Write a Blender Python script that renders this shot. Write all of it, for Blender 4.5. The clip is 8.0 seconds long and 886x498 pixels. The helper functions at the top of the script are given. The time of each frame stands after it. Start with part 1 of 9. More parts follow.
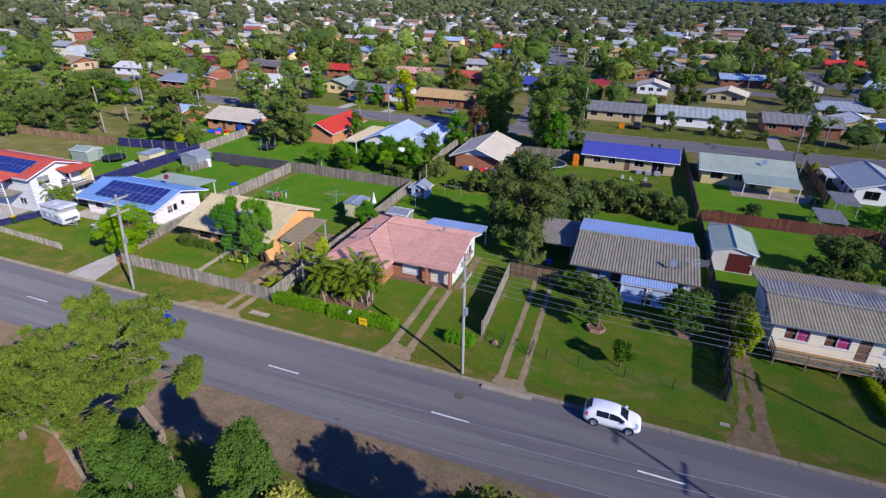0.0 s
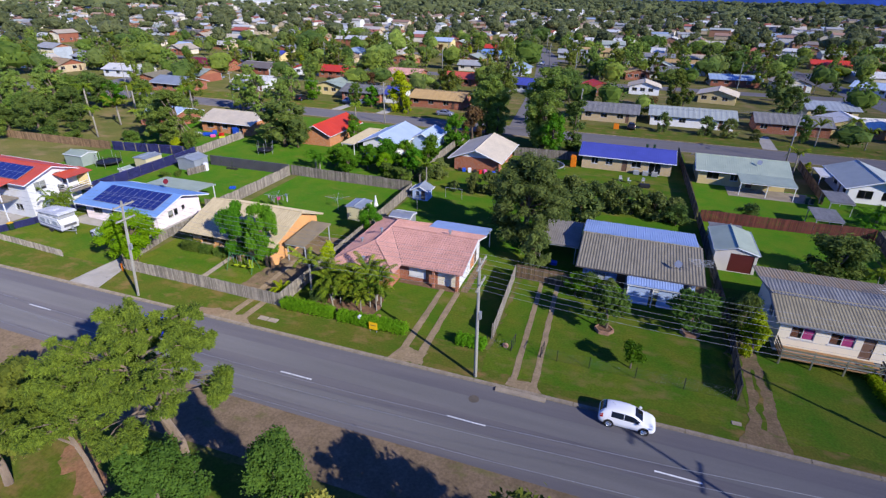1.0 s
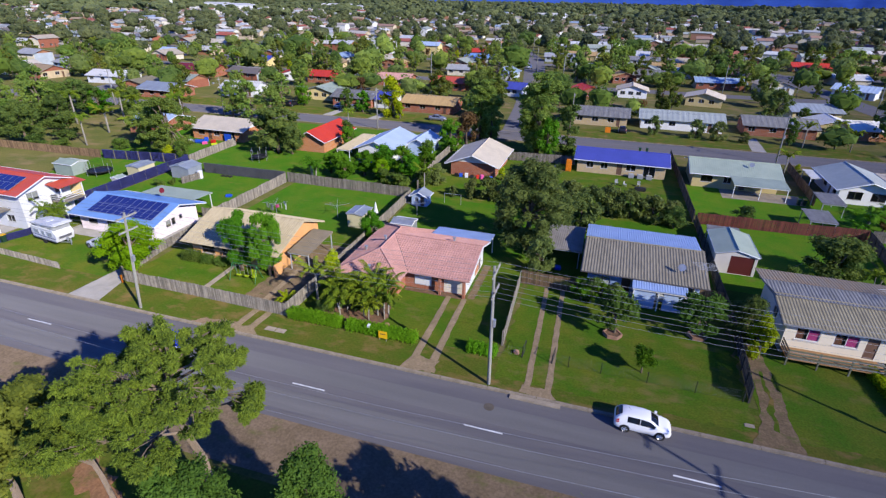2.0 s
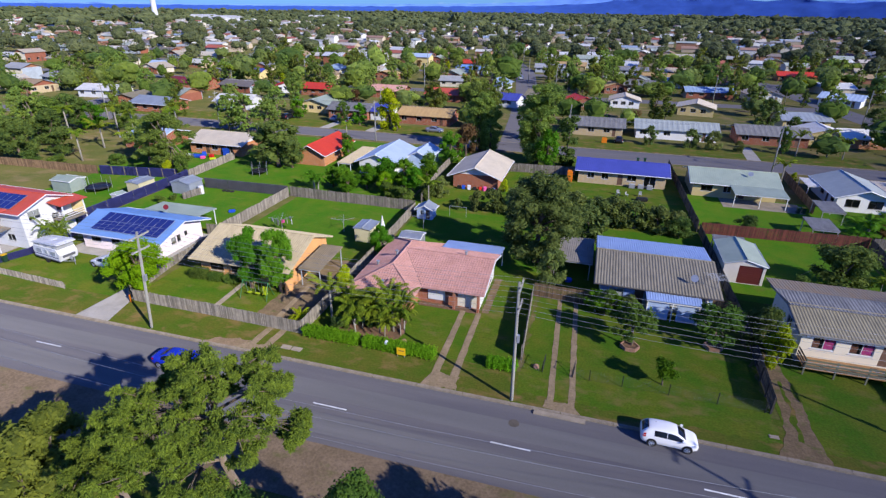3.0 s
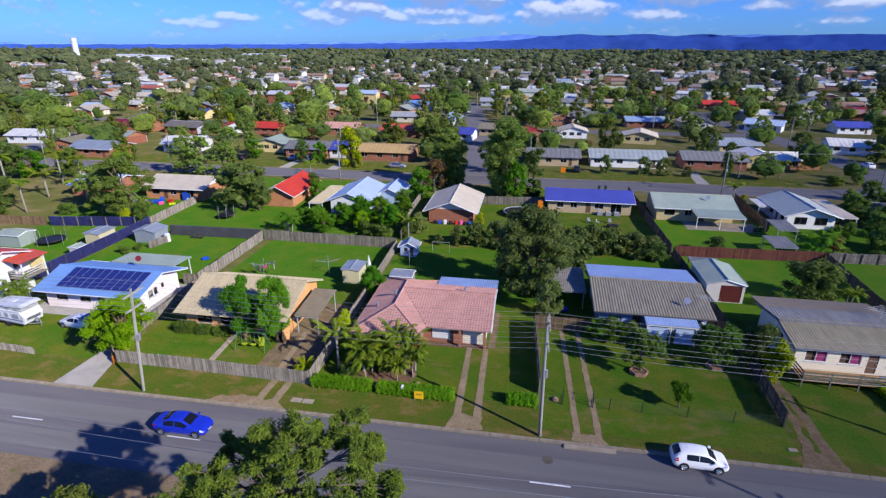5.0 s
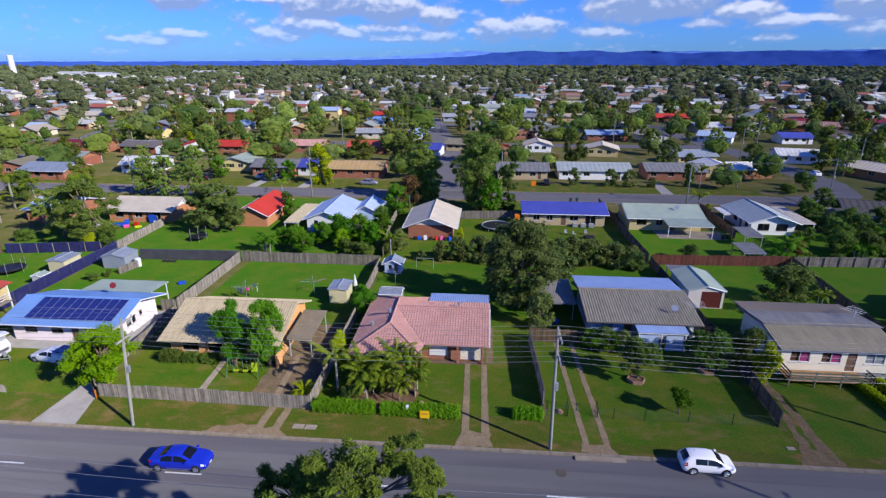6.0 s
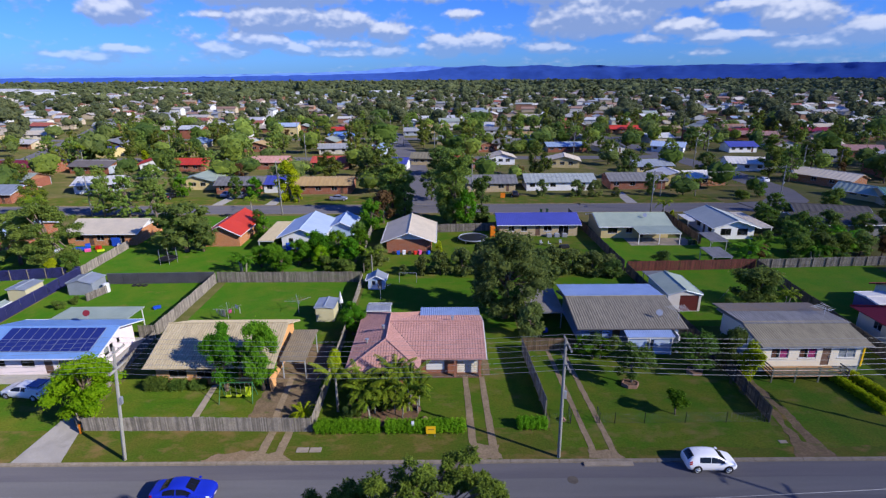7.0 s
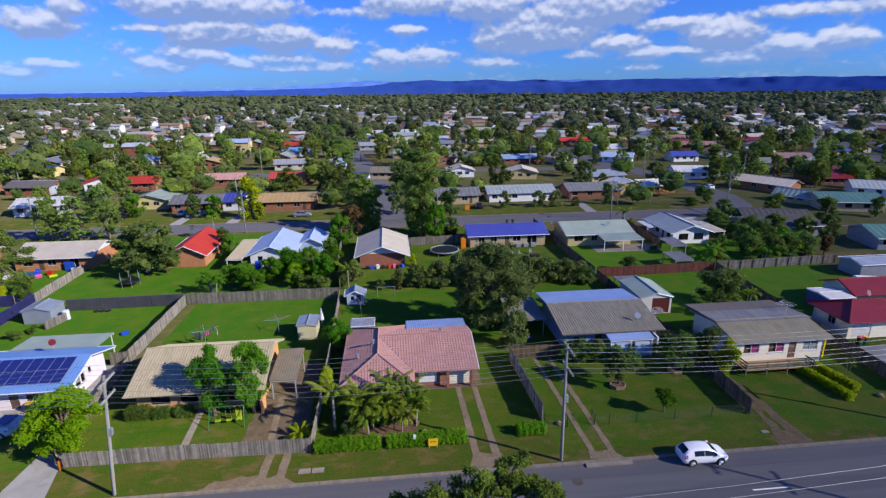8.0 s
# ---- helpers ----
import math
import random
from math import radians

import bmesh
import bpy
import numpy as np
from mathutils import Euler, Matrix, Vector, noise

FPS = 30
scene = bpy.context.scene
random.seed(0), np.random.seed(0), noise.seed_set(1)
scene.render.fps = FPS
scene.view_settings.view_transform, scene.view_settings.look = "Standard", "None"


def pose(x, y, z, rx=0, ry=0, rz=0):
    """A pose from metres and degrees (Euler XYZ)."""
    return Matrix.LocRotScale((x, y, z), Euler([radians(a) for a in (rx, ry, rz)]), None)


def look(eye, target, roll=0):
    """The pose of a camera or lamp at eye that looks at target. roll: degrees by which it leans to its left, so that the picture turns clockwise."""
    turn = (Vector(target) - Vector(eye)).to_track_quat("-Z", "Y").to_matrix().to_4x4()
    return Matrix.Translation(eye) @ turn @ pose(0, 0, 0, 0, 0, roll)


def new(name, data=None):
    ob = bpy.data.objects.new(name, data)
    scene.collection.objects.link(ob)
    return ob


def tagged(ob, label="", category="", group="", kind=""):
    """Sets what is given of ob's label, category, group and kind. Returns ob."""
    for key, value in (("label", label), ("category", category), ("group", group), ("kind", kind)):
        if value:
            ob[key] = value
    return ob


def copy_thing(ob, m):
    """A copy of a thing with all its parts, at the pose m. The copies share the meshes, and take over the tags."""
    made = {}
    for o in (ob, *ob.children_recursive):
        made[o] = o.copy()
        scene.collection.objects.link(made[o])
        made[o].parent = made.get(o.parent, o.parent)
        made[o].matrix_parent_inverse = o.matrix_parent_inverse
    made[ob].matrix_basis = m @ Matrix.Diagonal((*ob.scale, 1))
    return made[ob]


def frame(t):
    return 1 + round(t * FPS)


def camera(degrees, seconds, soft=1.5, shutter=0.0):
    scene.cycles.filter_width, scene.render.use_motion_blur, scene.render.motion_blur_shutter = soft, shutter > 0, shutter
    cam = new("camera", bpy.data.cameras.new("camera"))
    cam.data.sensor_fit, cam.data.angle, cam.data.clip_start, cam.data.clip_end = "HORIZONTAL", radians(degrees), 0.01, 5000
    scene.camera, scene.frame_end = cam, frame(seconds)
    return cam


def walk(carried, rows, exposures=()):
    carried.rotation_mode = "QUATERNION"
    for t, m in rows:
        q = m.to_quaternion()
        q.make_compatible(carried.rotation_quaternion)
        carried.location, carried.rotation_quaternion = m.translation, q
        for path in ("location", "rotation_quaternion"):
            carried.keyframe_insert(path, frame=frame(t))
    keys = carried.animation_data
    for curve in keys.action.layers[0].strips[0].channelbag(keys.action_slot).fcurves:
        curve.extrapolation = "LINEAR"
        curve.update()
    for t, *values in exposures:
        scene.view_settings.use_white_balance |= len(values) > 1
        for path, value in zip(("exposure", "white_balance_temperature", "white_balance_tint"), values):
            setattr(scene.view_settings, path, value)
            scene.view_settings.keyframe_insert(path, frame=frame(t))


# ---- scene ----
cam = camera(80.4, 8.0, soft=1.3)
PATH = [
    (0, (10.15, -31.97, 27.975), (9.528, -30.285, 27.094), 1.0),
    (0.5, (9.349, -32.249, 28.136), (8.747, -30.557, 27.256), 1.0),
    (1, (8.39, -32.599, 28.317), (7.807, -30.901, 27.437), 1.0),
    (1.5, (7.428, -32.842, 28.469), (6.869, -31.134, 27.592), 1.0),
    (3, (3.736, -33.503, 29.061), (3.238, -31.756, 28.224), 0.7),
    (3.5, (2.346, -33.722, 29.271), (1.857, -31.96, 28.46), 0.6),
    (4, (0.846, -33.998, 29.366), (0.389, -32.214, 28.586), 0.6),
    (4.5, (-0.59, -34.254, 29.502), (-0.972, -32.441, 28.749), 0.3),
    (6, (-5.853, -34.789, 29.81), (-6.007, -32.913, 29.135), -0.0),
    (6.5, (-7.656, -34.933, 29.883), (-7.732, -33.044, 29.231), -0.2),
    (7, (-9.578, -35.136, 29.974), (-9.572, -33.237, 29.346), -0.3),
    (7.5, (-11.446, -35.293, 30.051), (-11.353, -33.389, 29.445), -0.4),
    (8, (-13.475, -35.44, 30.036), (-13.284, -33.536, 29.455), -0.5),
]
walk(cam, [(t, look(eye, target, roll)) for t, eye, target, roll in PATH], [(0, 0.06), (1.5, 0.12), (3, 0.11), (4.5, 0.10), (6.5, 0.02), (8, -0.05)])


# ---------------------------------------------------------------- light
SUN_EL, SUN_AZ = radians(28.5), math.atan2(0.87, -0.49)   # azimuth from +y towards +x
world = bpy.data.worlds.new("sky")
scene.world = world
world.use_nodes = True
wn, wl = world.node_tree.nodes, world.node_tree.links
wn.clear()


def wnode(kind, **kw):
    n = wn.new(kind)
    for k, v in kw.items():
        n.inputs[k].default_value = v
    return n


def wmath(op, a, b=None):
    n = wn.new("ShaderNodeMath")
    n.operation = op
    for i, v in enumerate((a, b)):
        if v is None:
            continue
        if isinstance(v, (int, float)):
            n.inputs[i].default_value = v
        else:
            wl.new(v, n.inputs[i])
    return n.outputs[0]


sky = wn.new("ShaderNodeTexSky")
sky.sky_type = "NISHITA"
sky.sun_disc = False
sky.sun_elevation, sky.sun_rotation = SUN_EL, SUN_AZ
sky.altitude, sky.air_density, sky.dust_density, sky.ozone_density = 50, 1.0, 0.3, 2.5
tc = wn.new("ShaderNodeTexCoord")
sep = wn.new("ShaderNodeSeparateXYZ")
wl.new(tc.outputs["Generated"], sep.inputs[0])
az = wmath("ARCTAN2", sep.outputs[0], sep.outputs[1])
el = wmath("ARCSINE", sep.outputs[2])


def sky_noise(ka, kr, scale, detail, rough, lift, seed):
    row = wmath("POWER", wmath("MAXIMUM", wmath("ADD", el, lift), 0.0), 0.7)
    comb = wn.new("ShaderNodeCombineXYZ")
    wl.new(wmath("MULTIPLY", az, ka), comb.inputs[0])
    wl.new(wmath("MULTIPLY", row, kr), comb.inputs[1])
    comb.inputs[2].default_value = seed
    n = wnode("ShaderNodeTexNoise", Scale=scale, Detail=detail, Roughness=rough)
    wl.new(comb.outputs[0], n.inputs["Vector"])
    return n.outputs["Fac"]


# cumulus heaps along the horizon: azimuth, elevation, half width, half height, weight
HIGH_CLOUDS = [
    (-0.515, 0.096, 0.060, 0.028, 1.0), (-0.480, 0.120, 0.030, 0.022, 0.8), (-0.281, 0.132, 0.19, 0.028, 1.1), (-0.277, 0.094, 0.095, 0.030, 1.2), (-0.174, 0.087, 0.070, 0.028, 1.1),
    (-0.090, 0.075, 0.050, 0.018, 1.0), (-0.391, 0.096, 0.045, 0.010, 0.7), (0.039, 0.102, 0.050, 0.013, 0.8), (0.060, 0.143, 0.10, 0.026, 1.0), (0.179, 0.138, 0.10, 0.030, 1.1),
    (0.268, 0.093, 0.130, 0.040, 1.25), (0.370, 0.130, 0.115, 0.036, 1.1), (0.397, 0.074, 0.065, 0.017, 1.0), (0.556, 0.084, 0.072, 0.033, 1.25), (0.679, 0.108, 0.12, 0.014, 0.75), (0.300, 0.118, 0.16, 0.030, 0.95), (0.640, 0.150, 0.16, 0.024, 0.9), (-0.05, 0.128, 0.12, 0.014, 0.7), (0.480, 0.100, 0.060, 0.014, 0.7)]
LOW_CLOUDS = [
    (-0.307, 0.059, 0.065, 0.017, 1.0), (-0.252, 0.045, 0.048, 0.016, 1.0), (-0.363, 0.040, 0.065, 0.018, 0.85), (-0.522, 0.042, 0.055, 0.011, 0.8), (-0.553, 0.031, 0.060, 0.012, 0.75),
    (-0.170, 0.038, 0.080, 0.011, 0.8), (-0.090, 0.039, 0.052, 0.015, 0.8), (0.008, 0.050, 0.050, 0.024, 0.95), (0.071, 0.055, 0.060, 0.022, 1.0), (0.190, 0.045, 0.065, 0.012, 0.8),
    (0.457, 0.056, 0.062, 0.015, 1.0), (0.451, 0.034, 0.050, 0.010, 0.75), (0.585, 0.046, 0.070, 0.016, 0.95), (0.659, 0.058, 0.062, 0.024, 1.1), (0.720, 0.067, 0.055, 0.021, 1.1),
    (-0.200, 0.052, 0.10, 0.012, 0.7), (0.530, 0.060, 0.13, 0.012, 0.8), (0.350, 0.056, 0.070, 0.012, 0.7)]


def heaps(lift):
    """How thick the heaps stand at each place of the sky."""
    at = wn.new("ShaderNodeCombineXYZ")
    wl.new(az, at.inputs[0])
    wl.new(wmath("ADD", el, lift), at.inputs[1])
    total = None
    for ca, ce, ra, re, wt in HIGH_CLOUDS + LOW_CLOUDS:
        off, one = wn.new("ShaderNodeVectorMath"), wn.new("ShaderNodeVectorMath")
        off.operation, one.operation = "MULTIPLY_ADD", "LENGTH"
        off.inputs[1].default_value, off.inputs[2].default_value = (1 / ra, 1 / re, 0), (-ca / ra, -ce / re, 0)
        wl.new(at.outputs[0], off.inputs[0])
        wl.new(off.outputs[0], one.inputs[0])
        heap = wn.new("ShaderNodeMapRange")
        heap.interpolation_type = "SMOOTHSTEP"
        heap.inputs["From Min"].default_value, heap.inputs["From Max"].default_value = 1.2, 0.1
        heap.inputs["To Max"].default_value = wt
        wl.new(one.outputs["Value"], heap.inputs["Value"])
        total = heap.outputs[0] if total is None else wmath("MAXIMUM", total, heap.outputs[0])
    return total


def puffs(lift, detail):
    b = sky_noise(22.0, 23.0, 1.3, detail, 0.5, lift, CLOUD_SEED + 9.0)
    c = sky_noise(58.0, 56.0, 1.4, detail, 0.5, lift, CLOUD_SEED + 4.0)
    return wmath("ADD", wmath("MULTIPLY", wmath("SUBTRACT", b, 0.5), 1.0), wmath("MULTIPLY", wmath("SUBTRACT", c, 0.5), 0.5))


CLOUD_SEED = 3.7
broad = wmath("MULTIPLY", wmath("SUBTRACT", sky_noise(4.4, 8.6, 1.25, 2.0, 0.5, 0.0, CLOUD_SEED), 0.41), 0.6)
here, over = heaps(0.0), heaps(0.010)
dens = wmath("ADD", wmath("ADD", wmath("MULTIPLY", here, 0.72), puffs(0.0, 5.0)), broad)
ramp = wn.new("ShaderNodeMapRange")
ramp.interpolation_type = "SMOOTHSTEP"
ramp.inputs["From Min"].default_value, ramp.inputs["From Max"].default_value = 0.05, 0.46
wl.new(dens, ramp.inputs["Value"])
lit = wmath("ADD", wmath("MULTIPLY", wmath("SUBTRACT", here, over), 0.8), wmath("SUBTRACT", puffs(0.0, 1.5), puffs(0.009, 1.5)))
shade = wn.new("ShaderNodeMapRange")           # bright tops, grey-blue undersides
shade.interpolation_type = "SMOOTHSTEP"
shade.inputs["From Min"].default_value, shade.inputs["From Max"].default_value = -0.13, 0.52
wl.new(lit, shade.inputs["Value"])
ccol = wn.new("ShaderNodeMix")
ccol.data_type = "RGBA"
ccol.inputs["A"].default_value = (3.1, 4.4, 8.0, 1)
ccol.inputs["B"].default_value = (8.9, 9.5, 11.6, 1)
wl.new(shade.outputs[0], ccol.inputs["Factor"])
tint = wn.new("ShaderNodeMix")
tint.data_type, tint.blend_type = "RGBA", "MULTIPLY"
tint.inputs["Factor"].default_value = 1.0
tint.inputs["B"].default_value = (0.31, 0.73, 2.05, 1)
wl.new(sky.outputs[0], tint.inputs["A"])
mixs = wn.new("ShaderNodeMix")
mixs.data_type = "RGBA"
fade = wn.new("ShaderNodeMapRange")          # fewer clouds overhead than towards the horizon
fade.inputs["From Min"].default_value, fade.inputs["From Max"].default_value = 0.3, 0.62
fade.inputs["To Min"].default_value, fade.inputs["To Max"].default_value = 0.88, 0.12
wl.new(el, fade.inputs["Value"])
low = wn.new("ShaderNodeMapRange")           # thin and pale close to the horizon
low.inputs["From Min"].default_value, low.inputs["From Max"].default_value = 0.0, 0.075
low.inputs["To Min"].default_value, low.inputs["To Max"].default_value = 0.2, 1.0
wl.new(el, low.inputs["Value"])
wl.new(wmath("MULTIPLY", wmath("MULTIPLY", ramp.outputs[0], fade.outputs[0]), low.outputs[0]), mixs.inputs["Factor"])
wl.new(tint.outputs["Result"], mixs.inputs["A"])
wl.new(ccol.outputs["Result"], mixs.inputs["B"])
bg = wnode("ShaderNodeBackground", Strength=0.085)
wl.new(mixs.outputs["Result"], bg.inputs["Color"])
wout = wn.new("ShaderNodeOutputWorld")
wl.new(bg.outputs[0], wout.inputs[0])

sun_data = bpy.data.lights.new("sun", "SUN")
sun_data.energy, sun_data.angle, sun_data.color = 5.0, radians(0.53), (1.0, 0.95, 0.87)
sun = new("sun", sun_data)
sun.matrix_world = look((0.87 * 80, -0.49 * 80, 75), (0.87 * 80 - 0.87 * math.cos(SUN_EL), -0.49 * 80 + 0.49 * math.cos(SUN_EL), 75 - math.sin(SUN_EL)))


# ---------------------------------------------------------------- materials
def surf(name, c1, c2=None, scale=1.0, rough=0.8, metal=0.0, bump=0.0, fine=25.0, grain=0.25, vary=0.0, spec=0.4, streak=0.0):
    """A procedural surface: c1 to c2 in broad patches, a fine grain, an optional change from thing to thing."""
    m = bpy.data.materials.new(name)
    m.use_nodes = True
    nt, ln = m.node_tree.nodes, m.node_tree.links
    p = nt["Principled BSDF"]
    p.inputs["Roughness"].default_value, p.inputs["Metallic"].default_value = rough, metal
    p.inputs["Specular IOR Level"].default_value = spec
    p.inputs["Diffuse Roughness"].default_value = 1.0 if rough >= 0.75 else 0.0
    c2 = c2 or tuple(c * 0.8 for c in c1)
    t = nt.new("ShaderNodeTexCoord")
    src = t.outputs["Object"]
    if streak:
        mp = nt.new("ShaderNodeMapping")
        mp.inputs["Scale"].default_value = (streak, 1.0, 1.0) if streak > 1 else (1.0, 1.0, streak) if streak > 0 else (-streak, 1.0, 1.0)
        ln.new(src, mp.inputs[0])
        src = mp.outputs[0]
    a = nt.new("ShaderNodeTexNoise")
    a.inputs["Scale"].default_value, a.inputs["Detail"].default_value, a.inputs["Roughness"].default_value = scale, 6.0, 0.6
    ln.new(src, a.inputs["Vector"])
    r = nt.new("ShaderNodeMapRange")
    r.inputs["From Min"].default_value, r.inputs["From Max"].default_value = 0.36, 0.66
    ln.new(a.outputs["Fac"], r.inputs["Value"])
    mx = nt.new("ShaderNodeMix")
    mx.data_type = "RGBA"
    mx.inputs["A"].default_value, mx.inputs["B"].default_value = (*c1, 1), (*c2, 1)
    ln.new(r.outputs[0], mx.inputs["Factor"])
    b = nt.new("ShaderNodeTexNoise")
    b.inputs["Scale"].default_value, b.inputs["Detail"].default_value = fine, 3.0
    ln.new(t.outputs["Object"], b.inputs["Vector"])
    v = nt.new("ShaderNodeMapRange")
    v.inputs["From Min"].default_value, v.inputs["From Max"].default_value = 0.3, 0.7
    v.inputs["To Min"].default_value, v.inputs["To Max"].default_value = 1 - grain, 1 + grain
    ln.new(b.outputs["Fac"], v.inputs["Value"])
    val = v.outputs[0]
    if vary:
        oi = nt.new("ShaderNodeObjectInfo")
        vr = nt.new("ShaderNodeMapRange")
        vr.inputs["To Min"].default_value, vr.inputs["To Max"].default_value = 1 - vary, 1 + vary
        ln.new(oi.outputs["Random"], vr.inputs["Value"])
        ml = nt.new("ShaderNodeMath")
        ml.operation = "MULTIPLY"
        ln.new(val, ml.inputs[0])
        ln.new(vr.outputs[0], ml.inputs[1])
        val = ml.outputs[0]
    mu = nt.new("ShaderNodeVectorMath")
    mu.operation = "SCALE"
    ln.new(mx.outputs["Result"], mu.inputs[0])
    ln.new(val, mu.inputs["Scale"])
    ln.new(mu.outputs[0], p.inputs["Base Color"])
    if bump:
        bp = nt.new("ShaderNodeBump")
        bp.inputs["Strength"].default_value, bp.inputs["Distance"].default_value = bump, 0.03
        ln.new(b.outputs["Fac"], bp.inputs["Height"])
        ln.new(bp.outputs[0], p.inputs["Normal"])
    return m


def leafy(name, dark, light, vary=0.2, thin=0.46, lumpy=0.0, patch=0.7):
    """Leaves: each leaf its own shade, some light let through."""
    m = bpy.data.materials.new(name)
    m.use_nodes = True
    nt, ln = m.node_tree.nodes, m.node_tree.links
    p = nt["Principled BSDF"]
    p.inputs["Roughness"].default_value, p.inputs["Specular IOR Level"].default_value = 0.6, 0.1
    p.inputs["Diffuse Roughness"].default_value = 0.6
    g, oi = nt.new("ShaderNodeNewGeometry"), nt.new("ShaderNodeObjectInfo")
    tx, no = nt.new("ShaderNodeTexCoord"), nt.new("ShaderNodeTexNoise")
    no.inputs["Scale"].default_value, no.inputs["Detail"].default_value = patch, 2.0
    ln.new(tx.outputs["Object"], no.inputs["Vector"])
    ad = nt.new("ShaderNodeMath")
    ad.operation = "MULTIPLY_ADD"
    ln.new(g.outputs["Random Per Island"], ad.inputs[0])
    ad.inputs[1].default_value = 0.55
    mr = nt.new("ShaderNodeMapRange")
    mr.inputs["From Min"].default_value, mr.inputs["From Max"].default_value = 0.3, 0.7
    mr.inputs["To Min"].default_value, mr.inputs["To Max"].default_value = 0.0, 0.45
    ln.new(no.outputs["Fac"], mr.inputs["Value"])
    ln.new(mr.outputs[0], ad.inputs[2])
    mx = nt.new("ShaderNodeMix")
    mx.data_type = "RGBA"
    mx.inputs["A"].default_value, mx.inputs["B"].default_value = (*dark, 1), (*light, 1)
    ln.new(ad.outputs[0], mx.inputs["Factor"])
    hs = nt.new("ShaderNodeHueSaturation")
    vr = nt.new("ShaderNodeMapRange")
    vr.inputs["To Min"].default_value, vr.inputs["To Max"].default_value = 1 - vary, 1 + vary
    ln.new(oi.outputs["Random"], vr.inputs["Value"])
    hr = nt.new("ShaderNodeMapRange")
    hr.inputs["To Min"].default_value, hr.inputs["To Max"].default_value = 0.5 - 0.07 * vary, 0.5 + 0.07 * vary
    ml = nt.new("ShaderNodeMath")
    ml.operation = "FRACT"
    m7 = nt.new("ShaderNodeMath")
    m7.operation = "MULTIPLY"
    m7.inputs[1].default_value = 7.31
    ln.new(oi.outputs["Random"], m7.inputs[0])
    ln.new(m7.outputs[0], ml.inputs[0])
    ln.new(ml.outputs[0], hr.inputs["Value"])
    ln.new(hr.outputs[0], hs.inputs["Hue"])
    ln.new(vr.outputs[0], hs.inputs["Value"])
    ln.new(mx.outputs["Result"], hs.inputs["Color"])
    ln.new(hs.outputs[0], p.inputs["Base Color"])
    if lumpy:
        n2, bp = nt.new("ShaderNodeTexNoise"), nt.new("ShaderNodeBump")
        n2.inputs["Scale"].default_value, n2.inputs["Detail"].default_value = lumpy, 4.0
        ln.new(tx.outputs["Object"], n2.inputs["Vector"])
        bp.inputs["Strength"].default_value, bp.inputs["Distance"].default_value = 1.0, 2.2
        ln.new(n2.outputs["Fac"], bp.inputs["Height"])
        ln.new(bp.outputs[0], p.inputs["Normal"])
    tr = nt.new("ShaderNodeBsdfTranslucent")
    ln.new(hs.outputs[0], tr.inputs["Color"])
    ms = nt.new("ShaderNodeMixShader")
    ms.inputs[0].default_value = thin
    ln.new(p.outputs[0], ms.inputs[1])
    ln.new(tr.outputs[0], ms.inputs[2])
    ln.new(ms.outputs[0], nt["Material Output"].inputs["Surface"])
    return m


def palette(name, cols, rough=0.7, island=False, metal=0.0):
    """A surface whose colour is picked from cols, thing by thing (or piece by piece of a joined mesh)."""
    m = surf(name, (1, 1, 1), (0.82, 0.82, 0.82), 0.8, rough, metal, grain=0.12)
    nt, ln = m.node_tree.nodes, m.node_tree.links
    p = nt["Principled BSDF"]
    old = p.inputs["Base Color"].links[0].from_socket
    src = nt.new("ShaderNodeNewGeometry").outputs["Random Per Island"] if island else nt.new("ShaderNodeObjectInfo").outputs["Random"]
    cr = nt.new("ShaderNodeValToRGB")
    cr.color_ramp.interpolation = "CONSTANT"
    while len(cr.color_ramp.elements) < len(cols):
        cr.color_ramp.elements.new(0.5)
    for i, (e, c) in enumerate(zip(cr.color_ramp.elements, cols)):
        e.position, e.color = i / len(cols), (*c, 1)
    ln.new(src, cr.inputs[0])
    mu = nt.new("ShaderNodeMix")
    mu.data_type, mu.blend_type = "RGBA", "MULTIPLY"
    mu.inputs["Factor"].default_value = 1
    ln.new(cr.outputs[0], mu.inputs["A"])
    ln.new(old, mu.inputs["B"])
    ln.new(mu.outputs["Result"], p.inputs["Base Color"])
    return m


def grassy(name, green, pale, bare, bare_at=0.62, scale=0.22):
    """Mown grass: green, pale and worn patches at two scales, fine tufted relief."""
    m = surf(name, green, pale, scale, 0.9, bump=0.6, fine=6.0, grain=0.2, spec=0.1)
    nt, ln = m.node_tree.nodes, m.node_tree.links
    p = nt["Principled BSDF"]
    old = p.inputs["Base Color"].links[0].from_socket
    t, n = nt.new("ShaderNodeTexCoord"), nt.new("ShaderNodeTexNoise")
    n.inputs["Scale"].default_value, n.inputs["Detail"].default_value, n.inputs["Roughness"].default_value = scale * 1.7, 8.0, 0.62
    mp = nt.new("ShaderNodeMapping")
    mp.inputs["Location"].default_value = (31.0, 17.0, 5.0)
    mp.inputs["Scale"].default_value = (0.6, 1.0, 1.0)
    ln.new(t.outputs["Object"], mp.inputs[0])
    ln.new(mp.outputs[0], n.inputs["Vector"])
    r = nt.new("ShaderNodeMapRange")
    r.inputs["From Min"].default_value, r.inputs["From Max"].default_value = bare_at - 0.03, bare_at + 0.19
    ln.new(n.outputs["Fac"], r.inputs["Value"])
    mx = nt.new("ShaderNodeMix")
    mx.data_type = "RGBA"
    ln.new(r.outputs[0], mx.inputs["Factor"])
    ln.new(old, mx.inputs["A"])
    mx.inputs["B"].default_value = (*bare, 1)
    ln.new(mx.outputs["Result"], p.inputs["Base Color"])
    return m


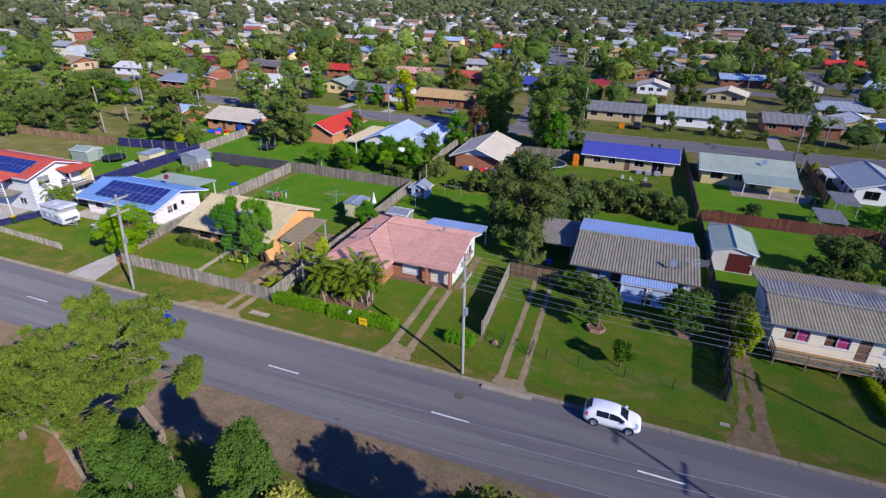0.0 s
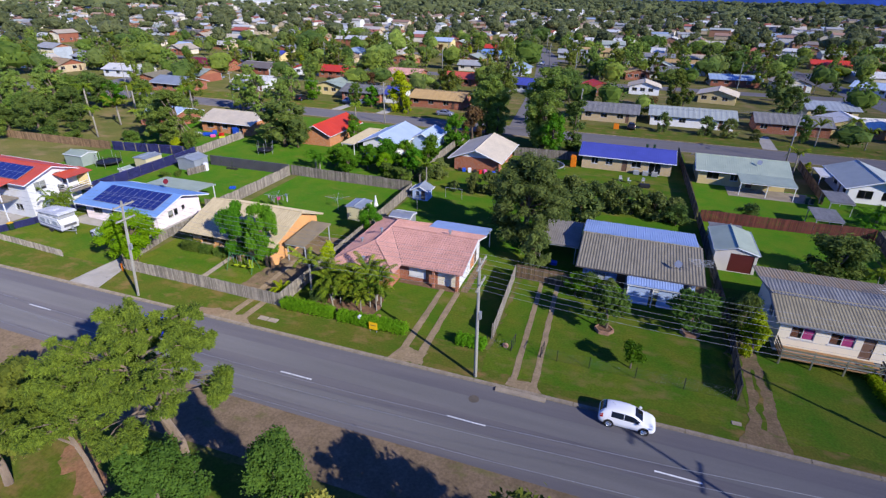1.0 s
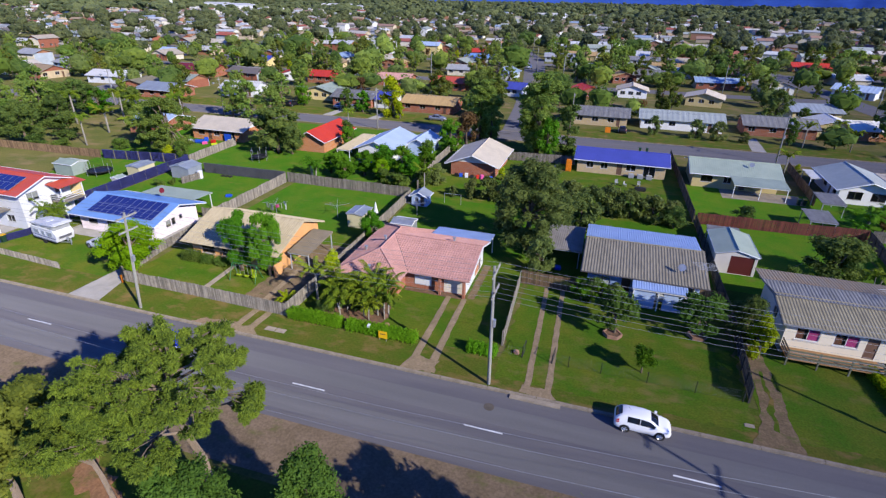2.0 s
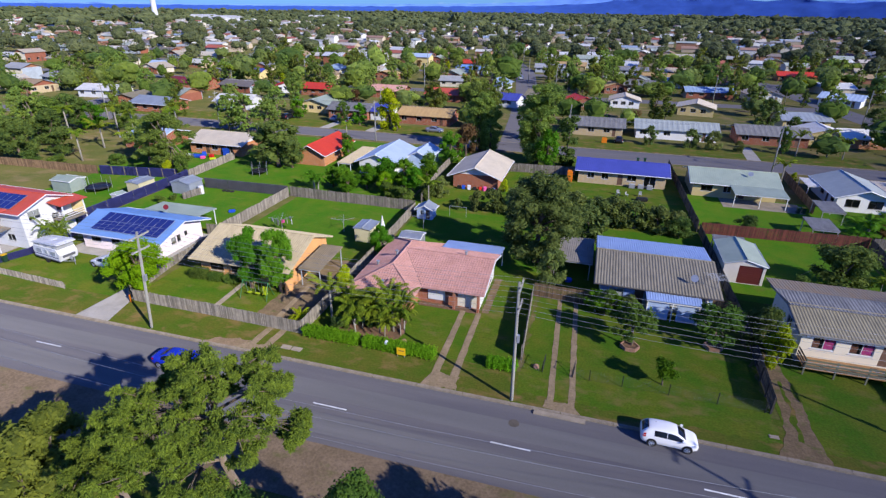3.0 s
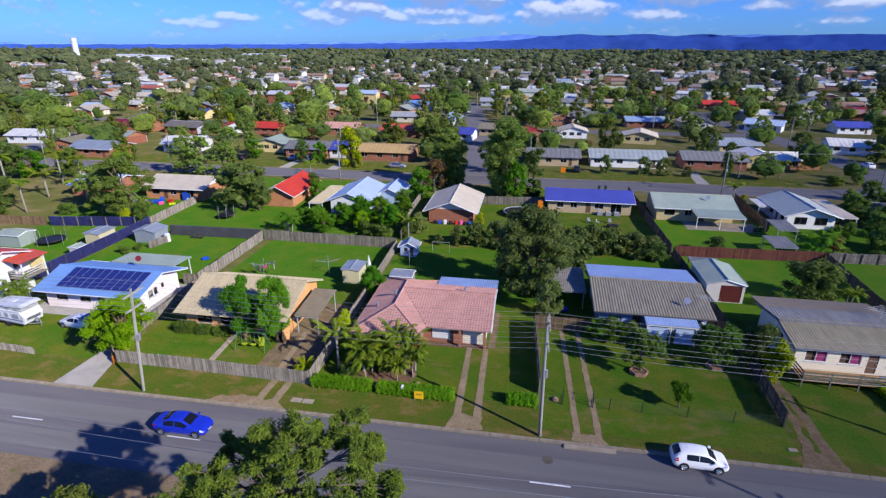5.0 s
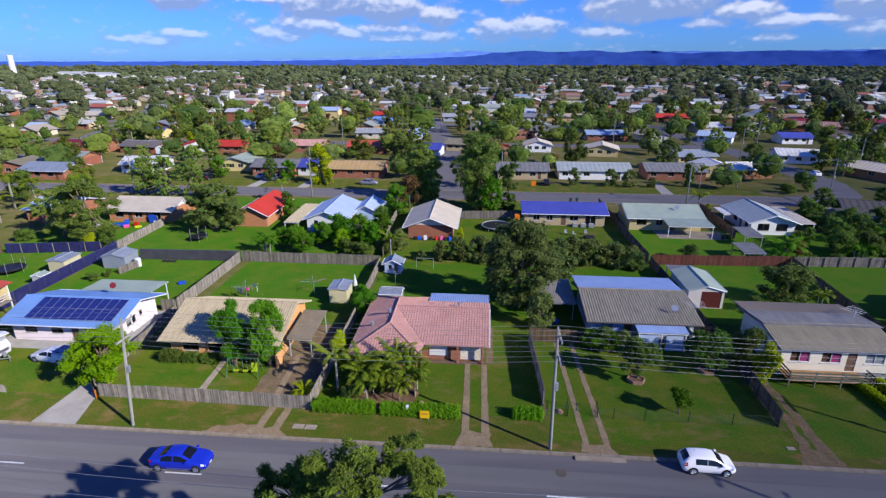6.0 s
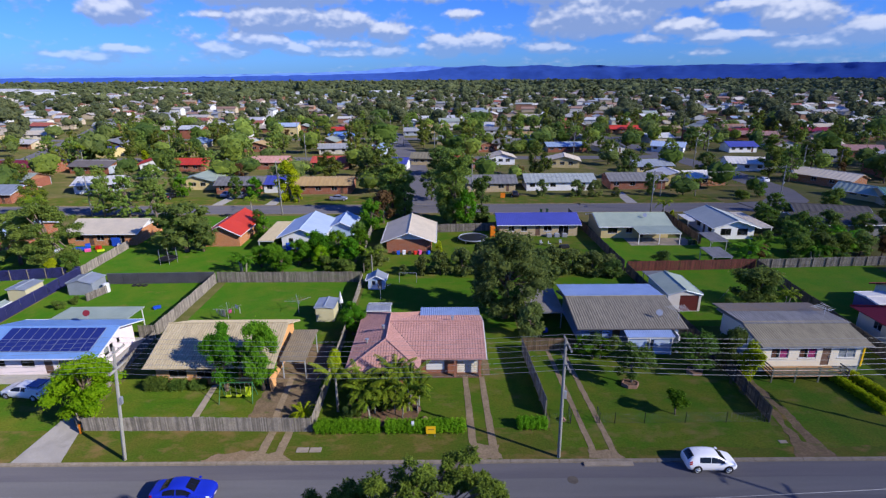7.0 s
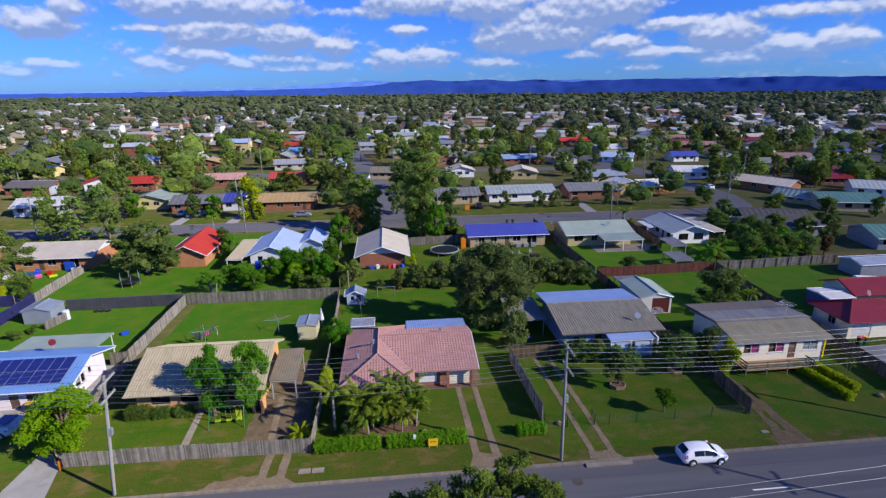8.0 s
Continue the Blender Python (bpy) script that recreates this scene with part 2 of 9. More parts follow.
def glassy(name, colour=(0.86, 0.9, 0.92), clear=0.8):
    m = bpy.data.materials.new(name)
    m.use_nodes = True
    nt, ln = m.node_tree.nodes, m.node_tree.links
    p = nt["Principled BSDF"]
    p.inputs["Base Color"].default_value = (0.015, 0.02, 0.025, 1)
    p.inputs["Roughness"].default_value, p.inputs["Specular IOR Level"].default_value = 0.04, 0.8
    tr = nt.new("ShaderNodeBsdfTransparent")
    tr.inputs[0].default_value = (*colour, 1)
    ms = nt.new("ShaderNodeMixShader")
    ms.inputs[0].default_value = clear
    ln.new(p.outputs[0], ms.inputs[1])
    ln.new(tr.outputs[0], ms.inputs[2])
    ln.new(ms.outputs[0], nt["Material Output"].inputs["Surface"])
    return m


M = {}
M["ground"] = grassy("ground_grass", (0.078, 0.090, 0.022), (0.125, 0.112, 0.036), (0.20, 0.14, 0.08), 0.53, 0.12)
M["lawn"] = grassy("lawn_grass", (0.045, 0.107, 0.006), (0.097, 0.115, 0.012), (0.165, 0.122, 0.044), 0.575, 0.3)
M["lush"] = grassy("lush_grass", (0.037, 0.118, 0.005), (0.072, 0.126, 0.009), (0.125, 0.122, 0.026), 0.60, 0.3)
M["lush_back"] = grassy("watered_grass", (0.056, 0.165, 0.006), (0.100, 0.170, 0.010), (0.135, 0.135, 0.026), 0.62, 0.3)
M["verge"] = grassy("verge_grass", (0.054, 0.094, 0.008), (0.094, 0.094, 0.015), (0.20, 0.12, 0.052), 0.535, 0.35)
M["asphalt"] = surf("asphalt", (0.100, 0.095, 0.108), (0.130, 0.122, 0.13), 0.9, 0.85, bump=0.3, fine=30, grain=0.12, streak=-0.06)
M["asphalt_worn"] = surf("asphalt_worn", (0.120, 0.116, 0.122), (0.145, 0.14, 0.145), 0.9, 0.85, bump=0.3, fine=30, grain=0.12, streak=-0.06)
M["line"] = surf("line_paint", (0.8, 0.8, 0.78), (0.6, 0.6, 0.58), 3, 0.6)
M["kerb"] = surf("kerb_concrete", (0.27, 0.225, 0.175), (0.17, 0.14, 0.105), 1.2, 0.9, bump=0.3)
M["concrete"] = surf("concrete", (0.31, 0.26, 0.205), (0.235, 0.195, 0.15), 0.9, 0.9, bump=0.2, grain=0.15)
M["pale_concrete"] = surf("pale_concrete", (0.31, 0.29, 0.275), (0.24, 0.225, 0.21), 0.6, 0.9, bump=0.2, grain=0.12)
M["track"] = grassy("wheel_track", (0.265, 0.198, 0.130), (0.195, 0.148, 0.092), (0.10, 0.12, 0.03), 0.62, 0.9)
M["dirt"] = surf("bare_dirt", (0.245, 0.165, 0.105), (0.16, 0.12, 0.065), 0.8, 0.95, bump=0.5, fine=9, grain=0.25)
M["rut"] = grassy("rutted_dirt", (0.185, 0.132, 0.080), (0.130, 0.094, 0.056), (0.07, 0.10, 0.016), 0.575, 0.8)
M["red_dirt"] = grassy("red_dirt", (0.25, 0.125, 0.066), (0.18, 0.105, 0.056), (0.066, 0.098, 0.010), 0.545, 0.5)
M["gravel"] = grassy("gravel_verge", (0.185, 0.135, 0.095), (0.135, 0.10, 0.065), (0.095, 0.105, 0.028), 0.60, 0.45)
M["mulch"] = surf("mulch", (0.16, 0.085, 0.05), (0.09, 0.06, 0.035), 2.5, 0.95, bump=0.6, fine=14, grain=0.35)
M["timber_grey"] = surf("weathered_timber", (0.255, 0.225, 0.185), (0.17, 0.15, 0.125), 1.6, 0.9, bump=0.3, grain=0.25, vary=0.15)
M["timber_brown"] = surf("brown_timber", (0.21, 0.135, 0.075), (0.14, 0.09, 0.05), 1.6, 0.85, bump=0.3, grain=0.25, vary=0.15)
M["timber_dark"] = surf("dark_timber", (0.10, 0.085, 0.07), (0.07, 0.06, 0.05), 1.6, 0.85, bump=0.3, grain=0.25)
M["timber_red"] = surf("red_stained_timber", (0.20, 0.055, 0.035), (0.14, 0.04, 0.03), 1.4, 0.85, bump=0.3, grain=0.25)
M["deck"] = surf("deck_timber", (0.36, 0.20, 0.085), (0.27, 0.15, 0.07), 1.5, 0.7, grain=0.25)
M["deck_green"] = surf("deck_rail_timber", (0.19, 0.19, 0.12), (0.13, 0.13, 0.085), 1.5, 0.8, grain=0.25)
def by_piece(name, amount):
    """Each paling of a fence its own shade."""
    m = M[name]
    nt, ln = m.node_tree.nodes, m.node_tree.links
    q = nt["Principled BSDF"].inputs["Base Color"]
    old = q.links[0].from_socket
    g, r, k = nt.new("ShaderNodeNewGeometry"), nt.new("ShaderNodeMapRange"), nt.new("ShaderNodeVectorMath")
    r.inputs["To Min"].default_value, r.inputs["To Max"].default_value = 1 - amount, 1 + amount
    ln.new(g.outputs["Random Per Island"], r.inputs["Value"])
    k.operation = "SCALE"
    ln.new(old, k.inputs[0])
    ln.new(r.outputs[0], k.inputs["Scale"])
    ln.new(k.outputs[0], q)


for nm in ("timber_grey", "timber_brown", "timber_dark", "timber_red"):
    by_piece(nm, 0.38)
M["steel_blue"] = surf("blue_steel_fence", (0.065, 0.07, 0.235), (0.05, 0.056, 0.19), 0.8, 0.5, grain=0.1)
M["steel_dark"] = surf("dark_steel_fence", (0.165, 0.165, 0.18), (0.13, 0.13, 0.145), 0.8, 0.55, grain=0.1)
M["steel_green"] = surf("green_steel", (0.36, 0.42, 0.36), (0.30, 0.36, 0.31), 0.8, 0.5, grain=0.1)
M["pole"] = surf("pole_timber", (0.34, 0.33, 0.30), (0.24, 0.23, 0.20), 1.4, 0.85, bump=0.4, grain=0.25, streak=0.15)
M["galv"] = surf("galvanised_steel", (0.50, 0.52, 0.55), (0.38, 0.40, 0.43), 1.2, 0.45, 0.5, grain=0.12)
M["wire"] = surf("wire", (0.30, 0.31, 0.34), (0.22, 0.23, 0.25), 1.0, 0.5, 0.3)
M["black"] = surf("black_plastic", (0.02, 0.02, 0.022), None, 2, 0.5)
M["insulator"] = surf("insulator", (0.25, 0.22, 0.2), None, 2, 0.3)
M["white"] = surf("white_paint", (0.78, 0.78, 0.78), (0.70, 0.70, 0.70), 0.7, 0.6, grain=0.06)
M["white_trim"] = surf("white_trim", (0.8, 0.8, 0.8), (0.72, 0.72, 0.72), 1.5, 0.5, grain=0.05)
M["pinkwhite"] = surf("pinkish_white_render", (0.72, 0.63, 0.66), (0.64, 0.56, 0.58), 0.6, 0.75, grain=0.08)
M["cream"] = surf("cream_cladding", (0.76, 0.68, 0.53), (0.70, 0.62, 0.48), 0.6, 0.65, grain=0.06)
M["blue_wall"] = surf("blue_cladding", (0.26, 0.36, 0.62), (0.22, 0.31, 0.54), 0.6, 0.6, grain=0.06)
M["pale_blue_wall"] = surf("pale_blue_cladding", (0.42, 0.53, 0.74), (0.36, 0.46, 0.66), 0.6, 0.55, grain=0.06)
M["orange_render"] = surf("apricot_render", (0.62, 0.33, 0.13), (0.54, 0.28, 0.11), 0.6, 0.8, grain=0.1)
M["yellow_wall"] = surf("pale_yellow_wall", (0.68, 0.56, 0.27), (0.60, 0.48, 0.23), 0.6, 0.75, grain=0.08)
M["grey_wall"] = surf("grey_wall", (0.36, 0.37, 0.38), (0.30, 0.31, 0.32), 0.6, 0.75, grain=0.08)


def bricks(name, a, b, mortar):
    m = surf(name, a, b, 1.5, 0.85, grain=0.15)
    nt, ln = m.node_tree.nodes, m.node_tree.links
    p = nt["Principled BSDF"]
    old = p.inputs["Base Color"].links[0].from_socket
    t, br, mp = nt.new("ShaderNodeTexCoord"), nt.new("ShaderNodeTexBrick"), nt.new("ShaderNodeVectorMath")
    sp, cb, ad = nt.new("ShaderNodeSeparateXYZ"), nt.new("ShaderNodeCombineXYZ"), nt.new("ShaderNodeMath")
    ln.new(t.outputs["Object"], sp.inputs[0])
    ad.operation = "ADD"
    ln.new(sp.outputs[0], ad.inputs[0])
    ln.new(sp.outputs[1], ad.inputs[1])
    ln.new(ad.outputs[0], cb.inputs[0])
    ln.new(sp.outputs[2], cb.inputs[1])
    ln.new(cb.outputs[0], br.inputs["Vector"])
    br.inputs["Scale"].default_value, br.inputs["Mortar Size"].default_value = 1.0, 0.006
    br.inputs["Brick Width"].default_value, br.inputs["Row Height"].default_value = 0.24, 0.086
    mx = nt.new("ShaderNodeMix")
    mx.data_type = "RGBA"
    ln.new(br.outputs["Fac"], mx.inputs["Factor"])
    ln.new(old, mx.inputs["A"])
    mx.inputs["B"].default_value = (*mortar, 1)
    ln.new(mx.outputs["Result"], p.inputs["Base Color"])
    return m


M["brick"] = bricks("red_brick", (0.36, 0.11, 0.05), (0.27, 0.085, 0.045), (0.35, 0.28, 0.22))
M["brick_orange"] = bricks("orange_brick", (0.48, 0.19, 0.065), (0.38, 0.145, 0.055), (0.42, 0.33, 0.25))
M["brick_yellow"] = bricks("yellow_brick", (0.58, 0.45, 0.25), (0.50, 0.38, 0.20), (0.5, 0.45, 0.38))
M["tile_pink"] = surf("pink_terracotta_tile", (0.52, 0.285, 0.245), (0.44, 0.235, 0.20), 0.55, 0.75, bump=0.2, fine=7, grain=0.18)
M["roof_tan"] = surf("tan_corrugated_roof", (0.265, 0.235, 0.175), (0.19, 0.168, 0.125), 0.7, 0.7, grain=0.2, streak=4)
M["roof_cream"] = surf("cream_corrugated_roof", (0.48, 0.40, 0.26), (0.38, 0.315, 0.20), 0.8, 0.75, grain=0.2, streak=4)
M["roof_beige"] = surf("beige_sheet_roof", (0.66, 0.565, 0.43), (0.57, 0.49, 0.375), 0.5, 0.7, grain=0.1)
M["roof_grey"] = surf("grey_sheet_roof", (0.23, 0.225, 0.22), (0.16, 0.155, 0.15), 0.6, 0.65, grain=0.2, streak=3)
M["roof_olive"] = surf("weathered_sheet_roof", (0.285, 0.248, 0.160), (0.21, 0.182, 0.12), 0.6, 0.7, grain=0.2, streak=3)
M["roof_rusty"] = surf("rusty_dark_sheet_roof", (0.285, 0.205, 0.125), (0.25, 0.215, 0.17), 0.5, 0.75, grain=0.25, streak=2)
M["roof_brown"] = surf("tan_carport_roof", (0.33, 0.26, 0.155), (0.25, 0.20, 0.125), 0.8, 0.7, grain=0.2)
M["roof_blue"] = surf("pale_blue_metal_roof", (0.225, 0.40, 0.73), (0.19, 0.345, 0.65), 0.5, 0.42, 0.1, grain=0.08)
M["roof_ltblue"] = surf("ice_blue_metal_roof", (0.50, 0.60, 0.74), (0.44, 0.54, 0.68), 0.5, 0.45, 0.1, grain=0.08)
M["roof_royal"] = surf("royal_blue_metal_roof", (0.085, 0.10, 0.42), (0.07, 0.085, 0.35), 0.5, 0.4, 0.1, grain=0.1)
M["roof_green"] = surf("pale_green_metal_roof", (0.40, 0.46, 0.36), (0.33, 0.39, 0.31), 0.5, 0.5, 0.1, grain=0.1)
M["roof_dkgreen"] = surf("dark_green_metal_roof", (0.10, 0.21, 0.17), (0.08, 0.17, 0.14), 0.5, 0.5, 0.1, grain=0.1)
M["roof_red"] = surf("bright_red_roof", (0.62, 0.055, 0.025), (0.54, 0.045, 0.022), 0.5, 0.5, grain=0.08)
M["roof_coral"] = surf("coral_red_roof", (0.60, 0.10, 0.06), (0.54, 0.085, 0.05), 0.5, 0.5, grain=0.08)
M["roof_maroon"] = surf("maroon_metal_roof", (0.24, 0.022, 0.028), (0.20, 0.018, 0.024), 0.5, 0.45, 0.1, grain=0.1)
M["roof_white"] = surf("white_sheet_roof", (0.70, 0.68, 0.64), (0.60, 0.58, 0.55), 0.5, 0.6, grain=0.1)
M["roof_sage"] = surf("sage_grey_sheet_roof", (0.42, 0.45, 0.42), (0.35, 0.38, 0.36), 0.5, 0.5, 0.1, grain=0.12)
M["awning_blue"] = surf("blue_awning_sheet", (0.32, 0.43, 0.68), (0.27, 0.37, 0.60), 0.5, 0.5, 0.05, grain=0.1)
M["roof_flat"] = surf("flat_grey_sheet_roof", (0.30, 0.275, 0.25), (0.22, 0.20, 0.185), 0.6, 0.7, grain=0.18)
M["roof_galv"] = surf("grey_blue_sheet_roof", (0.36, 0.40, 0.45), (0.29, 0.32, 0.36), 0.5, 0.5, 0.2, grain=0.12)
M["roof_gold"] = surf("tan_tile_roof", (0.42, 0.285, 0.13), (0.36, 0.24, 0.11), 0.5, 0.75, grain=0.15)
M["roof_char"] = surf("charcoal_roof", (0.075, 0.068, 0.065), (0.06, 0.055, 0.052), 0.5, 0.7, grain=0.15)
M["roof_any"] = palette("roof_sheet", [(0.62, 0.55, 0.44), (0.40, 0.40, 0.40), (0.42, 0.30, 0.17), (0.60, 0.60, 0.60), (0.48, 0.13, 0.08), (0.36, 0.40, 0.34), (0.20, 0.17, 0.15), (0.66, 0.62, 0.54), (0.33, 0.20, 0.14), (0.30, 0.40, 0.55), (0.52, 0.44, 0.33), (0.24, 0.24, 0.26)], 0.6)
M["wall_any"] = palette("house_wall", [(0.42, 0.19, 0.10), (0.68, 0.62, 0.50), (0.72, 0.72, 0.70), (0.34, 0.12, 0.07), (0.60, 0.48, 0.30), (0.45, 0.50, 0.55)], 0.8)
M["far_roof"] = palette("far_roofs", [(0.56, 0.50, 0.43), (0.36, 0.36, 0.36), (0.42, 0.31, 0.20), (0.62, 0.62, 0.62), (0.40, 0.13, 0.09), (0.40, 0.44, 0.40), (0.24, 0.20, 0.18), (0.70, 0.66, 0.58), (0.36, 0.22, 0.16), (0.30, 0.38, 0.50)], 0.7, True)
M["far_wall"] = palette("far_walls", [(0.70, 0.66, 0.58), (0.42, 0.22, 0.14), (0.74, 0.74, 0.74), (0.55, 0.46, 0.34)], 0.8, True)
M["frame"] = surf("window_frame", (0.62, 0.62, 0.62), None, 2, 0.5, grain=0.05)
M["frame_dark"] = surf("dark_window_frame", (0.10, 0.09, 0.085), None, 2, 0.5, grain=0.05)
M["glass"] = glassy("window_glass")
M["curtain_pink"] = surf("pink_curtain", (0.88, 0.12, 0.42), (0.78, 0.09, 0.34), 3, 0.9)
M["curtain"] = surf("pale_curtain", (0.55, 0.53, 0.5), None, 3, 0.9)
M["door"] = surf("painted_door", (0.16, 0.09, 0.06), None, 2, 0.6)
M["garage"] = surf("cream_roller_door", (0.76, 0.70, 0.58), (0.68, 0.62, 0.50), 1.0, 0.5, grain=0.06)
M["garage_red"] = surf("dark_red_roller_door", (0.11, 0.02, 0.018), (0.085, 0.016, 0.015), 1.0, 0.5, grain=0.08)
M["solar"] = surf("solar_cells", (0.024, 0.036, 0.19), (0.02, 0.03, 0.16), 2.0, 0.16, 0.0, grain=0.05, spec=0.6)
M["solar_frame"] = surf("solar_frame", (0.55, 0.58, 0.65), None, 2.0, 0.4, 0.6)
M["shed_cream"] = surf("cream_shed_steel", (0.66, 0.60, 0.36), (0.60, 0.54, 0.32), 0.8, 0.5, grain=0.06)
M["shed_white"] = surf("white_shed_steel", (0.62, 0.58, 0.54), (0.54, 0.50, 0.47), 0.8, 0.5, grain=0.08)
M["car_white"] = surf("white_car_paint", (0.80, 0.80, 0.82), (0.78, 0.78, 0.80), 0.5, 0.2, grain=0.02, spec=0.6)
M["car_blue"] = surf("blue_car_paint", (0.014, 0.035, 0.50), (0.012, 0.03, 0.46), 0.5, 0.22, 0.0, grain=0.03, spec=0.6)
M["car_silver"] = surf("silver_car_paint", (0.42, 0.44, 0.48), None, 0.5, 0.25, 0.5, grain=0.03)
M["car_black"] = surf("black_car_paint", (0.02, 0.02, 0.025), None, 0.5, 0.2, grain=0.03)
M["car_pane"] = surf("dark_car_glass", (0.008, 0.009, 0.012), (0.012, 0.013, 0.016), 0.8, 0.08, grain=0.05, spec=0.35)
M["tyre"] = surf("tyre_rubber", (0.022, 0.022, 0.024), None, 3, 0.85)
M["rim"] = surf("alloy_rim", (0.62, 0.63, 0.65), None, 3, 0.3, 0.8)
M["lamp_red"] = surf("tail_lamp", (0.5, 0.01, 0.01), None, 3, 0.25)
M["lamp_clear"] = surf("head_lamp", (0.75, 0.77, 0.8), None, 3, 0.15)
M["yellow"] = surf("yellow_sign", (0.85, 0.50, 0.01), (0.80, 0.46, 0.01), 1.0, 0.5, grain=0.03)
M["orange"] = surf("orange_plastic", (0.80, 0.22, 0.01), None, 2, 0.5)
M["red"] = surf("red_plastic", (0.62, 0.03, 0.02), None, 2, 0.5)
M["blue"] = surf("blue_plastic", (0.02, 0.10, 0.62), None, 2, 0.45)
M["lime"] = surf("lime_plastic", (0.58, 0.72, 0.02), None, 2, 0.45)
M["green_paint"] = surf("green_painted_steel", (0.06, 0.22, 0.08), None, 2, 0.45)
M["bin_green"] = surf("dark_green_bin", (0.02, 0.06, 0.03), None, 2, 0.5)
M["cloth_white"] = surf("white_cloth", (0.75, 0.75, 0.78), None, 3, 0.9)
M["cloth_pink"] = surf("pink_cloth", (0.75, 0.12, 0.36), None, 3, 0.9)
M["stone"] = surf("garden_stone", (0.34, 0.19, 0.12), (0.24, 0.14, 0.10), 2.0, 0.9, grain=0.2, vary=0.2)
M["bark"] = surf("bark", (0.20, 0.145, 0.10), (0.12, 0.09, 0.065), 2.0, 0.95, bump=0.5, grain=0.25, streak=0.3)
M["gum_bark"] = surf("pale_gum_bark", (0.25, 0.19, 0.14), (0.14, 0.105, 0.08), 1.2, 0.85, bump=0.3, grain=0.2, streak=0.3)
M["palm_bark"] = surf("palm_trunk", (0.36, 0.33, 0.28), (0.27, 0.25, 0.21), 3.0, 0.9, bump=0.4)
M["leaf_gum"] = leafy("gum_leaves", (0.040, 0.074, 0.015), (0.330, 0.380, 0.060), 0.22, 0.44)
M["leaf_gum_near"] = leafy("hanging_gum_leaves", (0.020, 0.046, 0.011), (0.250, 0.335, 0.037), 0.1, 0.28, patch=1.8)
M["leaf_wattle"] = leafy("wattle_blossom", (0.14, 0.17, 0.03), (0.72, 0.62, 0.13), 0.1, 0.35)
M["leaf_bush"] = leafy("bush_leaves", (0.034, 0.084, 0.014), (0.180, 0.315, 0.048), 0.15)
M["leaf_dark"] = leafy("dark_leaves", (0.050, 0.102, 0.026), (0.238, 0.320, 0.066))
M["leaf_mid"] = leafy("mid_green_leaves", (0.050, 0.110, 0.020), (0.245, 0.345, 0.056))
M["leaf_bright"] = leafy("bright_green_leaves", (0.046, 0.155, 0.008), (0.18, 0.385, 0.020))
M["leaf_lime"] = leafy("lime_green_leaves", (0.085, 0.24, 0.003), (0.34, 0.54, 0.012), 0.06, 0.42)
M["leaf_pale"] = leafy("pale_gum_leaves", (0.112, 0.190, 0.036), (0.40, 0.515, 0.10), 0.15, 0.46)
M["leaf_yellow"] = leafy("yellow_green_leaves", (0.2, 0.28, 0.006), (0.6, 0.66, 0.018), 0.12)
M["leaf_palm"] = leafy("palm_leaves", (0.022, 0.062, 0.006), (0.285, 0.36, 0.022), 0.2, 0.26)
M["leaf_olive"] = leafy("olive_grey_leaves", (0.064, 0.108, 0.028), (0.285, 0.345, 0.090))
M["leaf_hedge"] = leafy("hedge_leaves", (0.09, 0.26, 0.006), (0.26, 0.52, 0.02), 0.1)
M["leaf_bronze"] = leafy("bronze_leaves", (0.116, 0.065, 0.030), (0.263, 0.164, 0.065))
# distance haze painted into the hills' base colours, paler for the farther range
M["hill"] = surf("haze_blue_wooded_hills", (0.034, 0.080, 0.31), (0.044, 0.098, 0.36), 0.004, 1.0, fine=0.02, grain=0.08, spec=0.0)
M["hill_far"] = surf("haze_pale_hills", (0.12, 0.24, 0.60), (0.15, 0.28, 0.66), 0.004, 1.0, fine=0.02, grain=0.08, spec=0.0)
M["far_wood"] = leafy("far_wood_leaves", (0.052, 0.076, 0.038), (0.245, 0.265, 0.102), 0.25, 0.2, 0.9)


# ---------------------------------------------------------------- mesh helpers
def box(bm, x0, x1, y0, y1, z0, z1):
    v = [bm.verts.new(p) for p in ((x0, y0, z0), (x1, y0, z0), (x1, y1, z0), (x0, y1, z0), (x0, y0, z1), (x1, y0, z1), (x1, y1, z1), (x0, y1, z1))]
    for f in ((3, 2, 1, 0), (4, 5, 6, 7), (0, 1, 5, 4), (1, 2, 6, 5), (2, 3, 7, 6), (3, 0, 4, 7)):
        bm.faces.new([v[i] for i in f])
    return v


def solid(bm, pts, n, d):
    """A flat polygon given thickness d along n."""
    n = Vector(n) * d
    a, b = [bm.verts.new(p) for p in pts], [bm.verts.new(Vector(p) + n) for p in pts]
    bm.faces.new(a[::-1])
    bm.faces.new(b)
    for i in range(len(a)):
        j = (i + 1) % len(a)
        bm.faces.new((a[i], a[j], b[j], b[i]))


def tube(bm, pts, radii, seg=8, cap=True):
    """A tapered tube along a line of points."""
    rings = []
    for i, p in enumerate(pts):
        p = Vector(p)
        d = (Vector(pts[min(i + 1, len(pts) - 1)]) - Vector(pts[max(i - 1, 0)])).normalized()
        s = d.cross(Vector((0.31, 0.95, 0.07))).normalized()
        t = d.cross(s)
        r = radii[i] if hasattr(radii, "__len__") else radii
        rings.append([bm.verts.new(p + (s * math.cos(a) + t * math.sin(a)) * r) for a in (2 * math.pi * k / seg for k in range(seg))])
    for a, b in zip(rings, rings[1:]):
        for k in range(seg):
            bm.faces.new((a[k], a[(k + 1) % seg], b[(k + 1) % seg], b[k]))
    if cap:
        bm.faces.new(rings[0][::-1])
        bm.faces.new(rings[-1])


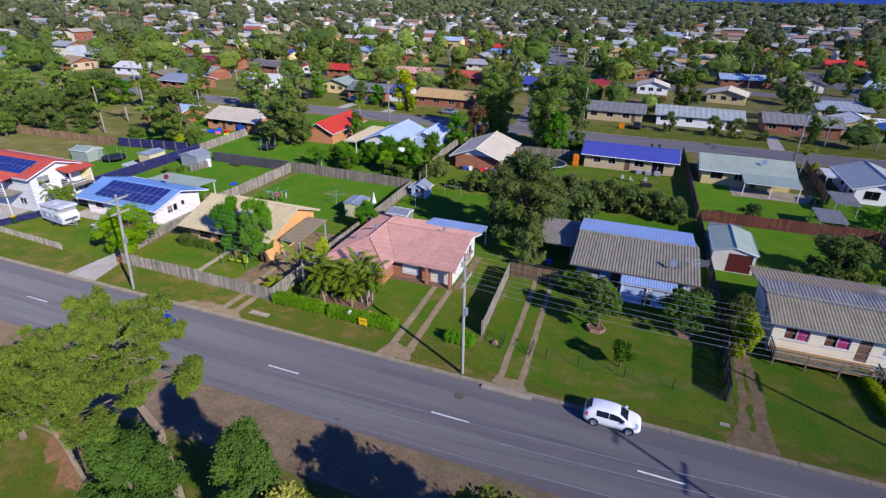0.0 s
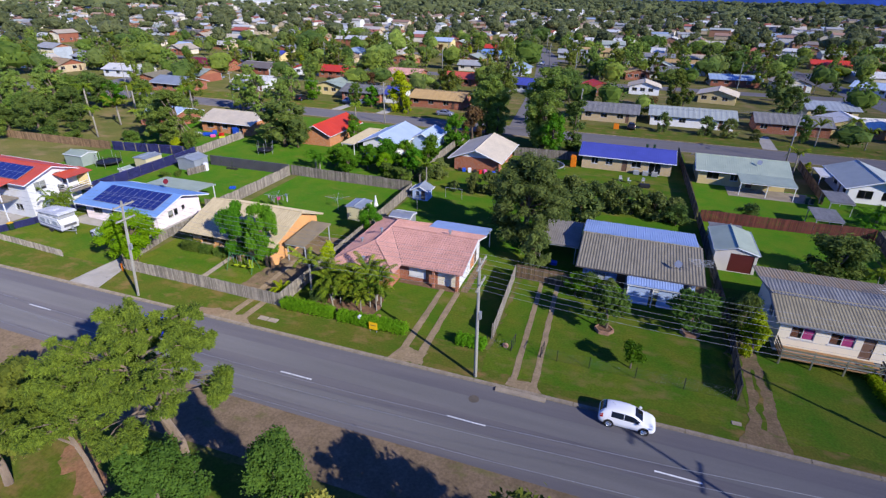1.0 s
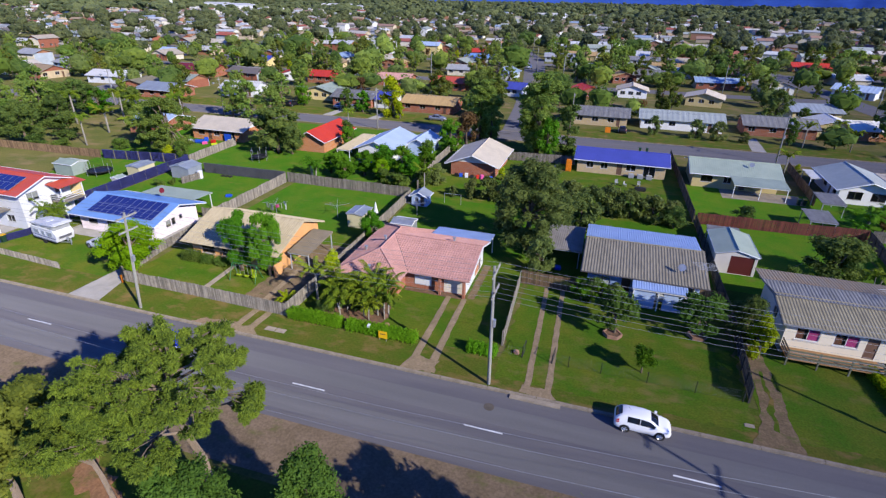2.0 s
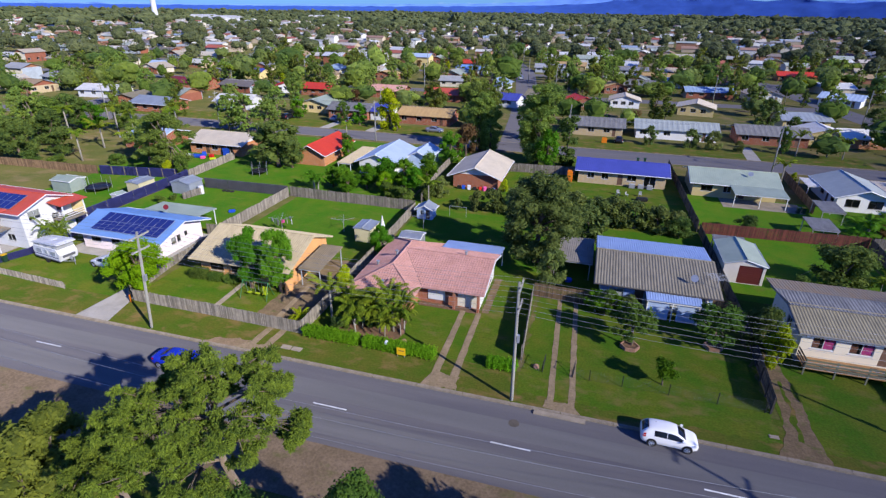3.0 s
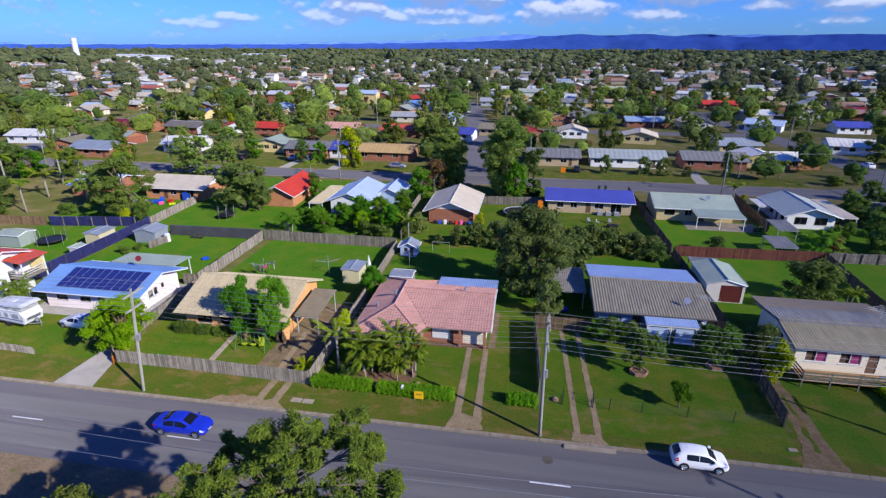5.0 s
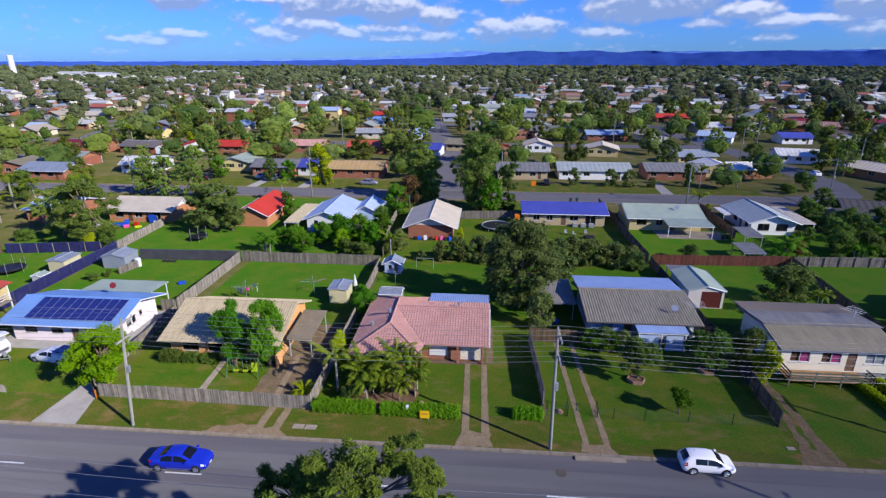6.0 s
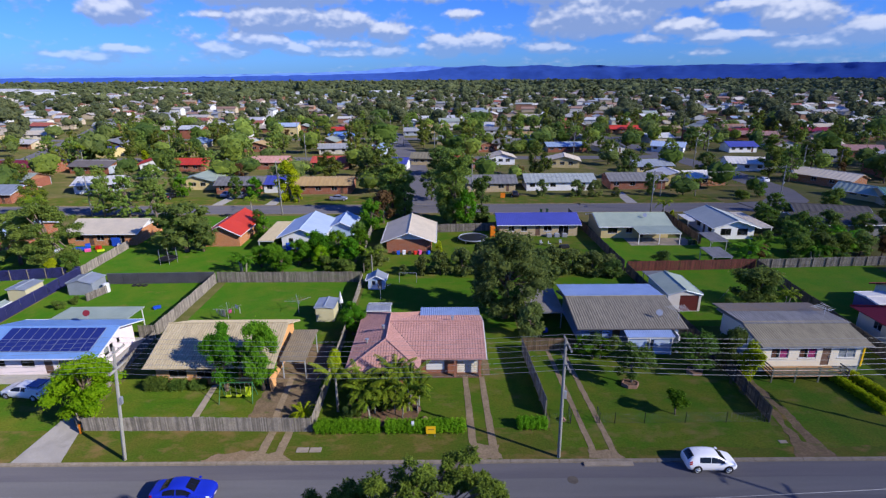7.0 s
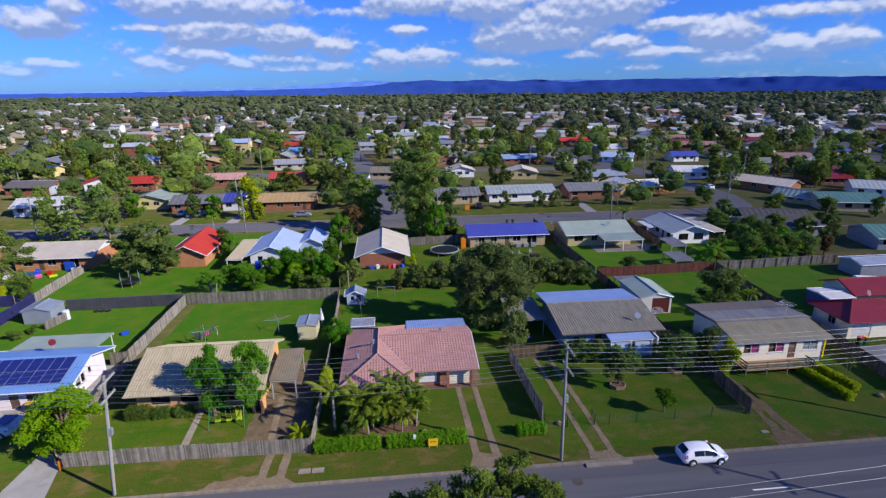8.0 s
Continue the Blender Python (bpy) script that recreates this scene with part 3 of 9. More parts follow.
def disc(bm, c, axis, r, w, seg=16):
    a = Vector(axis).normalized()
    tube(bm, [Vector(c) - a * w / 2, Vector(c) + a * w / 2], r, seg)


def finish(name, bm, material, smooth=False):
    me = bpy.data.meshes.new(name)
    bmesh.ops.recalc_face_normals(bm, faces=bm.faces)
    bm.to_mesh(me)
    bm.free()
    me.materials.append(M[material] if isinstance(material, str) else material)
    if smooth:
        for p in me.polygons:
            p.use_smooth = True
    return me


def part(name, bm, material, parent, label="", smooth=False):
    ob = new(name, finish(name, bm, material, smooth))
    ob.parent = parent
    return tagged(ob, label)


def part_box(name, dims, material, parent, label="", bevel=0.0):
    bm = bmesh.new()
    box(bm, *dims)
    if bevel:
        bmesh.ops.bevel(bm, geom=bm.edges[:], offset=bevel, segments=2, affect="EDGES")
    return part(name, bm, material, parent, label)


def thing(name, m, label, category, group="", kind=""):
    ob = new(name)
    ob.empty_display_size = 0.2
    ob.matrix_world = m if isinstance(m, Matrix) else pose(*m)
    return tagged(ob, label, category, group, kind)


def lone(name, bm, material, label, category, group="", kind="", at=None, smooth=False):
    ob = new(name, finish(name, bm, material, smooth))
    if at is not None:
        ob.matrix_world = at if isinstance(at, Matrix) else pose(*at)
    return tagged(ob, label, category, group, kind)


# ---------------------------------------------------------------- ground and roads
def ground_sheet():
    ys = [(-900, -0.1), (-60, -0.1), (-9.2, -0.1), (-8.1, -0.134), (0.02, -0.134), (0.022, 0.0), (60, 0.0), (81.6, 0.0), (82.2, -0.09), (90.2, -0.09), (90.8, 0), (140, 0), (300, 0), (700, 0), (1500, -2), (4800, -14)]
    xs = [-4800, -1500, -500, -200, -90, -40, 0, 40, 90, 200, 500, 1500, 4800]
    bm = bmesh.new()
    rows = [[bm.verts.new((x, y, z)) for x in xs] for y, z in ys]
    for a, b in zip(rows, rows[1:]):
        for i in range(len(xs) - 1):
            bm.faces.new((a[i], a[i + 1], b[i + 1], b[i]))
    lone("ground", bm, "ground", "grassy suburban ground reaching the horizon", "ground", kind="structure")


ground_sheet()


def worn_edge(pts, amount, step=0.45):
    """The outline pts cut into short pieces and pushed in and out unevenly."""
    out = []
    for (x0, y0), (x1, y1) in zip(pts, pts[1:] + pts[:1]):
        n = max(1, round(math.hypot(x1 - x0, y1 - y0) / step))
        for i in range(n):
            x, y = x0 + (x1 - x0) * i / n, y0 + (y1 - y0) * i / n
            out.append((x + amount * noise.noise((x * 1.1, y * 1.1, 2.0)) + amount * 0.5 * noise.noise((x * 3.3, y * 3.3, 5.0)), y + amount * noise.noise((x * 1.1, y * 1.1, 8.0)) + amount * 0.5 * noise.noise((x * 3.3, y * 3.3, 11.0))))
    return out


def slab(name, pts, z, material, label, category, d=0.02, worn=0.0):
    bm = bmesh.new()
    if worn:
        pts = worn_edge(pts, worn)
    solid(bm, [(x, y, z - d) for x, y in pts], (0, 0, 1), d)
    return lone(name, bm, material, label, category, kind="structure")


def rect(x0, x1, y0, y1):
    return [(x0, y0), (x1, y0), (x1, y1), (x0, y1)]


def ribbon(name, line, w, z, material, label, category):
    bm = bmesh.new()
    last = None
    for i, p in enumerate(line):
        d = (Vector(line[min(i + 1, len(line) - 1)]) - Vector(line[max(i - 1, 0)])).normalized()
        n = Vector((-d.y, d.x)) * w / 2
        cur = [bm.verts.new((p[0] + n.x * s, p[1] + n.y * s, z)) for s in (1, -1)]
        if last:
            bm.faces.new((last[0], last[1], cur[1], cur[0]))
        last = cur
    return lone(name, bm, material, label, category, kind="structure")


slab("road", rect(-420, 420, -8.2, 0.0), -0.126, "asphalt", "grey asphalt two-lane suburban road", "road")
slab("road_wheel_lane", rect(-420, 420, -7.2, -5.2), -0.121, "asphalt_worn", "paler worn strip of asphalt", "road", 0.004)
slab("road_wheel_lane", rect(-420, 420, -3.6, -1.7), -0.121, "asphalt_worn", "paler worn strip of asphalt", "road", 0.004)
slab("gravel_verge", [(-420, -13), (-60, -12.6), (-30, -13.2), (-5, -12.7), (20, -13.3), (420, -13), (420, -8.15), (-420, -8.15)], -0.085, "gravel", "bare brown gravel verge beside the road", "verge")
for y0, y1 in ((81.9, 90.4),):
    slab("road_back", rect(-420, 66, y0, y1), -0.07, "asphalt", "grey asphalt back street", "road")
ribbon("road_cross", [(-13, 88), (-16, 120), (-22, 170), (-29, 215), (-34, 248), (-46, 290), (-62, 332), (-90, 420)], 9, 0.03, "asphalt", "asphalt side street running away", "road")
ribbon("road_side", [(64, 86.3), (72, 87.5), (78, 94), (82, 106), (82, 135), (78, 170), (70, 240)], 9, 0.035, "asphalt", "curving asphalt side street", "road")
ribbon("road_third", [(-420, 166), (-24, 166), (60, 166), (78, 168)], 8, 0.025, "asphalt", "asphalt third street", "road")
ribbon("road_fourth", [(-420, 232), (-33, 232), (60, 232), (300, 232)], 8, 0.025, "asphalt", "asphalt fourth street", "road")
ribbon("road_left", [(-150, 90), (-165, 160), (-205, 260), (-260, 380)], 8, 0.03, "asphalt", "asphalt street running away", "road")

# kerb: concrete pieces along the house side
kerb_bm = bmesh.new()
box(kerb_bm, 0, 3.96, 0, 0.3, -0.14, 0.03)
kerb_mesh = finish("kerb_piece", kerb_bm, "kerb")
kerb_root = thing("kerb", (0, 0, 0), "brown-grey concrete kerb along the road", "kerb", kind="structure")
for i in range(-32, 16):
    ob = new("kerb_piece", kerb_mesh)
    ob.parent = kerb_root
    ob.location = (i * 4.0, 0, 0)
for sx in (-150, 150):
    for y in (81.75, 90.3):
        slab("kerb_back", rect(min(sx, -10 if sx < 0 else -8), max(sx, -10) if sx < 0 else 60, y, y + 0.25), 0.04, "kerb", "concrete kerb of the back street", "kerb", 0.12)

# centre dashes
for i in range(-9, 9):
    x = -0.75 + 14.6 * i
    slab("road_dash", rect(x, x + 2.95, -4.38, -4.25), -0.113, "line", "white painted centre dash", "road marking", 0.006)

# lawns and worn ground
LOTS = [(-85.5, -66.8, "lawn"), (-66.3, -44.2, "lawn"), (-42.6, -21.5, "lawn"), (-21.1, -0.2, "lawn"), (0.2, 20.0, "lawn"), (20.4, 39.4, "lawn"), (39.7, 61, "lawn")]
for x0, x1, mat in LOTS:
    slab("lawn", rect(x0, x1, 4.4 if x0 < 0 else 1.5, 24.0), 0.012 if x0 < 0 else 0.018, mat, "green mown front lawn", "lawn", 0.01, 0.0 if x0 < 0 else 0.5)
    slab("lawn", rect(x0, x1, 24.0, 41.0), 0.012, "lush" if x0 < 19 else "lush_back", "lush green back lawn", "lawn", 0.01)
slab("lawn", rect(20.5, 61, 41.0, 62), 0.012, "lush_back", "lush green back lawn", "lawn", 0.01)
slab("lawn", rect(-24, 20.1, 41.0, 80), 0.010, "lawn", "green back lawn with shrubs", "lawn", 0.008)
slab("lawn", rect(-88, -24.5, 41.0, 80), 0.010, "lush", "lush green back lawn", "lawn", 0.008)
slab("grass_verge", rect(-120, 120, 0.3, 4.35), 0.014, "verge", "yellowish mown grass verge", "verge", 0.012)
slab("grass_verge", rect(-150, 60, 90.6, 100), 0.014, "verge", "green grass verge of the back street", "verge", 0.012)

# drives and paths
slab("driveway", [(-45.0, 0.3), (-40.9, 0.3), (-42.4, 6.2), (-44.6, 6.2)], 0.03, "pale_concrete", "pale concrete driveway slab", "driveway")
slab("driveway", rect(-60.0, -44.4, 12.0, 22.0), 0.026, "pale_concrete", "pale concrete apron round the house", "driveway")
slab("driveway", rect(-84, -66.6, 4.5, 12.5), 0.026, "pale_concrete", "pale concrete forecourt", "driveway")
for x in (-25.2, -23.7):
    slab("wheel_strip", [(x, 0.3), (x + 0.75, 0.3), (x + 0.9, 4.3), (x + 0.2, 4.3)], 0.03, "track", "worn concrete wheel strip", "driveway", worn=0.06)
slab("path", [(-32.8, 4.6), (-32.1, 4.6), (-32.5, 11.6), (-33.1, 11.6)], 0.03, "concrete", "narrow concrete garden path", "path")
slab("path", [(-27.6, 4.6), (-21.8, 4.6), (-22.2, 20.0), (-27.2, 20.0)], 0.022, "rut", "bare dirt yard beside the house", "yard", worn=0.35)
slab("path", [(-25.3, 5.5), (-24.7, 5.5), (-25.0, 13), (-25.6, 13)], 0.032, "track", "narrow concrete wheel strip", "driveway")
for x in (-7.55, -5.85):
    slab("wheel_strip", [(x + 0.25, 0.3), (x + 0.95, 0.3), (x + 0.65, 12.8), (x + 0.1, 12.8)], 0.034, "track", "worn concrete wheel strip", "driveway", worn=0.06)
slab("apron", [(-7.9, 0.3), (-4.6, 0.3), (-5.0, 2.2), (-7.4, 2.2)], 0.028, "track", "worn dirt and concrete apron", "driveway", worn=0.35)
slab("apron", [(-26.6, 0.3), (-21.8, 0.3), (-23.2, 1.2), (-25.2, 1.2)], 0.028, "track", "worn dirt and concrete apron", "driveway", worn=0.35)
slab("path", rect(-12.2, -5.4, 12.6, 13.6), 0.03, "mulch", "narrow garden bed along the house front", "garden bed")
slab("path", rect(-5.3, -4.5, 13.0, 21), 0.028, "rut", "bare strip beside the house", "path", worn=0.06)
slab("garden_bed", [(-18.5, 4.9), (-12.3, 4.7), (-11.6, 7.5), (-12.6, 9.6), (-18.7, 9.6)], 0.03, "mulch", "reddish mulch bed under the palms", "garden bed", worn=0.35)
for a, b in (((2.7, 0.6), (2.2, 18)), ((4.4, 0.6), (3.9, 18))):
    slab("wheel_strip", [(a[0] + 0.1, a[1]), (a[0] + 0.65, a[1]), (b[0] + 0.5, b[1]), (b[0] + 0.05, b[1])], 0.034, "track", "worn dirt wheel strip", "driveway", worn=0.06)
slab("apron", [(2.5, 0.3), (5.4, 0.3), (5.1, 1.3), (2.8, 1.3)], 0.028, "track", "worn dirt apron", "driveway", worn=0.35)
slab("ramp", [(1.9, -0.42), (5.9, -0.42), (5.9, 0.02), (1.9, 0.02)], 0.0, "concrete", "grey concrete kerb ramp", "ramp", 0.15)
slab("dirt_track", [(19.6, 0.3), (23.0, 0.3), (22.65, 3.0), (22.75, 6.5), (22.45, 9.0), (22.2, 14), (21.0, 14), (21.05, 9.0), (20.85, 5.5), (20.3, 2.2)], 0.028, "rut", "rutted dirt driveway", "driveway", worn=0.3)
slab("grass_strip", [(21.3, 2.2), (21.65, 2.2), (21.95, 6), (21.85, 9.5), (21.6, 9.5), (21.55, 6)], 0.033, "verge", "grass strip between the ruts", "verge", 0.006, 0.3)
slab("bare_ground", [(-29.5, 0.32), (-26.4, 0.32), (-25.0, 1.4), (-26.6, 1.5), (-28.4, 1.2)], 0.026, "dirt", "bare worn dirt beside the kerb", "dirt", worn=0.4)
slab("driveway", [(41.2, 0.3), (45.5, 0.3), (47.5, 16.2), (41.6, 16.2)], 0.026, "pale_concrete", "pale concrete driveway", "driveway")
slab("patio", rect(25.5, 37.4, 56.8, 61.5), 0.03, "concrete", "pale concrete patio slab", "patio")
for x, y in ((36.0, 91.0), (-53, 91), (-66, 91)):
    slab("driveway", [(x, y - 0.6), (x + 2.8, y - 0.6), (x + 3.2, y + 12), (x + 0.8, y + 12)], 0.028, "pale_concrete", "pale concrete driveway", "driveway")
slab("bare_ground", [(-24.2, -16.3), (-23.6, -17.3), (-22.6, -17.9), (-21.7, -17.85), (-20.6, -18.4), (-19.3, -18.55), (-18.4, -18.5), (-18.6, -17.8), (-19.6, -17.0), (-20.4, -16.9), (-21.6, -16.2), (-22.7, -15.6), (-24.0, -15.2)], -0.07, "red_dirt", "bare reddish dirt under the gum tree", "dirt", worn=0.7)
slab("park_grass", rect(-200, 200, -60, -13.4), -0.088, "verge", "mown grass beside the road", "lawn", 0.008)


# ---------------------------------------------------------------- houses
def sheet(name, pts, material, parent, pitch=0.34, amp=0.04, kind="rib", label="", thick=0.05):
    """A roof face over the polygon pts, whose first edge is the eave: ribbed metal or tiles in courses."""
    pts = [Vector(p) for p in pts]
    u = (pts[1] - pts[0]).normalized()
    n = (pts[1] - pts[0]).cross(pts[-1] - pts[0]).normalized()
    if n.z < 0:
        n = -n
    v = n.cross(u)
    o = pts[0]
    q = [((p - o).dot(u), (p - o).dot(v)) for p in pts]
    u0, u1, v0, v1 = min(a for a, _ in q), max(a for a, _ in q), min(b for _, b in q), max(b for _, b in q)
    bm = bmesh.new()
    if kind == "rib":
        prof = [(0, 0), (0.42, 0), (0.55, amp), (0.87, amp)]
        vs = [(v0, 0), (v1, 0)]
    elif kind == "wave":
        prof = [(0, 0), (0.25, amp), (0.5, amp), (0.75, 0)]
        vs = [(v0, 0), (v1, 0)]
    else:
        prof = [(0, 0), (0.34, 0.0), (0.6, amp), (0.85, amp * 0.7)]
        vs, c = [], 0.36
        k = 0
        while v0 + k * c < v1:
            vs += [(v0 + k * c, 0.035), (min(v0 + (k + 1) * c, v1), 0.0)]
            k += 1
    us = []
    k = 0
    while u0 + k * pitch < u1:
        us += [(u0 + (k + a) * pitch, h) for a, h in prof if u0 + (k + a) * pitch < u1]
        k += 1
    us.append((u1, 0))
    rows = [[bm.verts.new(o + u * a + v * b + n * (h + g + 0.01)) for a, h in us] for b, g in vs]
    for i in range(len(rows) - 1):
        for j in range(len(us) - 1):
            bm.faces.new((rows[i][j], rows[i][j + 1], rows[i + 1][j + 1], rows[i + 1][j]))
    if len(q) != 4 or abs(q[3][0] - q[0][0]) > 0.01 or abs(q[2][0] - q[1][0]) > 0.01:
        c = sum(pts, Vector()) / len(pts)
        for a, b in zip(pts, pts[1:] + pts[:1]):
            e = (b - a).cross(n)
            if e.dot(c - a) > 0:
                e = -e
            bmesh.ops.bisect_plane(bm, geom=bm.verts[:] + bm.edges[:] + bm.faces[:], plane_co=a, plane_no=e, clear_outer=True)
    solid(bm, [p - n * thick for p in pts], n, thick - 0.004)
    return part(name, bm, material, parent, label)


def capping(parent, lines, material, r=0.09, name="ridge_cap"):
    for a, b in lines:
        bm = bmesh.new()
        tube(bm, [a, b], r, 6)
        part(name, bm, material, parent)


def wall(parent, side, a0, a1, at, z0, z1, material, openings=(), t=0.18, name="wall"):
    """One wall with its openings; side S N E W, from a0 to a1 along it, its outer face at 'at'."""
    sgn = {"S": 1, "N": -1, "W": 1, "E": -1}[side]
    bm = bmesh.new()

    def cell(p0, p1, q0, q1):
        if p1 - p0 < 1e-4 or q1 - q0 < 1e-4:
            return
        lo, hi = sorted((at, at + sgn * t))
        if side in "SN":
            box(bm, p0, p1, lo, hi, q0, q1)
        else:
            box(bm, lo, hi, p0, p1, q0, q1)

    cur = a0
    for o in sorted(openings):
        cell(cur, o[0], z0, z1)
        cell(o[0], o[1], z0, o[2])
        cell(o[0], o[1], o[3], z1)
        cur = o[1]
    cell(cur, a1, z0, z1)
    bmesh.ops.remove_doubles(bm, verts=bm.verts[:], dist=1e-4)
    ob = part(name, bm, material, parent)
    for o in openings:
        fit_opening(parent, side, at, sgn, *o)
    return ob


def fit_opening(parent, side, at, sgn, p0, p1, q0, q1, what="window", extra=""):
    """A window or a door of its own parts, set into an opening."""
    def put(nm, a, b, c, d, e, f, mat, par, label=""):
        lo, hi = sorted((at + sgn * c, at + sgn * d))
        dims = (a, b, lo, hi, e, f) if side in "SN" else (lo, hi, a, b, e, f)
        return part_box(nm, dims, mat, par, label)

    w = 0.055
    if what == "window":
        fr = "frame_dark" if "dark" in extra else "frame"
        bm = bmesh.new()
        cuts = [p0, p1 - w] + ([(p0 + p1) / 2 - w / 2] if p1 - p0 > 1.0 else [])
        lo, hi = sorted((at + sgn * 0.03, at + sgn * 0.09))
        for c in cuts:
            box(bm, *((c, c + w, lo, hi, q0, q1) if side in "SN" else (lo, hi, c, c + w, q0, q1)))
        for c in (q0, q1 - w):
            box(bm, *((p0 + w, p1 - w, lo, hi, c, c + w) if side in "SN" else (lo, hi, p0 + w, p1 - w, c, c + w)))
        win = part("window", bm, fr, parent)
        put("pane", p0 + w, p1 - w, 0.055, 0.065, q0 + w, q1 - w, "glass", win).visible_shadow = False
        if extra == "far":
            return
        put("sill", p0 - 0.05, p1 + 0.05, -0.06, 0.028, q0 - 0.07, q0 - 0.005, "frame", win)
        if "pink" in extra:
            put("curtain", p0 + w, (p0 + p1) / 2 - 0.25, 0.16, 0.175, q0 + w, q1 - w, "brick", win, "drawn brownish curtain")
            put("curtain", (p0 + p1) / 2 - 0.02, p1 - w, 0.085, 0.11, q0 + w, q1 - w, "curtain_pink", win, "pink curtain")
        elif "white" in extra:
            put("curtain", p0 + w, p1 - w, 0.085, 0.11, q0 + w, q1 - w, "cloth_white", win, "white curtain")
        elif "shutter" in extra:
            put("shutter", p0 - 0.05, p1 + 0.05, -0.07, -0.03, q0 - 0.02, q1 + 0.04, "white", win, "white roller shutter")
        elif "blind" in extra:
            put("blind", p0 + w, p1 - w, 0.085, 0.11, q0 + w + 0.3, q1 - w, "curtain", win)
    elif what == "door":
        d = put("door", p0, p1, 0.05, 0.1, q0, q1, "door", parent, "dark timber door")
        if extra == "far":
            return
        put("handle", p1 - 0.14, p1 - 0.08, -0.01, 0.05, q0 + 0.95, q0 + 1.1, "galv", d)
    else:
        d = put("roller_door", p0, p1, 0.08, 0.12, q0, q1, extra or "garage", parent, "ribbed roller door")
        k = q0
        while k < q1 - 0.1:
            put("slat", p0 + 0.02, p1 - 0.02, 0.05, 0.08, k + 0.02, k + 0.2, extra or "garage", d)
            k += 0.26


def gable_wall(parent, side, a0, a1, at, z0, zr, material, t=0.18, mid=None):
    sgn = {"S": 1, "N": -1, "W": 1, "E": -1}[side]
    mid = (a0 + a1) / 2 if mid is None else mid
    bm = bmesh.new()
    if side in "SN":
        solid(bm, [(a0, at, z0), (a1, at, z0), (mid, at, zr)], (0, sgn, 0), t)
    else:
        solid(bm, [(at, a0, z0), (at, a1, z0), (at, mid, zr)], (sgn, 0, 0), t)
    return part("gable", bm, material, parent)


def gable_house(name, label, x0, x1, y0, y1, eave, ridge, axis, wallm, roofm, over=0.55, base=0.0, rkind="rib", openings=None, gablem=None,
                mid=None, at=(0, 0, 0), rz=0, pitch=0.34, amp=0.014, category="house", cap=None, group="", gutter="white_trim", plain=False, front=None):
    """A house whose walls run x0..x1, y0..y1 (about 'at'), with a gable roof along axis 'x' or 'y'."""
    h = thing(name, pose(at[0], at[1], at[2], 0, 0, rz), label, category, group)
    op = openings or {}
    gm = gablem or wallm
    wall(h, "S", x0, x1, y0, base, eave, wallm, op.get("S", ()))
    wall(h, "N", x0, x1, y1, base, eave, wallm, op.get("N", ()))
    wall(h, "W", y0 + 0.18, y1 - 0.18, x0, base, eave, wallm, op.get("W", ()))
    wall(h, "E", y0 + 0.18, y1 - 0.18, x1, base, eave, wallm, op.get("E", ()))
    if not plain:
        part_box("floor_slab", (x0 + 0.19, x1 - 0.19, y0 + 0.19, y1 - 0.19, base + 0.02, base + 0.1), "concrete", h)
    if axis == "x":
        m = (y0 + y1) / 2 if mid is None else mid
        sl, sr = (ridge - eave) / (m - y0), (ridge - eave) / (y1 - m)
        X0, X1 = x0 - over, x1 + over
        fo = over if front is None else front
        zf, zb = eave - sl * fo + 0.03, eave - sr * over + 0.03
        f = [(X0, y0 - fo, zf), (X1, y0 - fo, zf), (X1, m, ridge + 0.03), (X0, m, ridge + 0.03)]
        b = [(X1, y1 + over, zb), (X0, y1 + over, zb), (X0, m, ridge + 0.03), (X1, m, ridge + 0.03)]
        gable_wall(h, "W", y0, y1, x0 + 0.002, eave, ridge - 0.04, gm, mid=m)
        gable_wall(h, "E", y0, y1, x1 - 0.002, eave, ridge - 0.04, gm, mid=m)
        lines = [((X0, m, ridge + 0.06), (X1, m, ridge + 0.06))]
        gl = [((X0, y0 - fo - 0.06, zf - 0.02), (X1, y0 - fo - 0.06, zf - 0.02)), ((X0, y1 + over + 0.06, zb - 0.02), (X1, y1 + over + 0.06, zb - 0.02))]
        barge = [(f[0], f[3]), (f[1], f[2]), (b[1], b[2]), (b[0], b[3])]
    else:
        m = (x0 + x1) / 2 if mid is None else mid
        s = (ridge - eave) / (m - x0)
        Y0, Y1 = y0 - over, y1 + over
        z = eave - s * over + 0.03
        f = [(x0 - over, Y1, z), (x0 - over, Y0, z), (m, Y0, ridge + 0.03), (m, Y1, ridge + 0.03)]
        b = [(x1 + over, Y0, z), (x1 + over, Y1, z), (m, Y1, ridge + 0.03), (m, Y0, ridge + 0.03)]
        gable_wall(h, "S", x0, x1, y0 + 0.002, eave, ridge - 0.04, gm, mid=m)
        gable_wall(h, "N", x0, x1, y1 - 0.002, eave, ridge - 0.04, gm, mid=m)
        lines = [((m, Y0, ridge + 0.06), (m, Y1, ridge + 0.06))]
        gl = [((x0 - over - 0.06, Y0, z - 0.02), (x0 - over - 0.06, Y1, z - 0.02)), ((x1 + over + 0.06, Y0, z - 0.02), (x1 + over + 0.06, Y1, z - 0.02))]
        barge = [(f[0], f[3]), (f[1], f[2]), (b[1], b[2]), (b[0], b[3])]
    sheet("roof", f, roofm, h, pitch, amp, rkind)
    sheet("roof", b, roofm, h, pitch, amp, rkind)
    capping(h, lines, cap or roofm)
    if plain:
        return h
    for a, c in gl:
        bm = bmesh.new()
        tube(bm, [a, c], 0.07, 6)
        part("gutter", bm, gutter, h)
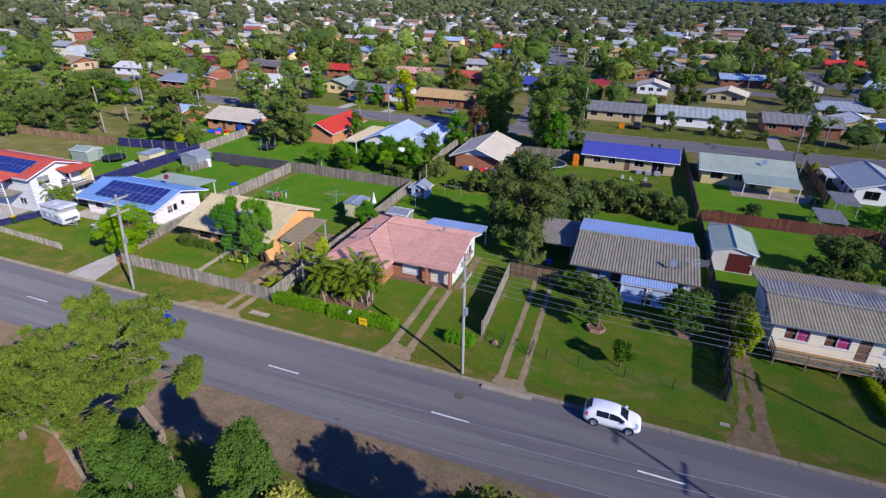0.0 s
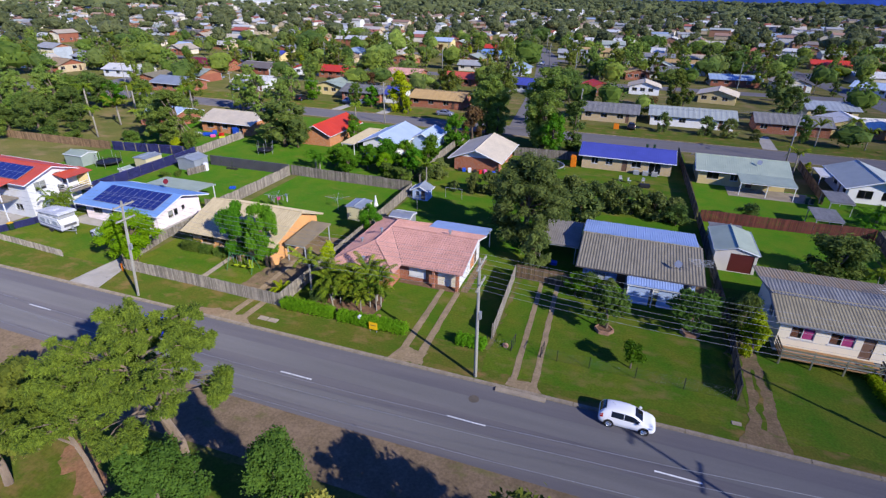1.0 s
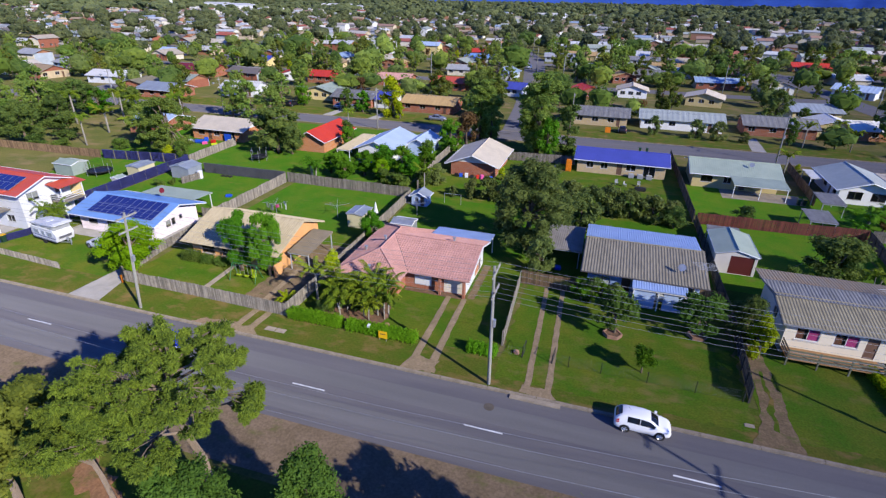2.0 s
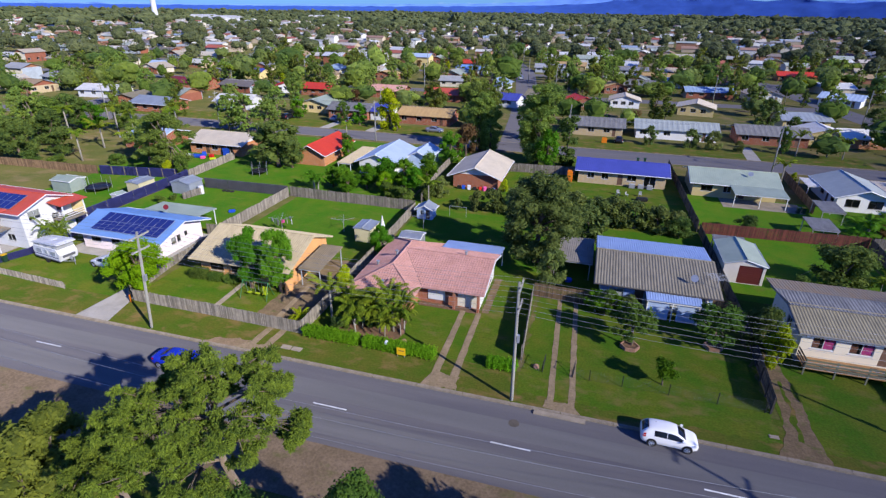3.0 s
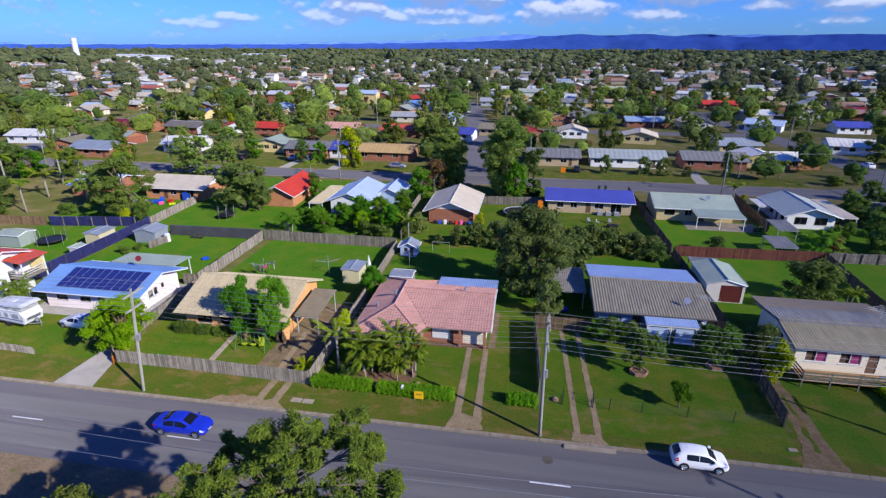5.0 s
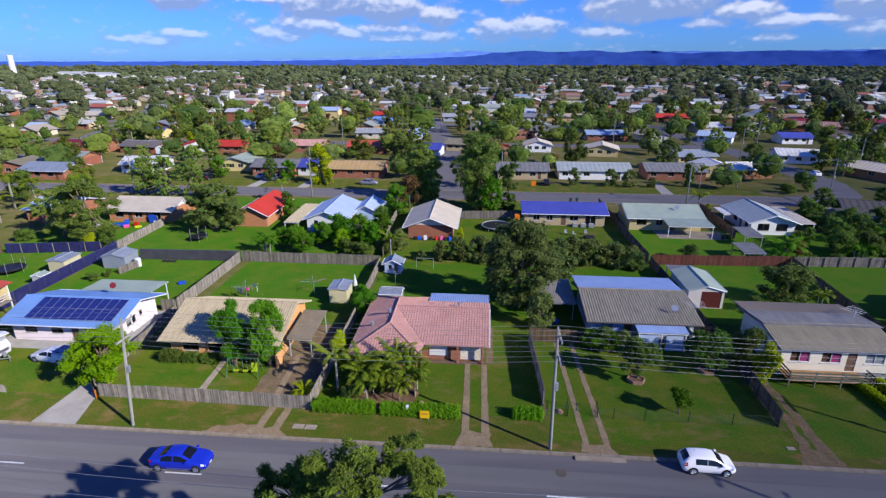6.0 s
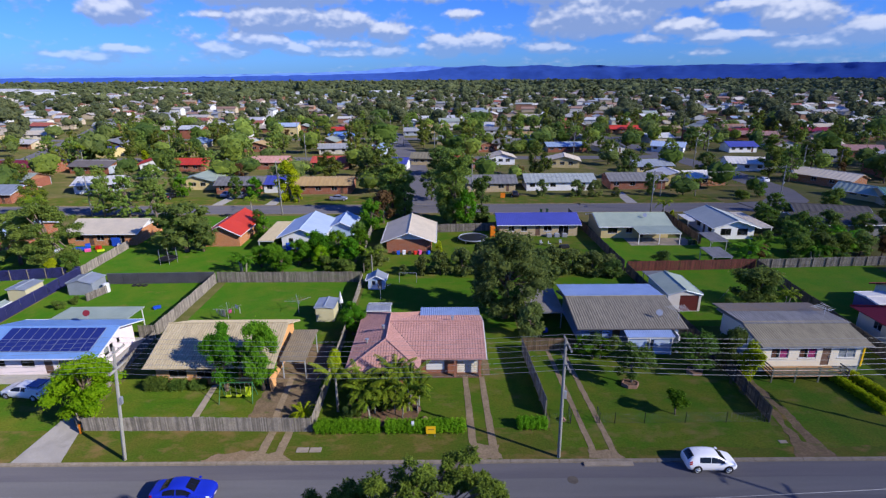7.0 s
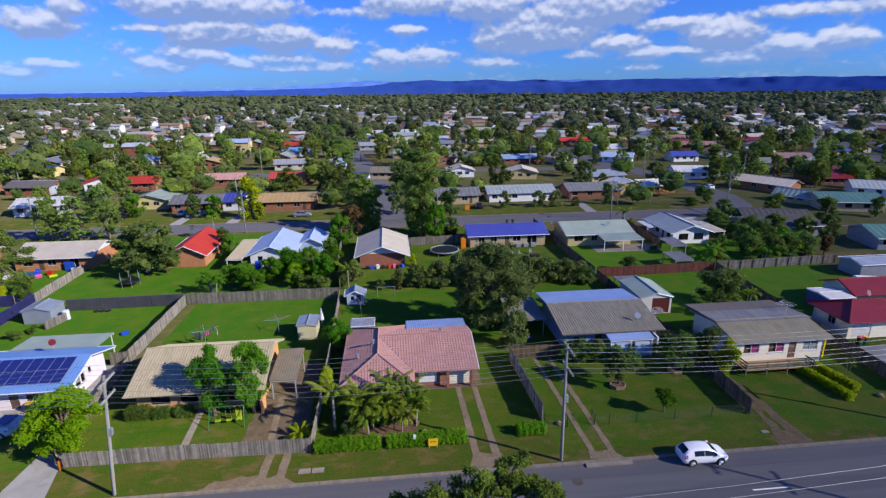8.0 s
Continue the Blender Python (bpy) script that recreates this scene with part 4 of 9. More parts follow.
    for a, c in barge:
        bm = bmesh.new()
        a, c = Vector(a) - Vector((0, 0, 0.1)), Vector(c) - Vector((0, 0, 0.1))
        tube(bm, [a, c], 0.085, 4)
        part("barge_board", bm, gutter, h)
    return h


def lean_roof(parent, x0, x1, y0, y1, zf, zb, material, posts=(), pitch=0.25, amp=0.02, name="awning_roof", zg=0.0, postm="white_trim"):
    """A sheet roof sloping from front (zf) to back (zb), on posts."""
    sheet(name, [(x0, y0, zf), (x1, y0, zf), (x1, y1, zb), (x0, y1, zb)], material, parent, pitch, amp)
    for a, c in (((x0, y0), (x1, y0)), ((x0, y1), (x1, y1))):
        z = zf if a[1] == y0 else zb
        part_box("beam", (a[0] + 0.05, c[0] - 0.05, a[1] - 0.05 + (0.1 if a[1] == y0 else -0.1), a[1] + 0.05 + (0.1 if a[1] == y0 else -0.1), z - 0.2, z - 0.06), postm, parent)
    for px, py in posts:
        k = (py - y0) / (y1 - y0)
        part_box("post", (px - 0.05, px + 0.05, py - 0.05, py + 0.05, zg, zf + (zb - zf) * k - 0.06), postm, parent)


def W(p0, w, z0=1.0, z1=2.1, extra=""):
    return (p0, p0 + w, z0, z1, "window", extra)


def D(p0, w=0.9, z0=0.1, z1=2.15, extra=""):
    return (p0, p0 + w, z0, z1, "door", extra)


# ---- front row -----------------------------------------------------------
# two-storey white house
h = gable_house("two_storey_house", "two-storey white house with a coral-red roof and verandahs", -80, -64.6, 11.0, 18.0, 5.2, 6.4, "x", "white", "roof_coral", over=0.75,
                openings={"E": [W(12.0, 1.6, 3.5, 4.7, "blind"), W(15.0, 1.6, 3.5, 4.7, "blind"), W(14.5, 1.4, 0.9, 1.8)], "S": [W(-78, 1.8, 3.5, 4.7), W(-70, 1.8, 3.5, 4.7), W(-68, 1.4, 0.8, 1.8)]})
part_box("verandah_floor", (-80, -66.8, 8.9, 11.0, 2.55, 2.72), "timber_grey", h)
for i in range(6):
    x = -79.8 + i * 2.55
    part_box("verandah_post", (x, x + 0.12, 8.95, 9.07, 0, 5.0), "white_trim", h)
for z in (3.0, 3.25, 3.5, 3.72):
    part_box("verandah_rail", (-80, -66.8, 8.97, 9.03, z, z + 0.07), "white_trim", h)
sheet("verandah_roof", [(-80.2, 8.6, 4.85), (-66.4, 8.6, 4.85), (-66.4, 11.2, 5.3), (-80.2, 11.2, 5.3)], "roof_coral", h)
part_box("balcony_floor", (-64.6, -62.4, 15.0, 18.4, 2.55, 2.72), "timber_grey", h)
part_box("balcony_screen", (-64.5, -62.5, 18.0, 18.08, 2.75, 4.6), "yellow_wall", h)
for x, y in ((-62.5, 15.1), (-62.5, 18.2)):
    part_box("balcony_post", (x - 0.06, x + 0.06, y - 0.06, y + 0.06, 0, 4.85), "white_trim", h)
for z in (3.0, 3.3, 3.6):
    part_box("balcony_rail", (-62.53, -62.47, 15.0, 18.3, z, z + 0.07), "white_trim", h)
    part_box("balcony_rail", (-64.5, -62.4, 15.02, 15.08, z, z + 0.07), "white_trim", h)
sheet("balcony_roof", [(-62.1, 18.7, 4.85), (-62.1, 14.6, 4.85), (-64.4, 14.6, 5.15), (-64.4, 18.7, 5.15)], "roof_coral", h)


def solar_array(parent, x0, y0, y1, z0, z1, nx, ny, w=1.0, gap=0.03):
    """Rows of solar panels lying on a front slope."""
    slope = math.atan2(z1 - z0, y1 - y0)
    length = math.hypot(z1 - z0, y1 - y0) / ny
    bm = bmesh.new()
    box(bm, 0.03, w - gap, 0.03, length - gap, 0.03, 0.065)
    bmp = finish("cell_sheet", bm, "solar")
    bm = bmesh.new()
    box(bm, 0, w - gap + 0.03, 0, length - gap + 0.03, 0.0, 0.045)
    bmf = finish("solar_panel", bm, "solar_frame")
    for i in range(nx):
        for j in range(ny):
            p = new("solar_panel", bmf)
            p.parent = parent
            p.matrix_basis = pose(x0 + i * (w + 0.02), y0 + (y1 - y0) * j / ny, z0 + (z1 - z0) * j / ny + 0.09, math.degrees(slope))
            c = new("cell_sheet", bmp)
            c.parent = p


solar_array(h, -78, 10.9, 13.6, 5.28, 6.22, 12, 2, 1.0)

# white house with blue roof and solar panels
h = gable_house("solar_house", "low white rendered house with a pale blue metal roof", -58.6, -46.3, 13.8, 21.2, 2.65, 3.75, "x", "pinkwhite", "roof_blue", over=0.95,
                openings={"S": [W(-57.2, 1.5, 1.0, 2.1, "dark"), W(-54.0, 1.4, 1.0, 2.1, "dark"), D(-51.6), W(-50.0, 1.5, 0.9, 2.1, "dark blind"), D(-48.0)],
                          "E": [W(15.6, 0.9, 1.0, 2.0, "blind"), W(16.6, 0.7, 1.0, 2.0), W(18.0, 0.5, 1.4, 2.0, "dark")]})
solar_array(h, -56.9, 13.75, 17.2, 2.66, 3.67, 10, 2, 1.02)
lean_roof(h, -56.5, -47.2, 22.0, 25.8, 2.55, 2.4, "roof_green", [(-47.4, 25.4), (-52, 25.4), (-56.2, 25.4)])
bm = bmesh.new()
disc(bm, (-50.8, 20.4, 4.05), (0.3, -1, 0.5), 0.36, 0.06, 16)
part("satellite_dish", bm, "roof_maroon", h)
bm = bmesh.new()
tube(bm, [(-50.8, 20.4, 3.2), (-50.8, 20.5, 4.0)], 0.03, 6)
part("dish_mast", bm, "galv", h)

# tan-roofed house
h = gable_house("tan_roof_house", "low apricot house with a cream corrugated roof", -38.7, -26.95, 11.7, 20.5, 2.9, 4.5, "x", "orange_render", "roof_cream", over=0.6, front=1.1, mid=16.6, rkind="wave", pitch=0.27, amp=0.035,
                openings={"S": [W(-37.4, 1.8, 0.9, 2.0, "dark"), W(-34.6, 1.6, 0.9, 2.0, "dark"), D(-31.6), W(-30.0, 1.6, 0.9, 2.0, "dark")]}, gutter="roof_cream")
lean_roof(h, -26.3, -23.6, 12.5, 18.4, 2.3, 2.75, "roof_brown", [(-23.8, 12.8), (-23.8, 18.1), (-26.1, 12.8)], name="carport_roof", postm="grey_wall")
part_box("wing_wall", (-26.75, -26.55, 10.3, 11.66, 0.02, 1.5), "orange_render", h)
part_box("verandah_post", (-27.2, -27.08, 10.85, 10.97, 0.02, 2.5), "timber_dark", h, "dark timber verandah post")


# pink-tiled house
def pink_house():
    h = thing("pink_tile_house", (0, 0, 0), "red brick house with a pink terracotta tile roof", "house")
    E, R = 2.45, 3.75
    wall(h, "S", -12.4, -5.6, 13.5, 0, E, "brick", [W(-11.2, 1.8, 0.55, 2.05, "shutter"), (-8.0, -5.75, 0.05, 2.15, "roller")])
    wall(h, "E", 13.68, 21.5, -5.6, 0, E, "white", [W(16.4, 0.8, 1.0, 2.0), (19.2, 20.2, 0.1, 2.1, "door")])
    wall(h, "N", -12.4, -5.6, 21.5, 0, E, "brick")
    wall(h, "S", -18.6, -12.4, 11.1, 0, E, "brick", [W(-17.4, 1.8, 0.8, 2.0, "dark"), W(-14.6, 1.4, 0.8, 2.0, "dark")])
    wall(h, "W", 11.28, 23.2, -18.6, 0, E, "brick")
    wall(h, "E", 11.28, 13.5, -12.4, 0, E, "brick")
    wall(h, "E", 21.5, 23.2, -12.4, 0, E, "brick")
    wall(h, "N", -18.42, -12.58, 23.2, 0, E, "brick")
    part_box("floor_slab", (-12.2, -5.8, 13.7, 21.3, 0.02, 0.1), "concrete", h)
    gable_wall(h, "E", 13.5, 21.3, -5.6, E, R - 0.12, "white", mid=18.2)
    part_box("brick_panel", (-5.6, -5.55, 17.6, 18.9, 0.3, 2.35), "brick_orange", h)
    x0, x1, y0, y1 = -19.2, -11.75, 10.4, 23.9
    xm, ya, ym, yb = -15.45, 14.1, 18.3, 21.9
    zf = E - 0.25
    zb = 2.72
    P = dict(pitch=0.29, amp=0.036, kind="tile")
    sheet("roof", [(x0, y0, zf), (x1, y0, zf), (xm, ya, R)], "tile_pink", h, **P)
    sheet("roof", [(x0, y1, zf), (x0, y0, zf), (xm, ya, R), (xm, 20.2, R)], "tile_pink", h, **P)
    # the wing's other face, the valley to the main roof, and the main roof
    sheet("roof", [(x1, y0, zf), (x1, 12.7, zf), (xm, ym, R), (xm, ya, R)], "tile_pink", h, **P)
    sheet("roof", [(x1, yb, zf), (x1, y1, zf), (xm, 20.2, R), (xm, ym, R)], "tile_pink", h, **P)
    sheet("roof", [(x1, y1, zf), (x0, y1, zf), (xm, 20.2, R)], "tile_pink", h, **P)
    sheet("roof", [(x1, 12.7, zf), (-5.0, 12.7, zf), (-5.0, ym, R), (xm, ym, R)], "tile_pink", h, **P)
    sheet("roof", [(-5.0, yb, zb), (x1 - 1.0, yb, zb), (xm, ym, R), (-5.0, ym, R)], "tile_pink", h, **P)
    capping(h, [((xm, ym, R + 0.06), (-5.0, ym, R + 0.06)), ((xm, ya, R + 0.06), (xm, 20.2, R + 0.06)), ((x0, y0, zf + 0.08), (xm, ya, R + 0.06)), ((x1, y0, zf + 0.08), (xm, ya, R + 0.06)),
                ((x0, y1, zf + 0.08), (xm, 20.2, R + 0.06)), ((x1, y1, zf + 0.08), (xm, 20.2, R + 0.06))], "tile_pink", 0.1)
    capping(h, [((x1, 12.7, zf + 0.02), (xm, ym, R + 0.01))], "frame_dark", 0.05, "valley_gutter")
    for a, b in (((x0, y0 - 0.05, zf - 0.02), (x1, y0 - 0.05, zf - 0.02)), ((x1, 12.65, zf - 0.02), (-5.0, 12.65, zf - 0.02)), ((x0 - 0.05, y0, zf - 0.02), (x0 - 0.05, y1, zf - 0.02))):
        bm = bmesh.new()
        tube(bm, [a, b], 0.07, 6)
        part("gutter", bm, "tile_pink", h)
    for a, b in (((-4.97, 12.7, zf - 0.08), (-4.97, ym, R - 0.08)), ((-4.97, yb, zb - 0.08), (-4.97, ym, R - 0.08))):
        bm = bmesh.new()
        tube(bm, [a, b], 0.1, 4)
        part("barge_board", bm, "white_trim", h)
    part_box("corner_post", (-8.35, -8.1, 12.75, 13.0, 0, zf - 0.05), "brick", h)
    part_box("corner_post", (-5.75, -5.5, 12.75, 13.0, 0, zf - 0.05), "brick", h)
    for vx, vy, vz in ((-16.0, 16.8, 3.65), (-17.6, 15.0, 2.95), (-8.4, 18.7, 3.75), (-15.6, 11.4, 2.65)):
        bm = bmesh.new()
        tube(bm, [(vx, vy, vz - 0.3), (vx, vy, vz + 0.35)], 0.12, 10)
        tube(bm, [(vx, vy, vz + 0.32), (vx, vy, vz + 0.42)], 0.2, 10)
        part("roof_vent", bm, "galv", h)
    lean_roof(h, -12.2, -5.0, 22.0, 24.9, 2.70, 2.42, "awning_blue", [(-5.2, 24.6), (-8.5, 24.6), (-11.9, 24.6)])
    return h


pink_house()

# blue house with tan ribbed roof
h = gable_house("blue_house", "blue clad house with a tan corrugated roof", 6.5, 17.6, 19.0, 28.8, 2.75, 3.75, "x", "blue_wall", "roof_tan", over=0.75, mid=24.9, rkind="wave", pitch=0.30, amp=0.04,
                openings={"S": [W(7.4, 1.5, 0.9, 2.0, "white"), D(10.0), W(12.4, 2.0, 0.8, 2.0, "white"), W(15.6, 1.2, 0.9, 2.0, "white")]}, gutter="frame_dark")
sheet("back_roof", [(18.0, 29.7, 3.45), (5.7, 29.7, 3.45), (5.7, 24.95, 3.92), (18.0, 24.95, 3.92)], "awning_blue", h, 0.25, 0.018)
lean_roof(h, 11.0, 16.3, 16.8, 19.0, 2.35, 2.62, "awning_blue", [(11.2, 17.0), (16.1, 17.0), (13.6, 17.0)])
part_box("screen_wall", (11.2, 13.3, 17.05, 17.12, 0.1, 2.15), "pale_blue_wall", h)
part_box("screen_wall", (14.1, 16.1, 17.05, 17.12, 0.1, 2.15), "pale_blue_wall", h)
part_box("privacy_panel", (16.9, 17.1, 17.3, 18.9, 0.1, 2.2), "white_trim", h)
bm = bmesh.new()
disc(bm, (15.7, 20.2, 3.75), (-0.3, -1, 0.6), 0.38, 0.05, 16)
part("satellite_dish", bm, "galv", h)
bm = bmesh.new()
tube(bm, [(15.7, 20.3, 2.9), (15.7, 20.25, 3.7)], 0.03, 6)
part("dish_mast", bm, "galv", h)
h = thing("carport", (0, 0, 0), "open carport with a flat grey sheet roof", "carport")
lean_roof(h, 1.0, 5.5, 23.6, 30.6, 2.3, 2.5, "roof_flat", [(1.2, 23.8), (5.2, 23.8), (1.2, 30.3), (5.2, 30.3)], postm="galv")

# cream house with deck
h = gable_house("cream_house", "cream raised house with a weathered sheet roof", 23.85, 34.4, 13.2, 21.5, 3.4, 4.05, "x", "cream", "roof_olive", over=0.5, base=0.75, mid=16.9, rkind="wave", pitch=0.27, amp=0.028,
                openings={"S": [W(24.75, 1.85, 1.7, 2.85, "pink"), W(27.7, 1.85, 1.7, 2.85, "pink"), (30.1, 31.0, 0.85, 2.9, "door"), W(31.8, 1.8, 1.75, 2.85, "white")],
                          "W": [W(16, 1.2, 1.75, 2.8)]}, gutter="roof_grey")
sheet("upper_roof", [(23.5, 16.5, 4.1), (35.2, 16.5, 4.1), (34.2, 19.2, 4.3), (22.7, 19.2, 4.3)], "roof_grey", h, 0.30, 0.03, "wave")
sheet("upper_roof", [(34.2, 22.1, 4.02), (22.7, 22.1, 4.02), (22.7, 19.2, 4.3), (34.2, 19.2, 4.3)], "roof_rusty", h, 0.30, 0.03, "wave")
part_box("foundation", (23.95, 34.3, 13.35, 21.4, 0, 0.74), "grey_wall", h)
part_box("corner_trim", (34.28, 34.45, 13.1, 13.19, 0.75, 3.3), "yellow", h)
d = thing("deck", (0, 0, 0), "raised timber deck with weathered green rails", "deck")
part_box("deck_floor", (23.95, 31.3, 11.3, 13.15, 0.66, 0.78), "deck", d)
for x in (24.0, 26.4, 28.8, 31.2):
    part_box("post", (x - 0.06, x + 0.06, 11.26, 11.38, 0, 1.72), "deck_green", d)
for z in (0.92, 1.22, 1.56):
    part_box("rail", (23.95, 31.3, 11.2, 11.25, z, z + 0.15), "deck_green", d)
# end rails: shade of the side turned from the sun put into darker timber
for z in (0.98, 1.28, 1.62):
    part_box("end_rail", (23.86, 23.94, 11.2, 13.1, z, z + 0.13), "timber_dark", d, "timber rail coloured dark for its shaded side")
    part_box("end_rail", (31.31, 31.39, 10.9, 12.1, z, z + 0.13), "timber_dark", d, "timber rail coloured dark for its shaded side")
part_box("end_post", (31.3, 31.4, 10.8, 10.9, 0, 1.8), "timber_dark", d, "dark timber post")
for i in range(4):
    part_box("step", (31.4 + i * 0.26, 31.7 + i * 0.26, 12.15, 13.1, 0.52 - i * 0.15, 0.58 - i * 0.15), "deck", d)

# maroon-roofed house
def maroon_house():
    """A low house with a hipped end."""
    h = thing("maroon_house", (0, 0, 0), "cream house with a dark maroon hipped metal roof", "house")
    E, R = 2.6, 3.9
    wall(h, "S", 42.1, 58, 18.2, 0, E, "cream", [(42.6, 45.2, 0.05, 2.15, "roller", "shed_white"), W(48, 2, 0.9, 2.1), W(53, 2, 0.9, 2.1)])
    wall(h, "W", 18.38, 23.6, 42.1, 0, E, "cream", [W(20.2, 1.2, 1.0, 2.0)])
    wall(h, "N", 42.1, 58, 23.8, 0, E, "cream")
    wall(h, "E", 18.38, 23.6, 58, 0, E, "cream")
    gable_wall(h, "E", 18.2, 23.8, 57.998, E, R - 0.1, "cream")
    part_box("floor_slab", (42.3, 57.8, 18.4, 23.6, 0.02, 0.1), "concrete", h)
    z = E - 0.12
    sheet("roof", [(41.4, 17.5, z), (58.6, 17.5, z), (58.6, 21.0, R), (44.6, 21.0, R)], "roof_maroon", h, 0.34, 0.014)
    sheet("roof", [(58.6, 24.5, z), (41.4, 24.5, z), (44.6, 21.0, R), (58.6, 21.0, R)], "roof_maroon", h, 0.34, 0.014)
    sheet("roof", [(41.4, 24.5, z), (41.4, 17.5, z), (44.6, 21.0, R)], "roof_maroon", h, 0.34, 0.014)
    capping(h, [((44.6, 21.0, R + 0.06), (58.6, 21.0, R + 0.06)), ((41.4, 17.5, z + 0.06), (44.6, 21.0, R + 0.06)), ((41.4, 24.5, z + 0.06), (44.6, 21.0, R + 0.06))], "roof_maroon")
    for p, q in (((41.4, 17.45, z - 0.02), (58.6, 17.45, z - 0.02)), ((41.35, 17.5, z - 0.02), (41.35, 24.5, z - 0.02))):
        bm = bmesh.new()
        tube(bm, [p, q], 0.07, 6)
        part("gutter", bm, "roof_maroon", h)
    bm = bmesh.new()
    disc(bm, (48.4, 22.6, 4.1), (0.3, -1, 0.5), 0.4, 0.05, 16)
    part("satellite_dish", bm, "tile_pink", h)
    bm = bmesh.new()
    tube(bm, [(48.4, 22.7, 3.4), (48.4, 22.6, 4.0)], 0.03, 6)
    part("dish_mast", bm, "galv", h)


maroon_house()
gable_house("maroon_annexe", "rear wing with a dark maroon metal roof", 50.4, 61, 26.4, 31.8, 2.5, 3.6, "x", "cream", "roof_maroon", over=0.5, gutter="roof_maroon")
gable_house("garden_shed", "blue steel shed with a pale flat roof", 45.8, 49.6, 25.6, 29.4, 2.2, 2.35, "x", "steel_blue", "roof_white", over=0.1, category="shed")
gable_house("garden_shed", "large grey steel shed with a pale roof", 62.4, 71.0, 38.0, 42.4, 2.2, 2.7, "x", "grey_wall", "roof_galv", over=0.15, category="shed")

# sheds in the yards
h = gable_house("garage_shed", "white ribbed steel shed with a dark red door", 20.3, 24.7, 28.4, 35.2, 2.5, 3.1, "y", "shed_white", "roof_green", over=0.12, category="shed", gutter="roof_galv",
                openings={"S": [(21.9, 24.4, 0.05, 2.3, "roller", "garage_red")]})
lean_roof(h, 20.5, 24.4, 35.5, 38.4, 2.0, 2.0, "roof_grey", [(20.7, 38.2), (24.2, 38.2)])
gable_house("garden_shed", "cream steel garden shed with a grey roof", -25.7, -23.4, 26.0, 29.0, 2.0, 2.15, "y", "shed_cream", "roof_galv", gutter="roof_galv", over=0.08, category="shed")
gable_house("garden_shed", "grey steel garden shed behind the brick house", -19.0, -16.2, 25.4, 27.6, 1.8, 2.1, "x", "galv", "galv", over=0.08, category="shed")
gable_house("garden_shed", "grey steel garden shed by the dark fence", -63.6, -60.0, 35.2, 38.4, 1.9, 2.35, "y", "roof_galv", "roof_galv", gutter="roof_galv", over=0.08, category="shed")
gable_house("garden_shed", "cream garden shed with a grey roof", -69.4, -66.9, 31.8, 35.2, 2.35, 2.5, "y", "shed_cream", "roof_galv", gutter="roof_galv", over=0.08, category="shed")
gable_house("garden_shed", "pale green steel garden shed", -83.5, -79.5, 30.0, 33.0, 1.9, 2.3, "x", "steel_green", "roof_green", over=0.08, category="shed")
gable_house("garden_shed", "small grey-green shed by the fence", -68.8, -67.3, 28.0, 29.6, 1.5, 1.7, "y", "grey_wall", "steel_green", over=0.06, category="shed")
gable_house("cubby_house", "small pale blue timber cubby house", -20.4, -18.0, 36.6, 38.6, 1.7, 2.3, "y", "pale_blue_wall", "roof_galv", over=0.3, category="cubby house",
            openings={"S": [W(-19.9, 0.6, 0.7, 1.4), (-19.0, -18.4, 0.1, 1.5, "door")]})

# ---- back row ------------------------------------------------------------
gable_house("brick_gable_house", "brick house with a pale beige gable roof", -19.3, -11.4, 53.5, 65.2, 2.5, 4.0, "y", "brick", "roof_beige", over=0.9, gablem="white", pitch=0.5)
gable_house("blue_roof_house", "cream brick house with a royal blue metal roof", 1.9, 17.0, 63.2, 71.0, 2.55, 3.65, "x", "brick_yellow", "roof_royal", over=0.65,
            openings={"S": [W(3.5, 1.2), W(6, 1.2), D(8.8), W(10.4, 1.6), (13.3, 15.3, 0.1, 2.15, "window", "")]})
h = gable_house("green_roof_house", "pale yellow house with a faded green metal roof", 21.2, 34.2, 61.6, 70.6, 2.55, 3.85, "x", "yellow_wall", "roof_green", over=0.65,
                openings={"S": [W(22.5, 1.8, 1.0, 2.1, "dark"), W(26, 1.2), D(28.5), W(30.5, 1.5)]})
lean_roof(h, 26.8, 34.8, 57.2, 61.4, 2.25, 2.5, "roof_green", [(27, 57.4), (30.8, 57.4), (34.6, 57.4)])
bm = bmesh.new()
disc(bm, (30.2, 64.0, 3.9), (-0.3, -1, 0.6), 0.4, 0.05, 16)
part("satellite_dish", bm, "galv", h)
h = gable_house("white_gable_house", "white house with a pale grey-green gable roof", 42.4, 50.0, 60.4, 71.5, 2.6, 3.85, "y", "white", "roof_sage", over=0.75,
                openings={"W": [W(61.5, 1.4, 1, 2, "dark"), D(64), W(66, 1.5, 1, 2, "dark")], "S": [W(43.6, 2, 0.8, 2.1, "dark"), W(46.8, 2, 0.8, 2.1, "dark")]})
lean_roof(h, 50.8, 53.4, 60.2, 71.6, 2.42, 2.5, "roof_beige", [(53.2, 60.4), (53.2, 65.6), (53.2, 71.2)])
lean_roof(h, 39.8, 41.6, 66.0, 71.0, 2.2, 2.25, "roof_white", [(40.0, 66.2), (40.0, 70.8)])
h = gable_house("ice_blue_house", "cream house with an ice-blue metal roof", -38.6, -31.4, 56.0, 67.8, 2.6, 4.0, "y", "white", "roof_ltblue", over=0.7,
                openings={"S": [W(-37.4, 0.9), W(-33.6, 1.2)]})
lean_roof(h, -42.3, -39.4, 54.0, 66, 2.25, 2.55, "roof_cream", [(-42.1, 54.2), (-39.6, 54.2), (-42.1, 60)])
